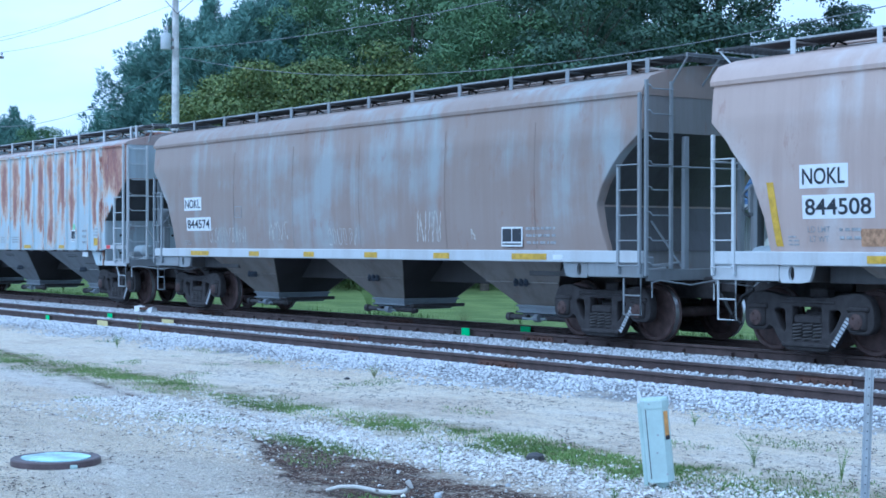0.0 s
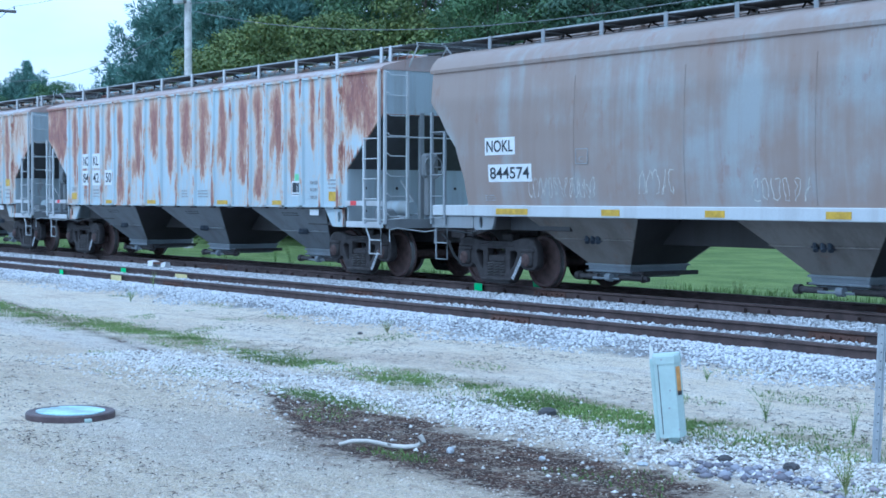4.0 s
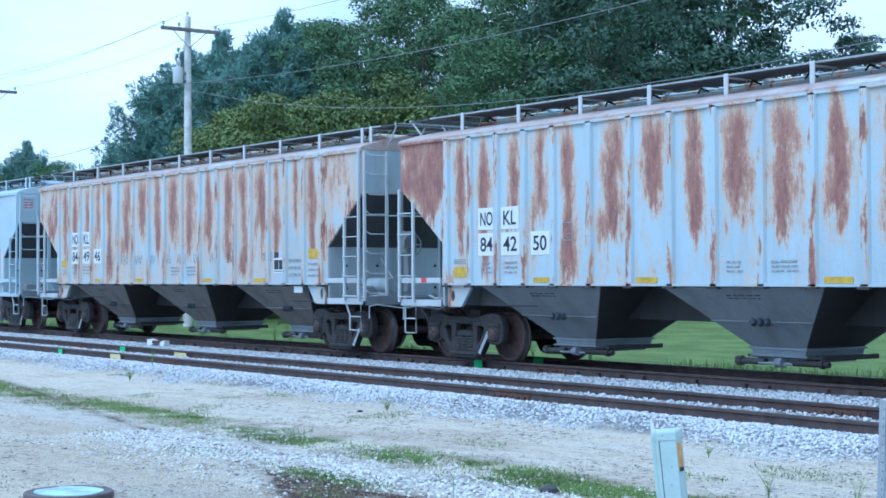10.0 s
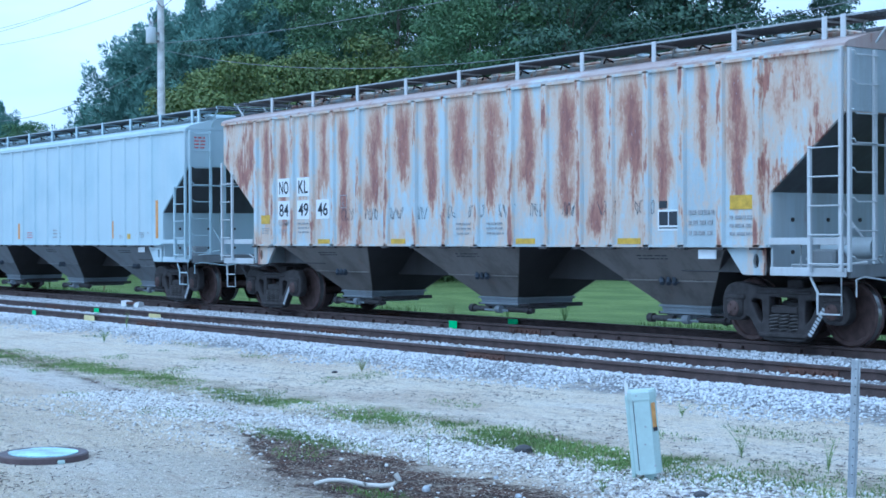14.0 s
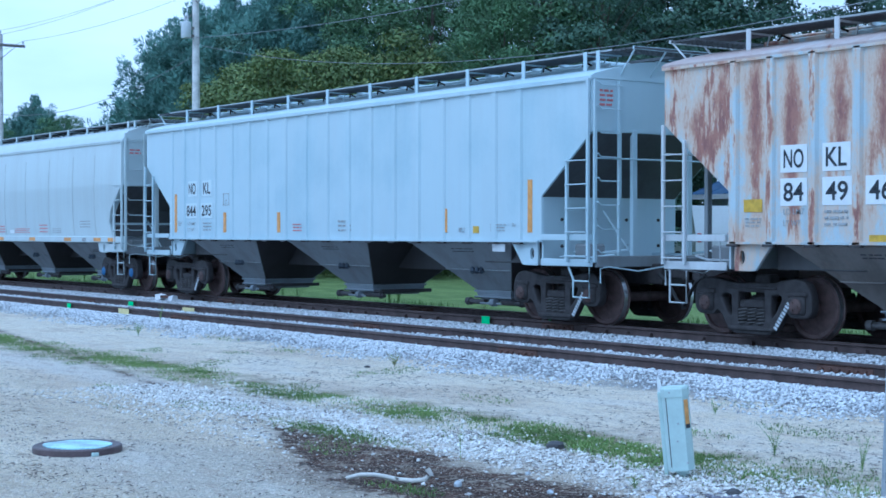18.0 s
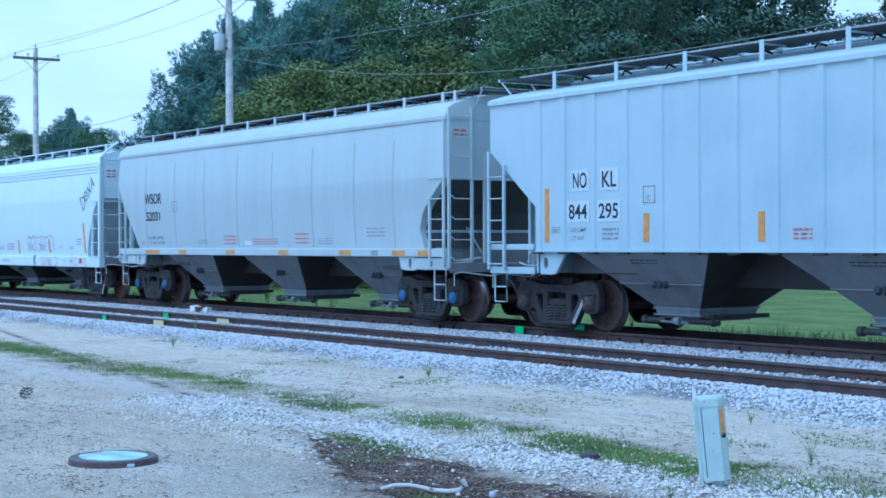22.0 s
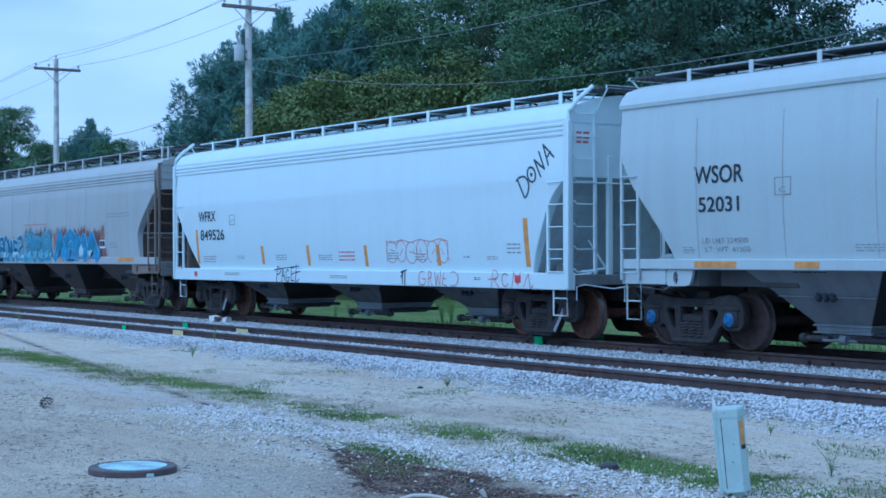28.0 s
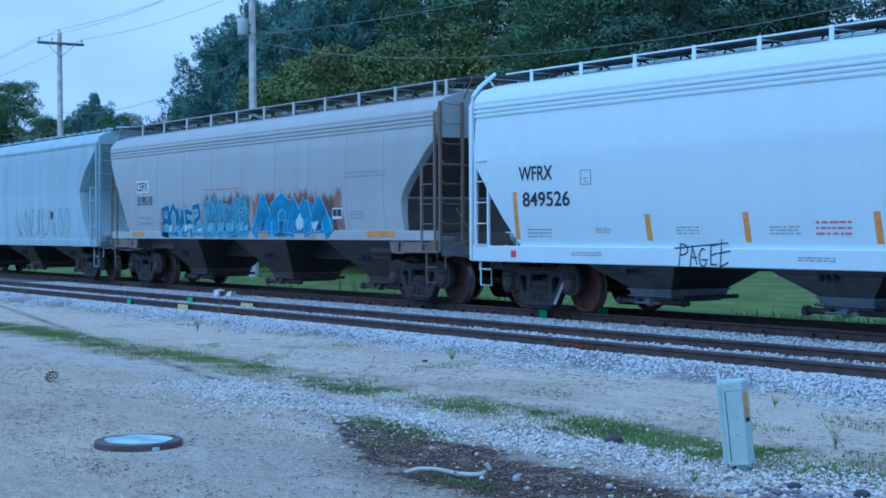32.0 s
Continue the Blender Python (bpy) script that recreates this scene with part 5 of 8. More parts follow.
CUT_C_R = [(1.17, 1.02), (1.6, 0.86), (2.2, 0.56), (2.52, 0.36), (2.82, 0.0), (3.9, 0.0)]
CUT_C_L = [(1.17, 1.37), (1.7, 0.85), (2.2, 0.42), (2.7, 0.0), (3.9, 0.0)]
c7 = rounded_car(-115.97, 8.13, M_WHITE, "white smooth-sided covered hopper car with a deep sprayed-on sill", M_HOPPER_D, CUT_C_L, CUT_C_R, zsill=(0.89, 1.18), zeave=3.78, trucks=6.75, seams=(), ridges=True, marks=True, sill_full=True, zwalk=4.36, key="brown", bays=(-4.3, 0.0, 4.3), end_dark=M_ENDGREY)


def face7(z):
    return -bulge(z, 1.18, 3.78, 1.44, 1.60)


words(c7, "WFRX", -6.70, -5.72, 2.33, 2.58, face7)
words(c7, "849526", -6.60, -5.25, 1.87, 2.13, face7)
end_notice(c7, 8.138, -1.36, -1.08, 3.38, 3.62, M_REDINK, 3)
gauge_box(c7, -4.95, -4.67, 2.22, 2.47, face7, M_GREYINK)
for a, b, zlo, zhi in ((-6.86, -6.74, 1.30, 2.14), (-3.30, -3.18, 1.29, 1.71), (-1.10, -0.98, 1.27, 1.72), (1.38, 1.50, 1.26, 1.70), (4.10, 4.22, 1.29, 1.69), (6.95, 7.08, 1.28, 2.14)):
    mark(c7, "reflector_strip", a, b, zlo, zhi, face7, M_ORANGE, lean=0.04)


def arc(cx, cz, rx, rz, a0, a1, n=10):
    return [(cx + rx * math.cos(radians(a0 + (a1 - a0) * k / n)), cz + rz * math.sin(radians(a0 + (a1 - a0) * k / n))) for k in range(n + 1)]


def strokes(car, lines, x0, z0, size, yf, mat, width, label, tilt=0.0, name="spray_scrawl"):
    """Hand-sprayed strokes: polylines on a unit grid, laid on the sheet."""
    s = Shape()
    ca, sa = math.cos(radians(tilt)), math.sin(radians(tilt))
    for line in lines:
        pts = [(x0 + size * (u * ca - v * sa), z0 + size * (u * sa + v * ca)) for u, v in line]
        for (a, b), (c, d) in zip(pts[:-1], pts[1:]):
            ln = math.hypot(c - a, d - b) or 1.0
            nx, nz = -(d - b) / ln * width, (c - a) / ln * width
            ex, ez = (c - a) / ln * width * 0.6, (d - b) / ln * width * 0.6
            quad = [(a + nx - ex, b + nz - ez), (a - nx - ex, b - nz - ez), (c - nx + ex, d - nz + ez), (c + nx + ex, d + nz + ez)]
            s.add([(px, yf(pz) - 0.006, pz) for px, pz in quad], [(0, 1, 2, 3)])
    return part(name, s, mat, car, label)


def flat7(z):
    return -1.601


BUBBLE = [arc(0.42, 0.5, 0.42, 0.46, 20, 330, 14), arc(1.15, 0.52, 0.40, 0.44, -150, 150, 14), arc(1.95, 0.46, 0.45, 0.44, 60, 400, 14), arc(2.75, 0.52, 0.42, 0.46, 100, 420, 14), arc(3.55, 0.48, 0.44, 0.44, -60, 250, 14), arc(4.3, 0.5, 0.36, 0.46, -120, 170, 14),
          [(0.0, 0.95), (0.55, 0.86), (1.2, 1.0), (1.9, 0.88), (2.6, 1.0), (3.4, 0.9), (4.1, 1.02), (4.65, 0.92), (4.62, 0.3), (4.75, 0.12)], [(0.02, 0.95), (0.05, 0.5), (0.0, 0.1)],
          [(0.3, 0.6), (0.65, 0.52)], [(1.05, 0.35), (1.3, 0.62)], [(1.8, 0.5), (2.2, 0.44), (2.1, 0.6)], [(2.65, 0.62), (2.7, 0.35), (2.95, 0.4)], [(3.45, 0.38), (3.7, 0.58)], [(4.2, 0.6), (4.35, 0.35)]]
strokes(c7, BUBBLE, 2.25, 1.32, 0.48, face7, M_GRAFPINK, 0.009, "thin red outline of sprayed bubble shapes")
strokes(c7, [[(0.05, 0.95), (0.0, 0.0)], arc(0.0, 0.47, 0.62, 0.52, 95, -85), arc(0.98, 0.5, 0.27, 0.36, 0, 360, 12), arc(0.98, 0.5, 0.04, 0.05, 0, 360, 6),
             [(1.45, 0.0), (1.5, 0.9), (1.85, 0.1), (1.95, 1.0)], [(2.15, 0.05), (2.35, 1.05), (2.65, 0.1)], [(2.2, 0.4), (2.6, 0.45)]], 6.98, 2.5, 0.40, face7, M_GRAFBLACK, 0.019, "large dark sprayed capitals slanting upward", 37)
strokes(c7, [[(0.0, 0.0), (0.15, 1.0)], arc(0.2, 0.75, 0.4, 0.25, 110, -100), [(0.75, 0.0), (0.9, 0.9), (1.2, 0.1)], [(0.8, 0.4), (1.2, 0.4)], arc(1.6, 0.4, 0.25, 0.4, 60, 330), [(1.5, 0.3), (1.9, 0.3)],
             [(2.1, 0.9), (2.1, 0.1), (2.5, 0.1)], [(2.1, 0.5), (2.5, 0.6)], [(2.1, 0.9), (2.6, 1.0)], [(2.8, 1.2), (2.7, 0.0), (3.2, 0.2)], [(2.6, 0.6), (3.3, 0.7)], [(-0.3, 0.8), (3.2, 1.05)]], -2.5, 0.90, 0.34, flat7, M_GRAFBLACK, 0.012, "dark sprayed scrawl along the sill")
strokes(c7, [[(0.0, 0.9), (0.9, 1.1)], [(0.25, 0.0), (0.3, 1.0)], [(0.6, -0.2), (0.65, 1.05)], [(0.0, 0.5), (0.35, 0.9)]], 2.84, 0.93, 0.25, flat7, M_GRAFBLACK, 0.014, "small dark sprayed mark")
strokes(c7, [arc(0.5, 0.5, 0.5, 0.5, 60, 340), [(0.5, 0.45), (1.0, 0.45)], [(1.3, 0.0), (1.3, 1.0)], arc(1.35, 0.75, 0.35, 0.25, 90, -90), [(1.45, 0.5), (1.8, 0.0)], [(2.1, 1.0), (2.3, 0.0), (2.5, 0.7), (2.8, 0.0), (2.9, 1.0)],
             [(3.3, 0.9), (3.1, 0.1), (3.7, 0.0)], [(3.1, 0.5), (3.6, 0.5)], arc(4.5, 0.5, 0.6, 0.5, 120, -120)], 3.5, 0.91, 0.27, flat7, M_GRAFPINK, 0.010, "thin red scrawl on the sill")
strokes(c7, [[(0.0, 0.0), (0.2, 1.0)], arc(0.3, 0.8, 0.45, 0.3, 100, -100), [(0.4, 0.4), (0.9, 0.0)], arc(1.5, 0.5, 0.35, 0.4, 40, 330), [(2.2, 0.0), (2.4, 1.0), (2.8, 0.2), (3.1, 1.0)], [(3.4, 0.1), (3.9, 0.9), (4.1, 0.0), (4.4, 0.2)], [(-0.3, 0.5), (0.6, 0.6)]], 5.95, 0.90, 0.29, flat7, M_GRAFPINK, 0.010, "thin red scrawl on the sill")
mark(c7, "red_placard", 6.68, 6.85, 1.0, 1.13, -1.604, M_RED)
mark(c7, "red_placard", -6.95, -6.8, 0.98, 1.1, -1.604, M_RED)
for i, (a, b, zlo, zhi, m) in enumerate(((-6.5, -5.8, 1.32, 1.5, M_GREYINK), (-4.6, -4.2, 1.4, 1.5, M_GREYINK), (-2.6, -2.1, 1.38, 1.52, M_GREYINK), (-0.6, 0.0, 1.38, 1.52, M_GREYINK), (0.3, 0.95, 1.36, 1.6, M_REDINK), (2.3, 2.7, 1.4, 1.56, M_GREYINK), (3.3, 3.7, 1.38, 1.54, M_GREYINK), (5.0, 5.2, 1.44, 1.48, M_INK), (5.75, 6.1, 1.4, 1.48, M_GREYINK), (6.4, 6.8, 1.5, 1.72, M_GREYINK), (-5.2, -4.4, 1.02, 1.1, M_GREYINK), (0.0, 0.7, 1.0, 1.08, M_GREYINK), (5.4, 5.6, 1.03, 1.09, M_INK))):
    small_print(c7, a, b, zlo, zhi, face7 if zlo > 1.2 else -1.601, m, 3 if zhi - zlo > 0.1 else 2, 120 + i)

# white corner frame that ties sill, eave and walkway together at both ends
for side in (-1, 1):
    f = Shape()
    x = side * 8.2
    f.box(x - 0.045, x + 0.045, -1.63, -1.55, 0.9, 3.78, 0.012)
    f.tube([(x, -1.59, 3.74), (x, -1.55, 3.95), (x, -1.4, 4.12), (x, -1.05, 4.38)], 0.04, 8)
    part("corner_frame", f, M_WHITE, c7, "thick white corner post and brace", smooth=40)

CUT_D_R = [(1.44, 1.24), (1.8, 1.28), (2.12, 1.27), (2.45, 0.98), (2.77, 0.6), (3.0, 0.35), (3.26, 0.0), (3.9, 0.0)]
CUT_D_L = [(1.44, 1.2), (2.0, 0.95), (2.7, 0.5), (3.38, 0.0), (3.9, 0.0)]
c8 = rounded_car(-133.87, 8.45, M_DUSTY, "dusty grey smooth-sided covered hopper car with a blue sprayed mural", M_HOPPER_B, CUT_D_L, CUT_D_R, zsill=(1.26, 1.46), zeave=3.75, trucks=7.1, seams=(-5.1, -3.4, -1.7, 0.0, 1.7, 3.3, 5.0, 6.5), ridges=True, marks=False, end_dark=M_HOPPER_B, gate_mat=M_HOPPER_B, seam_mat=M_SEAM, trim=M_TRIMBROWN, end_mat=M_TRIMBROWN, post_mat=M_POST)


def face8(z):
    return -bulge(z, 1.46, 3.75, 1.44, 1.60)


words(c8, "CEFX", -6.47, -5.70, 2.54, 2.78, face8, patch=M_PLATE, pad=0.04)
words(c8, "319510", -6.45, -5.43, 2.15, 2.40, face8, M_INK)
load_plate(c8, 4.38, 4.81, 1.71, 1.95, face8)
for a, b in ((-6.84, -6.04), (-3.63, -3.13), (-1.44, -0.93), (0.9, 1.4), (3.17, 3.61), (5.81, 6.92)):
    mark(c8, "reflector_strip", a, b, 1.335, 1.455, -1.584, M_ORANGE)


GLYPHS = (
    [[(0.05, 0.0), (0.0, 0.95), (0.65, 0.9), (0.6, 0.55), (0.1, 0.5), (0.75, 0.42), (0.7, 0.05), (0.05, 0.0)]],
    [[(0.15, 0.1), (0.05, 0.7), (0.45, 0.98), (0.8, 0.7), (0.7, 0.1), (0.15, 0.1)]],
    [[(0.05, 0.0), (0.1, 0.95), (0.4, 0.35), (0.65, 1.0), (0.8, 0.0)]],
    [[(0.1, 0.0), (0.1, 0.95), (0.7, 0.85)], [(0.1, 0.5), (0.6, 0.5)], [(0.35, 0.5), (0.75, 0.0)]],
    [[(0.75, 0.9), (0.2, 0.95), (0.1, 0.6), (0.65, 0.45), (0.6, 0.08), (0.05, 0.1)]],
    [[(0.0, 0.05), (0.35, 1.0), (0.75, 0.0)], [(0.15, 0.4), (0.6, 0.4)]],
)


def sheet8(z):
    return face8(z) if z > 1.465 else -1.582


def mural(car, x0, x1, z0, z1, order, layers, ground_mat):
    """Sprayed shapes drawn as thick layered strokes, each layer narrower than the one below; they spell nothing."""
    w = (x1 - x0) / len(order)
    h = z1 - z0
    g = Shape()
    n = 40
    tops = [(x0 - 0.05 + (x1 - x0 + 0.12) * i / n, z0 + h * (0.86 + 0.12 * math.sin(i * 1.1) + 0.07 * math.sin(i * 2.7 + 1)) * min(1.0, 0.45 + 6.0 * min(i, n - i) / n)) for i in range(n + 1)]
    rows = [k / 18 for k in range(19)]
    g.add([(px, 0.0, max(1.275, z0 - 0.03 + (pz - z0 + 0.03) * q)) for q in rows for px, pz in tops], [(r * (n + 1) + i, r * (n + 1) + i + 1, (r + 1) * (n + 1) + i + 1, (r + 1) * (n + 1) + i) for r in range(len(rows) - 1) for i in range(n)])
    g.v = [(a, sheet8(c) - 0.0085, c) for a, b, c in g.v]
    part("mural_ground", g, ground_mat, car, "flat sprayed ground colour of the mural")
    for k, g in enumerate(order):
        lean = 0.05 * math.sin(k * 2.3)
        top = 1.0 + 0.12 * math.sin(k * 1.7 + 0.5)
        lines = [[(x0 + w * (k + 0.02 + 1.15 * (u if k % 2 else 0.8 - u)) + lean * v, z0 + h * v * top) for u, v in line] for line in GLYPHS[g]]
        fine = []
        for line in lines:
            pts = []
            for (a, b), (c, d) in zip(line[:-1], line[1:]):
                n = max(2, int(math.hypot(c - a, d - b) / 0.07))
                pts += [(a + (c - a) * i / n, b + (d - b) * i / n) for i in range(n)]
            fine.append(pts + [line[-1]])
        for i, (name, width, m) in enumerate(layers):
            lift = 0.010 + 0.004 * i + 0.0006 * (k % 3)
            ob = strokes(car, fine, 0, 0, 1.0, lambda z: 0.0, m, width, "", name=name)
            ob["kind"] = "stuff"
            for v in ob.data.vertices:
                z = max(v.co.z, 1.275)
                v.co = (v.co.x, sheet8(z) - lift, z)


def spray_haze(name, color, top, xa, xb):
    """A breath of spray: thick low down, ragged and thin towards its upper edge."""
    n = Nodes(name)
    z = n.axis("Z")
    rag = n.noise(1.0, 6, n.scaled(5, 5, 1.5), 0.6)
    a = n.step(n.math("ADD", z, n.math("MULTIPLY", n.math("SUBTRACT", rag, 0.5), 0.9)), top, top - 0.34, 0.0, 0.85)
    xr = n.math("ADD", n.axis("X"), n.math("MULTIPLY", n.math("SUBTRACT", rag, 0.5), 0.8))
    a = n.math("MULTIPLY", a, n.math("MULTIPLY", n.step(xr, xa, xa + 0.3), n.step(xr, xb, xb - 0.3)))
    n.put(n.bsdf.inputs["Alpha"], a)
    return n.done(n.mix(rag, tuple(v * 0.8 for v in color), tuple(v * 1.2 for v in color)), 0.75)


def mural_haze(car, x0, x1, z0, z1, mat, lift):
    s = Shape()
    zs = np.linspace(z0, z1, 28)
    s.add([(px, sheet8(z) - lift, z) for z in zs for px in (x0, x1)], [(2 * i, 2 * i + 1, 2 * i + 3, 2 * i + 2) for i in range(27)])
    part("mural_shadow", s, mat, car, "soft sprayed shade behind the mural")


mural_haze(c8, -5.1, -2.2, 1.48, 2.5, spray_haze("thin_red_spray_haze", (0.45, 0.20, 0.17), 2.14, -5.1, -2.2), 0.006)
mural_haze(c8, -2.4, 0.6, 1.48, 2.75, spray_haze("dark_plum_spray_haze", (0.13, 0.10, 0.12), 2.42, -2.3, 0.5), 0.0065)
mural_haze(c8, 0.3, 5.3, 1.48, 2.8, spray_haze("dull_red_spray_haze", (0.36, 0.17, 0.14), 2.42, 0.4, 4.9), 0.006)
mural_haze(c8, 0.5, 5.6, 1.48, 2.8, spray_haze("dark_brown_spray_haze", (0.12, 0.09, 0.09), 2.30, 0.9, 4.6), 0.0072)
mural(c8, -4.85, -2.35, 1.36, 2.06, (0, 1, 2, 3, 4), (("mural_outline", 0.095, M_GRAFPALE), ("mural_fill", 0.07, M_GRAFMID), ("mural_line", 0.048, M_GRAFBLUE)), M_GRAFCYAN)
mural(c8, -2.15, 0.25, 1.38, 2.12, (3, 5, 2, 1, 4), (("mural_outline", 0.14, M_GRAFCYAN), ("mural_fill", 0.10, M_GRAFMID), ("mural_line", 0.030, M_GRAFPALE), ("mural_line", 0.018, M_GRAFBLUE)), M_GRAFMID)
mural(c8, 0.6, 4.3, 1.44, 2.10, (5, 1, 2, 5), (("mural_outline", 0.185, M_GRAFPALE), ("mural_fill", 0.165, M_GRAFBRIGHT), ("mural_line", 0.020, M_GRAFMID)), M_GRAFBRIGHT)
small_print(c8, 4.95, 6.68, 2.55, 2.72, face8, M_GREYINK, 2, 140)
small_print(c8, 5.1, 5.7, 1.7, 1.9, face8, M_GREYINK, 3, 141)
small_print(c8, -6.4, -5.6, 1.6, 1.9, face8, M_GREYINK, 2, 142)
small_print(c8, -2.2, 0.0, 2.45, 2.52, face8, M_REDINK, 1, 143)

CUT_E = [(1.22, 0.85), (1.7, 1.15), (2.64, 1.40), (3.2, 1.0), (3.79, 0.25), (4.1, 0.1)]
c9 = rounded_car(-151.85, 8.42, M_BLUE, "pale blue-grey round-sided covered hopper car", M_HOPPER_B, CUT_E, CUT_E, zsill=(1.02, 1.22), zeave=4.02, trucks=6.6, seams=(-6, -4, -2, 0, 1.2, 2.4, 3.6, 4.8), marks=False, zwalk=4.45, gate_mat=M_HOPPER_B, end_mat=M_BLUE, end_dark=M_BLUE, trim=M_BLUE)
load_plate(c9, 4.4, 4.75, 1.75, 2.1, -bulge(1.9, 1.22, 4.02, 1.44, 1.6) - 0.004)
scribble(c9, 1.0, 6.2, 1.3, 2.2, -1.58, M_GRAFBLACK, 8, 0.012, 77, lambda z: -bulge(z, 1.22, 4.02, 1.44, 1.6), label="faint dark scrawl")

# ---------------------------------------------------------------- ground
def ground_height(x, y):
    """Flat gravel lot, a low ballast bed under both tracks, a flat meadow beyond."""
    if y < 11.9:
        return 0.0
    if y < 12.75:
        return 0.13 * (y - 11.9) / 0.85
    if y < 19.7:
        return 0.13
    if y < 20.8:
        return 0.13 - 0.28 * (y - 19.7) / 1.1
    if y < 26.0:
        return -0.15
    return -0.15 + 0.6 * min(1.0, (y - 26.0) / 14.0)


def lot_material():
    n = Nodes("gravel_and_turf")
    x, y = n.axis("X"), n.axis("Y")
    big = n.noise(0.35, 5)
    mid = n.noise(1.6, 6, None, 0.65)
    fine = n.noise(14, 6, None, 0.7)
    grit = n.noise(55, 5, None, 0.75)
    peb, peb2 = n.cells(28), n.cells(75)

    def cell_random(scale):
        sep = n.tree.nodes.new("ShaderNodeSeparateColor")
        n.put(sep.inputs[0], n.cells(scale, None, "Color"))
        return sep.outputs

    ca, cb, cc = cell_random(28), cell_random(75), cell_random(150)

    def wavy(amount, source=mid):
        return n.math("ADD", y, n.math("MULTIPLY", n.math("SUBTRACT", source, 0.5), amount))

    # fine cream limestone sand
    lime = n.mix(n.step(mid, 0.3, 0.7), (0.89, 0.78, 0.60), (0.97, 0.89, 0.74))
    # greyer, wheel-packed gravel towards the street
    grey = n.mix(n.step(n.noise(0.7, 6, n.scaled(0.5, 1, 1), 0.6), 0.35, 0.65), (0.59, 0.50, 0.365), (0.88, 0.775, 0.595))
    packed = n.step(wavy(2.6, big), 8.1, 6.3)
    col = n.mix(packed, lime, grey)
    # damp grey hollow beside the manhole
    wet = n.math("ADD", n.math("POWER", n.math("ABSOLUTE", n.math("DIVIDE", n.math("ADD", x, 10.6), 2.0)), 2.0), n.math("POWER", n.math("ABSOLUTE", n.math("DIVIDE", n.math("SUBTRACT", y, 5.3), 0.9)), 2.0))
    wet = n.step(n.math("ADD", wet, n.math("MULTIPLY", n.math("SUBTRACT", mid, 0.5), 1.2)), 1.3, 0.5)
    col = n.mix(n.math("MULTIPLY", wet, 0.4), col, (0.42, 0.41, 0.39))
    # drifts of tan dirt and of clean pale stone dust, drawn out along the lot
    drag = n.noise(0.55, 6, n.scaled(0.55, 1.5, 1), 0.62)
    col = n.mix(n.math("MULTIPLY", n.step(drag, 0.50, 0.62), 0.5), col, (0.60, 0.47, 0.345))
    col = n.mix(n.math("MULTIPLY", n.step(drag, 0.46, 0.34), 0.5), col, (0.87, 0.83, 0.76))
    scuff = n.noise(2.2, 7, n.scaled(0.6, 1.6, 1), 0.68)
    col = n.mix(n.math("MULTIPLY", n.step(scuff, 0.53, 0.65), 0.38), col, (0.50, 0.405, 0.295))
    speck = n.noise(7.5, 6, n.scaled(0.7, 1.5, 1), 0.75)
    col = n.mix(n.math("MULTIPLY", n.step(speck, 0.60, 0.68), 0.4), col, (0.36, 0.30, 0.23))
    col = n.mix(n.math("MULTIPLY", n.step(speck, 0.42, 0.34), 0.45), col, (0.90, 0.87, 0.81))
    # white pebble drift below the grass
    drift = n.math("MULTIPLY", n.step(wavy(1.0), 7.1, 7.6), n.step(wavy(1.0), 8.5, 8.0))
    col = n.mix(n.math("MULTIPLY", drift, 0.55), col, (0.76, 0.75, 0.73))
    # trodden brown band along the grass
    band = n.math("MULTIPLY", n.step(wavy(1.6), 8.6, 9.1), n.step(wavy(1.6), 10.3, 9.5))
    col = n.mix(n.math("MULTIPLY", n.math("MULTIPLY", band, 0.42), n.step(n.noise(0.6, 6, n.scaled(0.7, 1.6, 1), 0.65), 0.42, 0.6)), col, (0.47, 0.36, 0.275))
    # stones of three sizes, some pale, some dark
    col = n.mix(n.math("MULTIPLY", n.step(ca[0], 0.6, 0.9), 0.25), col, (0.76, 0.74, 0.71))
    col = n.mix(n.math("MULTIPLY", n.step(cb[0], 0.5, 0.8), 0.45), col, (0.92, 0.85, 0.73))
    col = n.mix(n.math("MULTIPLY", n.step(cb[1], 0.76, 0.95), 0.35), col, (0.25, 0.22, 0.20))
    col = n.mix(n.math("MULTIPLY", n.step(ca[1], 0.88, 0.97), 0.35), col, (0.22, 0.20, 0.19))
    col = n.mix(n.math("MULTIPLY", n.step(cc[1], 0.65, 0.95), 0.25), col, (0.30, 0.27, 0.24))
    col = n.mix(n.math("MULTIPLY", n.step(fine, 0.52, 0.70), 0.36), col, (0.40, 0.34, 0.265))
    col = n.mix(n.math("MULTIPLY", n.step(n.noise(1.0, 7, n.scaled(1.6, 5, 1), 0.7), 0.53, 0.66), 0.55), col, (0.42, 0.325, 0.25))
    # dark damp earth
    cy = n.math("MAXIMUM", n.math("SUBTRACT", 6.88, n.math("MULTIPLY", n.math("ADD", x, 11.7), 0.18)), 6.42)
    hw = n.math("MAXIMUM", n.math("MINIMUM", n.math("ADD", 0.32, n.math("MULTIPLY", n.math("ADD", x, 11.7), 0.15)), 0.66), 0.25)
    r = n.math("DIVIDE", n.math("ABSOLUTE", n.math("SUBTRACT", y, cy)), hw)
    r = n.math("ADD", r, n.step(x, -11.4, -12.8))
    r = n.math("ADD", r, n.step(x, -7.6, -5.6))
    rr = n.math("ADD", r, n.math("ADD", n.math("MULTIPLY", n.math("SUBTRACT", n.noise(1.5, 7, None, 0.7), 0.5), 2.2), n.math("MULTIPLY", n.math("SUBTRACT", fine, 0.5), 1.2)))
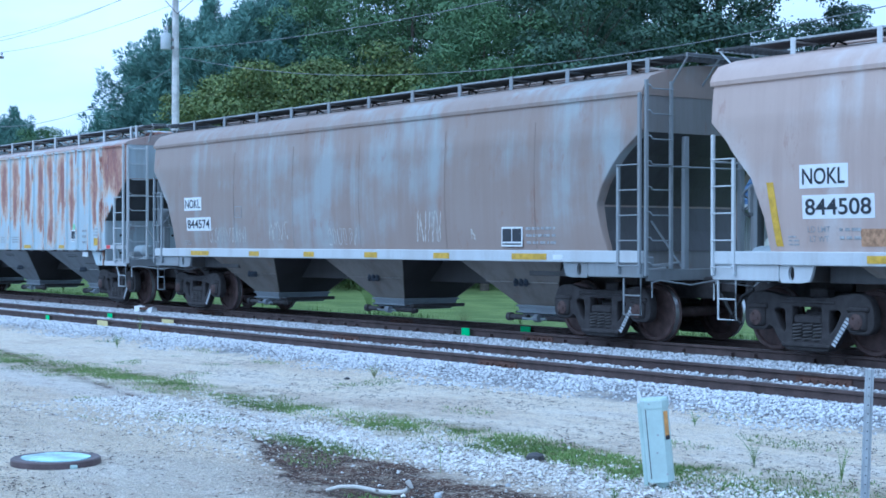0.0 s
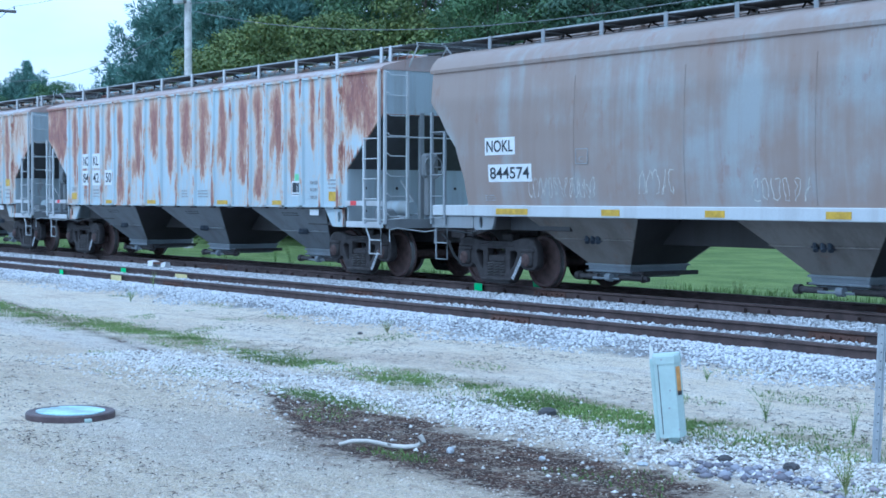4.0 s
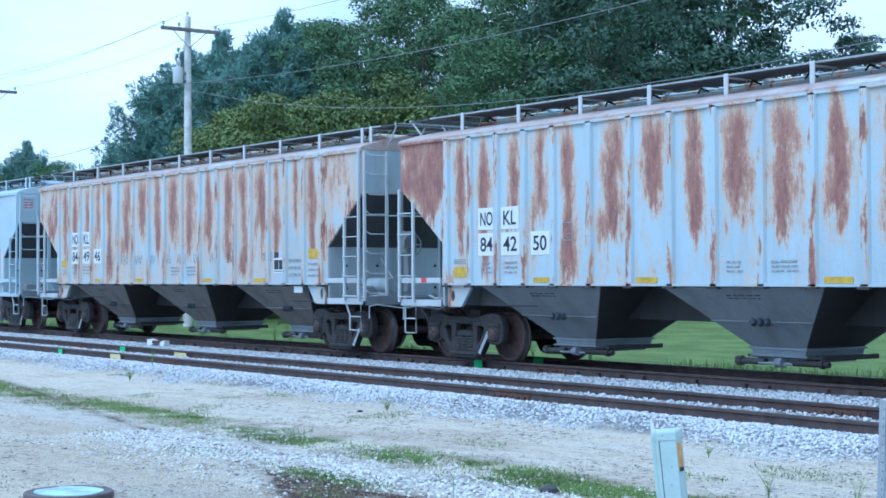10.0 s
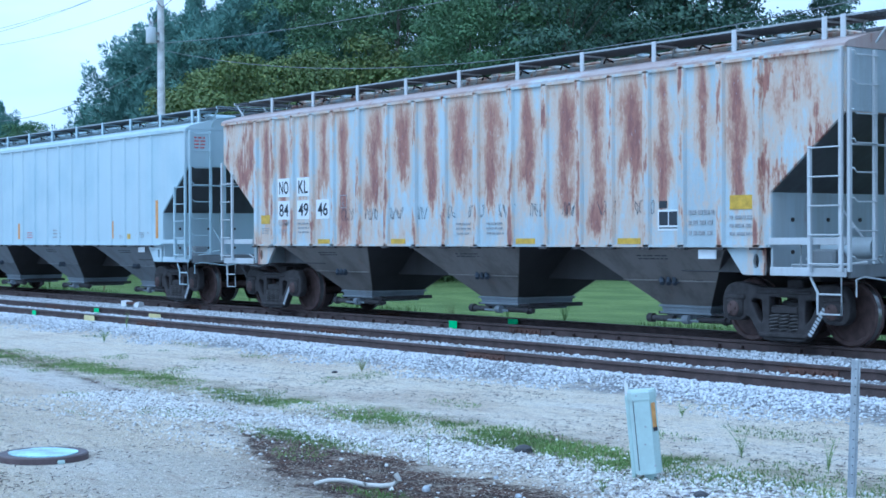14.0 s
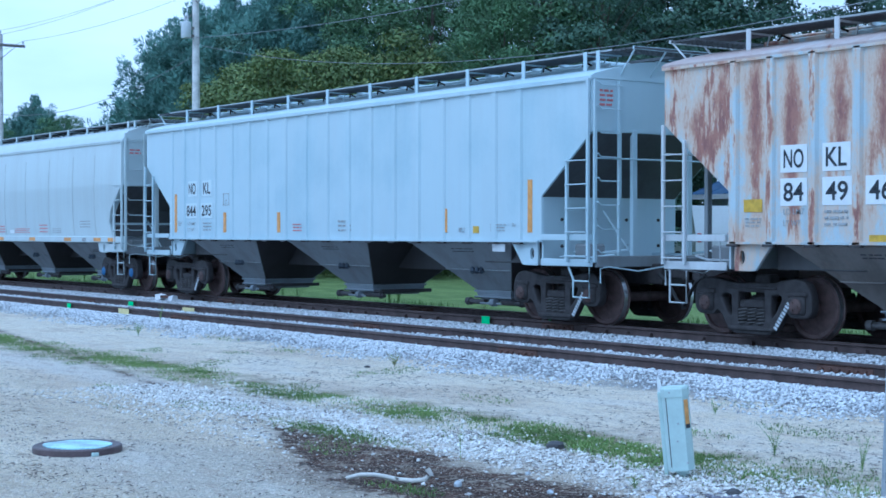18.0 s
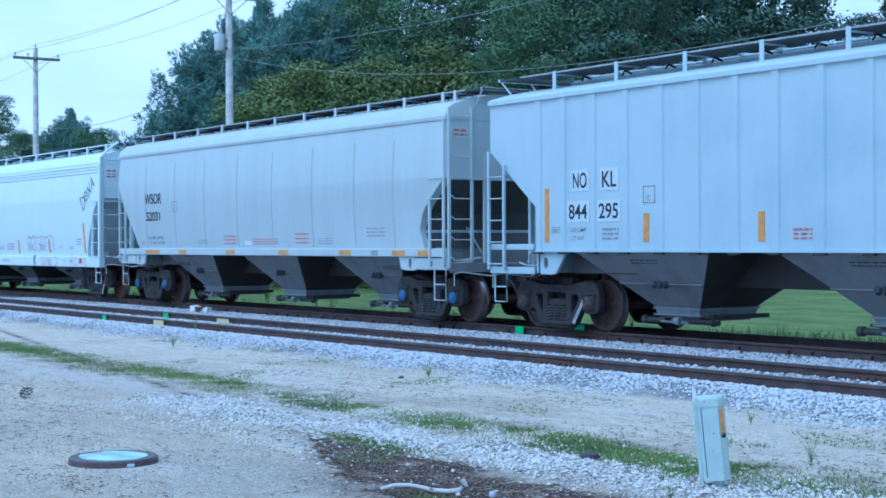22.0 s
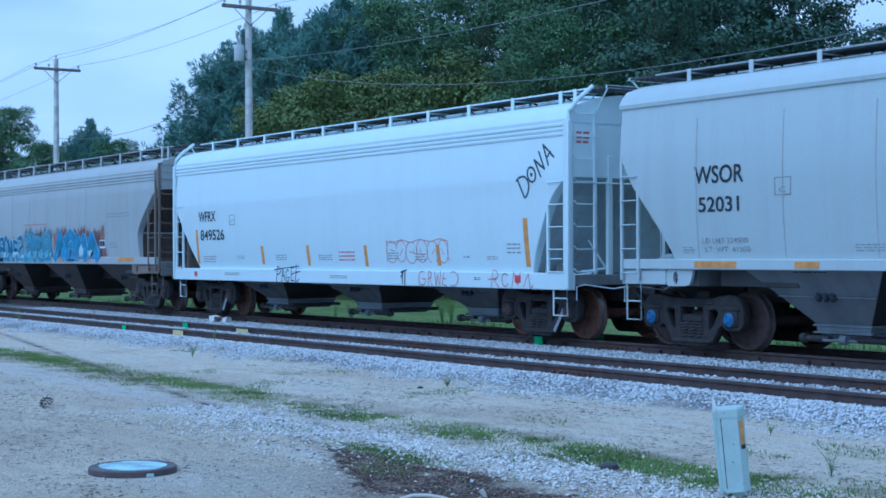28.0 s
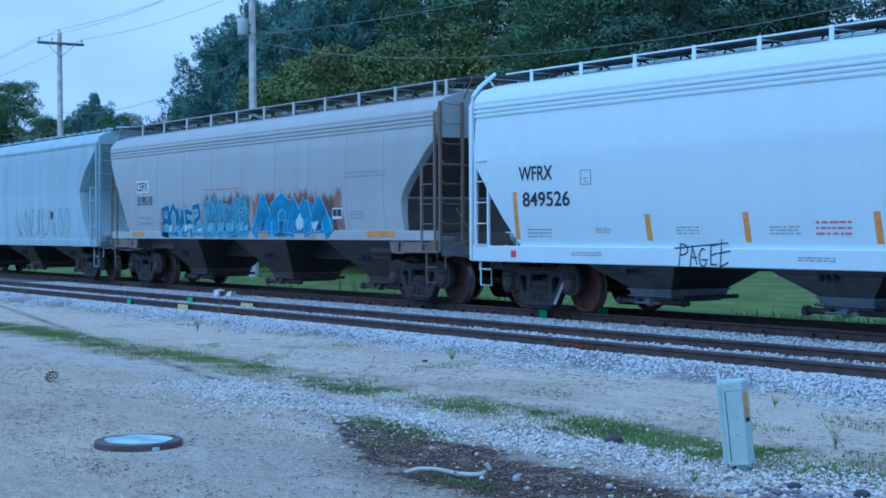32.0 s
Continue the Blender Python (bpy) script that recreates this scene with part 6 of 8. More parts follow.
    earth = n.step(rr, 1.15, 0.85)
    earth = n.math("MULTIPLY", earth, n.math("SUBTRACT", 1.0, n.math("MULTIPLY", n.step(cb[2], 0.80, 0.9), 0.8)))
    earth = n.math("MULTIPLY", earth, n.step(n.math("ADD", n.noise(2.6, 7, None, 0.7), n.math("MULTIPLY", n.math("SUBTRACT", fine, 0.5), 0.5)), 0.34, 0.48, 0.3, 1.0))
    soil = n.mix(n.step(n.noise(4, 6, None, 0.7), 0.35, 0.65), (0.034, 0.020, 0.016), (0.11, 0.06, 0.042))
    soil = n.mix(n.math("MULTIPLY", n.step(grit, 0.5, 0.75), 0.5), soil, (0.19, 0.13, 0.10))
    col = n.mix(n.math("MULTIPLY", n.step(rr, 1.8, 1.0), 0.45), col, (0.25, 0.20, 0.165))
    col = n.mix(earth, col, soil)
    # bluish crushed stone on the track bed
    bed = n.math("MULTIPLY", n.step(wavy(1.5), 11.8, 12.35), n.step(y, 20.6, 20.1))
    stone = n.mix(n.step(peb, 0.1, 0.5), (0.50, 0.51, 0.52), (0.28, 0.28, 0.285))
    col = n.mix(bed, col, stone)
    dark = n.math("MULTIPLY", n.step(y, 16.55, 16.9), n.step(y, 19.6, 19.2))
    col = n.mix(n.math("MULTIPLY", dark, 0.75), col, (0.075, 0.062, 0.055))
    # meadow
    turf = n.mix(n.step(n.noise(0.5, 6, n.scaled(1, 2.2, 1), 0.6), 0.35, 0.65), (0.19, 0.27, 0.085), (0.29, 0.38, 0.125))
    turf = n.mix(n.math("MULTIPLY", n.step(fine, 0.4, 0.7), 0.5), turf, (0.10, 0.165, 0.045))
    col = n.mix(n.step(wavy(1.2), 20.1, 20.6), col, turf)
    # thin moss and thatch under the grass strip
    g = n.math("MULTIPLY", n.step(wavy(1.5), 7.9, 8.5), n.step(wavy(1.5), 9.5, 8.9))
    g = n.math("MULTIPLY", g, n.step(n.noise(1.1, 7, None, 0.7), 0.40, 0.54))
    col = n.mix(n.math("MULTIPLY", g, 0.6), col, n.mix(n.step(grit, 0.4, 0.6), (0.14, 0.16, 0.06), (0.30, 0.25, 0.15)))
    h = n.math("ADD", n.math("MULTIPLY", peb, -0.6), n.math("ADD", n.math("MULTIPLY", peb2, -0.4), n.math("MULTIPLY", fine, 0.8)))
    n.bump(h, 1.0, 0.05)
    return n.done(col, 0.9, 0.0, 0.25)


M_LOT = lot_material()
ys = [-4000, -400, -60, -12, 0, 2, 4, 6, 8, 10, 11.4, 11.9, 12.3, 12.75, 14, 16, 18, 19.7, 20.2, 20.8, 26, 29, 33, 37, 40, 50, 90, 200, 600, 4500]
xs = [-4500, -1200, -500, -250, -160, -110] + [-80 + 4 * k for k in range(26)] + [30, 60, 200, 1000, 4500]
gv = [(x, y, ground_height(x, y)) for y in ys for x in xs]
gf = [(j * len(xs) + i, j * len(xs) + i + 1, (j + 1) * len(xs) + i + 1, (j + 1) * len(xs) + i) for j in range(len(ys) - 1) for i in range(len(xs) - 1)]
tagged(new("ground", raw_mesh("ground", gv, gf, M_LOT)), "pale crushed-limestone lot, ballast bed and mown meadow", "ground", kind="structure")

# ---------------------------------------------------------------- tracks
M_RAILRUST = simple("brown_rusty_rail_steel", (0.082, 0.058, 0.054), 0.75, 0.1, 0.35, 5)
M_RAILTOP = simple("worn_rail_head", (0.11, 0.092, 0.088), 0.5, 0.4, 0.3, 6)
M_PLATEIRON = simple("brown_joint_bar", (0.10, 0.055, 0.042), 0.8, 0.0, 0.35)
M_TIE = simple("weathered_creosoted_wood", (0.085, 0.07, 0.06), 0.9, 0.0, 0.35, 3)

PROFILE = [(-0.07, 0.0), (0.07, 0.0), (0.07, 0.012), (0.012, 0.03), (0.009, 0.128), (0.036, 0.14), (0.036, 0.168), (0.028, 0.175), (-0.028, 0.175), (-0.036, 0.168), (-0.036, 0.14), (-0.009, 0.128), (-0.012, 0.03), (-0.07, 0.012)]


def rail_run(track, y, x0, x1):
    s = Shape()
    s.loft([[(x, y + a, RAIL - 0.175 + b) for a, b in PROFILE] for x in np.linspace(x0, x1, 20)])
    me = s.mesh("rail", [M_RAILRUST, M_RAILTOP], 40)
    for p in me.polygons:
        if p.normal.z > 0.9 and p.center.z > RAIL - 0.01:
            p.material_index = 1
    return part("rail", me, None, track)


def joint_bar_mesh():
    s = Shape()
    s.loft([[(x, y, z) for y, z in ((-0.05, 0.02), (-0.028, 0.03), (-0.022, 0.12), (-0.04, 0.135), (-0.012, 0.14), (-0.012, 0.02))] for x in (-0.42, 0.42)])
    for x in (-0.33, -0.2, -0.07, 0.07, 0.2, 0.33):
        s.turned([(0.004, -0.065), (0.018, -0.065), (0.018, -0.02)], (x, 0, 0.078), "y", 6)
    return s.mesh("joint_bar", M_PLATEIRON)


JOINT = joint_bar_mesh()


def clip_mesh():
    s = Shape()
    s.box(-0.02, 0.02, -0.085, -0.015, 0.0, 0.10, 0.006)
    s.box(-0.09, 0.09, -0.16, -0.03, -0.015, 0.012, 0.004)
    return s.mesh("rail_clip", M_RAILRUST)


CLIP = clip_mesh()


def tie_mesh():
    s = Shape()
    s.box(-0.115, 0.115, -1.28, 1.28, -0.02, 0.10, 0.012)
    return s.mesh("tie", M_TIE)


TIE = tie_mesh()


def track(name, yc, label, joints_near, joints_far, tie_drop):
    t = thing(name, pose(0, 0, 0), label, "railway track", kind="structure")
    for sy, js in ((-1, joints_near), (1, joints_far)):
        y = yc + sy * GAUGE / 2
        r = rail_run(t, y, -420, 90)
        for x in js:
            part("joint_bar", JOINT, None, r, "rusty bolted joint bar", at=pose(x, y, RAIL - 0.175))
    rnd = random.Random(int(yc * 10))
    x = -80.0
    while x < 6.0:
        part("tie", TIE, None, t, at=pose(x, yc + rnd.uniform(-0.04, 0.04), RAIL - 0.175 - 0.10 - tie_drop, 0, 0, rnd.uniform(-1, 1)))
        if rnd.random() < 0.7 and x > -50 and tie_drop < 0.02:
            part("rail_clip", CLIP, None, t, at=pose(x + rnd.uniform(-0.05, 0.05), yc - GAUGE / 2, RAIL - 0.175))
        x += 0.53 + rnd.uniform(-0.06, 0.06)
    return t


track("rear_track", TRACK, "dark railway track that carries the train", (-20.7, -33.0, -8.9), (-27.0, -14.5), 0.0)
track("siding_track", SIDING, "unused rusty siding track in pale ballast", (-16.55, -26.9, -4.6, -38.5), (-22.7, -12.2, -35.0), 0.025)

# ---------------------------------------------------------------- loose stones, grass
def stones(name, count, xr, yr, size, mat, label, seed, zfun=ground_height, accept=None, flat=0.7):
    """Many small angular stones in one mesh."""
    rng = np.random.RandomState(seed)
    base = np.array([(1, 0, 0), (-1, 0, 0), (0, 1, 0), (0, -1, 0), (0, 0, 1), (0, 0, -1), (0.62, 0.62, 0.5), (-0.6, 0.6, 0.5)], float)
    tri = [(0, 6, 4), (6, 2, 4), (2, 7, 4), (7, 1, 4), (1, 3, 4), (3, 0, 4), (0, 2, 6), (2, 1, 7), (2, 0, 5), (1, 2, 5), (3, 1, 5), (0, 3, 5)]
    tri = np.array(tri)
    spots = []
    while len(spots) < count:
        x, y = rng.uniform(*xr), rng.uniform(*yr)
        if accept is None or accept(x, y, rng):
            spots.append((x, y, zfun(x, y)))
    at = np.array(spots)
    r = size[0] + (size[1] - size[0]) * rng.rand(count) ** 2
    a = rng.uniform(0, 6.283, count)
    c, s_ = np.cos(a)[:, None], np.sin(a)[:, None]
    squash = np.stack([np.ones(count), rng.uniform(0.6, 1, count), flat * rng.uniform(0.6, 1.1, count)], 1)
    p = base[None] * (1 + rng.uniform(-0.32, 0.32, (count, 8, 3))) * (r[:, None] * squash)[:, None, :]
    q = np.stack([p[:, :, 0] * c - p[:, :, 1] * s_ + at[:, 0:1], p[:, :, 0] * s_ + p[:, :, 1] * c + at[:, 1:2], p[:, :, 2] + at[:, 2:3] + r[:, None] * 0.25], 2)
    me = bpy.data.meshes.new(name)
    me.vertices.add(count * 8)
    me.vertices.foreach_set("co", q.astype(np.float32).ravel())
    idx = (tri[None] + 8 * np.arange(count)[:, None, None]).astype(np.int32).ravel()
    me.loops.add(len(idx))
    me.loops.foreach_set("vertex_index", idx)
    me.polygons.add(len(idx) // 3)
    me.polygons.foreach_set("loop_start", np.arange(0, len(idx), 3, dtype=np.int32))
    me.materials.append(mat)
    me.update()
    me.validate()
    return tagged(new(name, me), label, "stones", kind="stuff")


def stone_material(name, a, b, c):
    n = Nodes(name)
    r = n.random(True)
    col = n.mix(n.step(r, 0.0, 0.6), a, b)
    col = n.mix(n.step(r, 0.86, 0.98), col, c)
    col = n.mix(n.math("MULTIPLY", n.noise(30, 4), 0.4), col, tuple(v * 0.6 for v in a))
    return n.done(col, 0.85, 0.0, 0.3)


M_BALLAST = stone_material("pale_grey_crushed_stone", (0.48, 0.50, 0.53), (0.84, 0.85, 0.87), (0.20, 0.20, 0.21))
M_PEBBLE = stone_material("white_limestone_pebbles", (0.60, 0.58, 0.545), (0.90, 0.885, 0.86), (0.24, 0.22, 0.21))
M_MIXED = stone_material("mixed_tan_and_grey_gravel", (0.55, 0.47, 0.39), (0.90, 0.84, 0.75), (0.22, 0.19, 0.17))
M_DARKSTONE = stone_material("bluish_and_plum_stones", (0.17, 0.16, 0.19), (0.40, 0.41, 0.47), (0.26, 0.17, 0.17))

stones("ballast_shoulder", 42000, (-48, -2), (11.2, 12.95), (0.011, 0.032), M_BALLAST, "loose pale grey crushed-stone ballast beside the siding", 3, accept=lambda x, y, r: r.rand() < max(0.0, (y - 11.5 + 0.75 * noise.noise(Vector((x * 0.7, y * 0.9, 2.2)))) / 1.3) ** 2 and r.rand() < 0.25 + 20 / (10 - x))
stones("ballast_between_rails", 20000, (-48, -2), (13.06, 14.4), (0.012, 0.032), M_BALLAST, "pale ballast between the siding's rails", 4, zfun=lambda x, y: 0.14)
stones("ballast_between_tracks", 42000, (-48, -2), (14.56, 16.85), (0.012, 0.032), M_BALLAST, "pale grey ballast between the two tracks", 5, zfun=lambda x, y: 0.135)
def off_earth(x, y, r):
    """Most pebbles keep clear of the dark damp earth."""
    d = abs(y - max(6.42, 6.88 - (x + 11.7) * 0.18)) / max(0.25, min(0.66, 0.32 + 0.15 * (x + 11.7)))
    return d + 0.6 * noise.noise(Vector((x * 2.0, y * 2.0, 4.0))) > 1.0 or x < -12.4 or x > -6.4 or r.rand() < 0.18


stones("limestone_pebbles", 15000, (-17, -4.5), (6.2, 8.9), (0.007, 0.026), M_PEBBLE, "scattered white limestone pebbles", 6, accept=lambda x, y, r: r.rand() < math.exp(-((y - 7.72 - 0.06 * (x + 10) + 0.5 * noise.noise(Vector((x * 0.8, y, 6.1)))) / 0.40) ** 2) + 0.10 and off_earth(x, y, r))
stones("lot_gravel", 20000, (-24, -5), (3.6, 11.8), (0.004, 0.014), M_MIXED, "fine loose gravel on the lot", 7, accept=lambda x, y, r: r.rand() < 8.0 / (x * x + y * y) ** 0.5 / 1.2 * (0.22 if y > 8.9 else 1.0) and off_earth(x, y, r))
stones("dark_stones", 150, (-8.6, -5.8), (6.9, 8.1), (0.02, 0.06), M_DARKSTONE, "bluish and plum-coloured stones by the pedestal", 8, accept=lambda x, y, r: r.rand() < math.exp(-((x + 7.05) / 0.55) ** 2 - ((y - 7.5) / 0.18) ** 2), flat=0.6)


def leaf_material(name, a, b, c, trans=0.25):
    n = Nodes(name)
    r = n.random(True)
    col = n.mix(n.step(r, 0.0, 0.55), a, b)
    col = n.mix(n.step(r, 0.85, 1.0), col, c)
    # broad dark noise patches: shading for depth put into the colour
    col = n.mix(n.math("MULTIPLY", n.step(n.noise(0.55, 5), 0.42, 0.60), 0.65), col, tuple(v * 0.6 for v in a))
    return n.done(col, 0.65, 0.0, 0.3)


M_GRASS = leaf_material("short_roadside_grass", (0.135, 0.215, 0.055), (0.23, 0.335, 0.10), (0.42, 0.36, 0.21))
M_TALL = leaf_material("tall_meadow_grass", (0.14, 0.225, 0.06), (0.24, 0.34, 0.11), (0.32, 0.34, 0.17))


def blades(name, count, xr, yr, height, mat, label, seed, accept, width=0.006, lean=0.5):
    rng = np.random.RandomState(seed)
    vs, fs = [], []
    made = 0
    while made < count:
        x, y = rng.uniform(*xr), rng.uniform(*yr)
        if not accept(x, y, rng):
            continue
        z = ground_height(x, y) - 0.005
        h = rng.uniform(*height)
        a = rng.uniform(0, 6.283)
        dx, dy = math.cos(a), math.sin(a)
        w = width * rng.uniform(0.7, 1.4)
        l1, l2 = h * lean * 0.3 * rng.rand(), h * lean * rng.rand()
        k = len(vs)
        vs += [(x - dy * w, y + dx * w, z), (x + dy * w, y - dx * w, z), (x + dx * l1 + dy * w * 0.7, y + dy * l1 - dx * w * 0.7, z + h * 0.55), (x + dx * l1 - dy * w * 0.7, y + dy * l1 + dx * w * 0.7, z + h * 0.55), (x + dx * l2, y + dy * l2, z + h)]
        fs += [(k, k + 1, k + 2, k + 3), (k + 3, k + 2, k + 4)]
        made += 1
    return tagged(new(name, raw_mesh(name, vs, fs, mat)), label, "grass", kind="stuff")


def strip(x, y, rng):
    mid = 8.62 + 0.06 * math.sin(x * 0.9) + (0.02 * (-12 - x) if x < -12 else 0)
    half = (0.52 if x > -11.5 else 0.36 if x > -17 else 0.55) + 0.30 * noise.noise(Vector((x * 0.45, 3.1, 0)))
    d = abs(y - mid) / half
    p = (noise.noise(Vector((x * 1.1, y * 1.6, 7.7))) * 0.8 + noise.noise(Vector((x * 4.0, y * 5.0, 2.7))) * 0.5)
    thin = 0.22 if x > -8.7 else 1.9 if x > -11.2 else 1.0 if x > -13 else 0.6 if x > -17 else 0.45
    return rng.rand() < max(0.0, 1.35 - d) ** 1.6 * max(0.05, 0.44 + 1.4 * p) * thin


blades("grass_strip", 42000, (-30, -5.5), (7.4, 10.4), (0.010, 0.038), M_GRASS, "thin strip of short green grass and weeds in the gravel", 11, strip, 0.005, 0.9)
blades("grass_tuft_patch", 2600, (-13.2, -8.6), (5.9, 7.6), (0.010, 0.035), M_GRASS, "thin grass patch at the edge of the damp earth", 16, lambda x, y, r: r.rand() < math.exp(-((x + 11.9) / 0.7) ** 2 - ((y - 7.25) / 0.16) ** 2) + 0.5 * math.exp(-((x + 8.95) / 0.3) ** 2 - ((y - 6.02) / 0.12) ** 2), 0.005, 0.9)
blades("sparse_weeds", 5600, (-27, -5.0), (6.4, 12.1), (0.010, 0.035), M_GRASS, "sparse low weeds in the gravel", 12, lambda x, y, r: noise.noise(Vector((x * 0.8, y * 1.4, 1.7))) > 0.34, 0.005, 0.9)
blades("meadow_edge", 5000, (-75, -8), (20.4, 23.5), (0.06, 0.26), M_TALL, "uneven taller grass along the far side of the tracks", 13, lambda x, y, r: noise.noise(Vector((x * 0.35, y * 0.5, 5.7))) > 0.2, 0.012, 0.6)


def debris(seed, count):
    """Twigs, straw and dark crumbs lying flat on the lot."""
    rng = np.random.RandomState(seed)
    vs, fs = [], []
    while len(fs) < count:
        x, y = rng.uniform(-22, -5.5), rng.uniform(4.0, 11.6)
        if rng.rand() > 8.0 / math.hypot(x, y) or noise.noise(Vector((x * 0.7, y * 1.1, 9.0))) < rng.uniform(-0.3, 0.4):
            continue
        ln, w, a = rng.uniform(0.012, 0.06), rng.uniform(0.003, 0.008), rng.uniform(0, 6.283)
        dx, dy = math.cos(a) * ln, math.sin(a) * ln
        k = len(vs)
        z = 0.008 + ground_height(x, y)
        vs += [(x - dx, y - dy, z), (x + dy * w / ln, y - dx * w / ln, z + w), (x + dx, y + dy, z), (x - dy * w / ln, y + dx * w / ln, z + w * 1.6)]
        fs.append((k, k + 1, k + 2, k + 3))
    return tagged(new("ground_litter", raw_mesh("ground_litter", vs, fs, M_LITTER)), "dark twigs and dry crumbs scattered on the gravel", "debris", kind="stuff")


M_LITTER = leaf_material("dead_twigs_and_crumbs", (0.05, 0.04, 0.035), (0.13, 0.10, 0.08), (0.34, 0.27, 0.17))
debris(21, 6500)


# ---------------------------------------------------------------- trees
def fast_quads(name, verts, mat):
    """A mesh of separate quads from an (n, 4, 3) array."""
    n = len(verts)
    me = bpy.data.meshes.new(name)
    me.vertices.add(n * 4)
    me.vertices.foreach_set("co", verts.astype(np.float32).ravel())
    me.loops.add(n * 4)
    me.loops.foreach_set("vertex_index", np.arange(n * 4, dtype=np.int32))
    me.polygons.add(n)
    me.polygons.foreach_set("loop_start", np.arange(0, n * 4, 4, dtype=np.int32))
    me.materials.append(mat)
    me.update()
    return me


def leaf_cloud(rng, centres, radii, per, size, droop=0.0, slim=0.7):
    """Leaf quads on the skin of every clump, thickest on its upper side, so that the hollows below stay dark."""
    out = []
    for c, r in zip(centres, radii):
        n = max(8, int(per * r[0] * r[1]))
        d = rng.normal(size=(n, 3))
        d /= np.linalg.norm(d, axis=1)[:, None]
        flip = (d[:, 2] < -0.15) & (rng.rand(n) < 0.62)
        d[flip, 2] *= -1
        rad = rng.uniform(0.45, 1.0, n) ** 0.5 * (1 + 0.13 * rng.normal(size=n))
        p = c + d * rad[:, None] * np.array(r)
        nrm = d * 0.7 + rng.normal(size=(n, 3)) * 0.5 + np.array([0, 0, 0.35])
        nrm /= np.linalg.norm(nrm, axis=1)[:, None]
        t = np.cross(nrm, rng.normal(size=(n, 3)))
        t /= np.linalg.norm(t, axis=1)[:, None]
        b = np.cross(nrm, t)
        t[:, 2] -= droop
        s = rng.uniform(size[0], size[1], n)[:, None]
        out.append(np.stack([p - t * s, p + b * s * slim, p + t * s, p - b * s * slim], 1))
    return np.concatenate(out)


M_BARK = simple("grey_brown_bark", (0.10, 0.085, 0.07), 0.95, 0.0, 0.4, 4)
M_LEAF = leaf_material("green_summer_leaves", (0.10, 0.18, 0.09), (0.135, 0.225, 0.105), (0.165, 0.26, 0.12))
M_LEAF_Y = leaf_material("yellow_green_leaves", (0.125, 0.18, 0.06), (0.17, 0.225, 0.075), (0.36, 0.37, 0.115))
M_LEAF_D = leaf_material("dark_blue_green_leaves", (0.085, 0.145, 0.105), (0.11, 0.18, 0.12), (0.13, 0.205, 0.13))
M_PINE = leaf_material("blue_green_pine_needles", (0.15, 0.27, 0.235), (0.18, 0.31, 0.26), (0.21, 0.33, 0.27))


def broadleaf(height, spread, seed, leaf, clumps=30, per=210, base=0.16):
    """Trunk, limbs and a crown built of many leaf clumps with gaps between them."""
    rng = np.random.RandomState(seed)
    s = Shape()
    lean = rng.uniform(-0.03, 0.03, 2) * height
    stem = [(lean[0] * u * u, lean[1] * u * u, height * 0.9 * u) for u in np.linspace(0, 1, 8)]
    s.tube(stem, 0.022 * height * 0.75, 8, 0.03)
    cs, rs = [], []
    clumps = int(clumps * 2.3)
    for k in range(clumps):
        u = base + (0.97 - base) * (k + rng.rand()) / clumps
        env = spread * (math.sin(math.pi * (0.14 + 0.80 * u)) ** 0.7)
        a = k * 2.4 + rng.uniform(-0.5, 0.5)
        rad = env * rng.uniform(0.30, 1.0)
        c = np.array([math.cos(a) * rad + lean[0] * u, math.sin(a) * rad + lean[1] * u, height * u + rng.uniform(-0.3, 0.3)])
        r = spread * rng.uniform(0.13, 0.27)
        cs.append(c)
        rs.append((r, r, r * rng.uniform(0.55, 0.85)))
        j = np.array([lean[0] * u * u, lean[1] * u * u, max(0.6, height * u * 0.78 - 0.4)])
        if k % 2 == 0:
            s.tube([tuple(j), tuple((j + c) / 2 + np.array([0, 0, 0.25])), tuple(c)], 0.055 * (1.15 - u), 5, 0.012)
    cs.append(np.array([lean[0], lean[1], height * 0.95]))
    rs.append((spread * 0.25, spread * 0.25, height * 0.06))
    quads = leaf_cloud(rng, cs, rs, per * 2.9, (0.045, 0.09), 0.1)
    return s.mesh("trunk", M_BARK, 60), fast_quads("crown", quads, leaf)


def needle_plumes(rng, tips, aims, lengths, per):
    """Needle sprays that point along each twig's aim."""
    out = []
    for p0, aim, ln in zip(tips, aims, lengths):
        n = per
        u = rng.rand(n)
        side = rng.normal(size=(n, 3))
        side -= (side @ aim)[:, None] * aim
        side /= np.linalg.norm(side, axis=1)[:, None]
        width = ln * 0.46 * np.sqrt(np.clip(1.05 - u, 0, 1)) + 0.03
        p = p0 + aim * (ln * (u - 0.35))[:, None] + side * (width * rng.uniform(0.2, 1.0, n) ** 0.7)[:, None]
        t = aim * 0.9 + side * 0.8 + rng.normal(size=(n, 3)) * 0.25
        t /= np.linalg.norm(t, axis=1)[:, None]
        b = np.cross(t, side * 0.4 + rng.normal(size=(n, 3)) * 0.6)
        b /= np.linalg.norm(b, axis=1)[:, None] + 1e-6
        s = rng.uniform(0.10, 0.22, n)[:, None]
        out.append(np.stack([p - t * s * 0.5, p + b * s * 0.17, p + t * s, p - b * s * 0.17], 1))
    return np.concatenate(out)


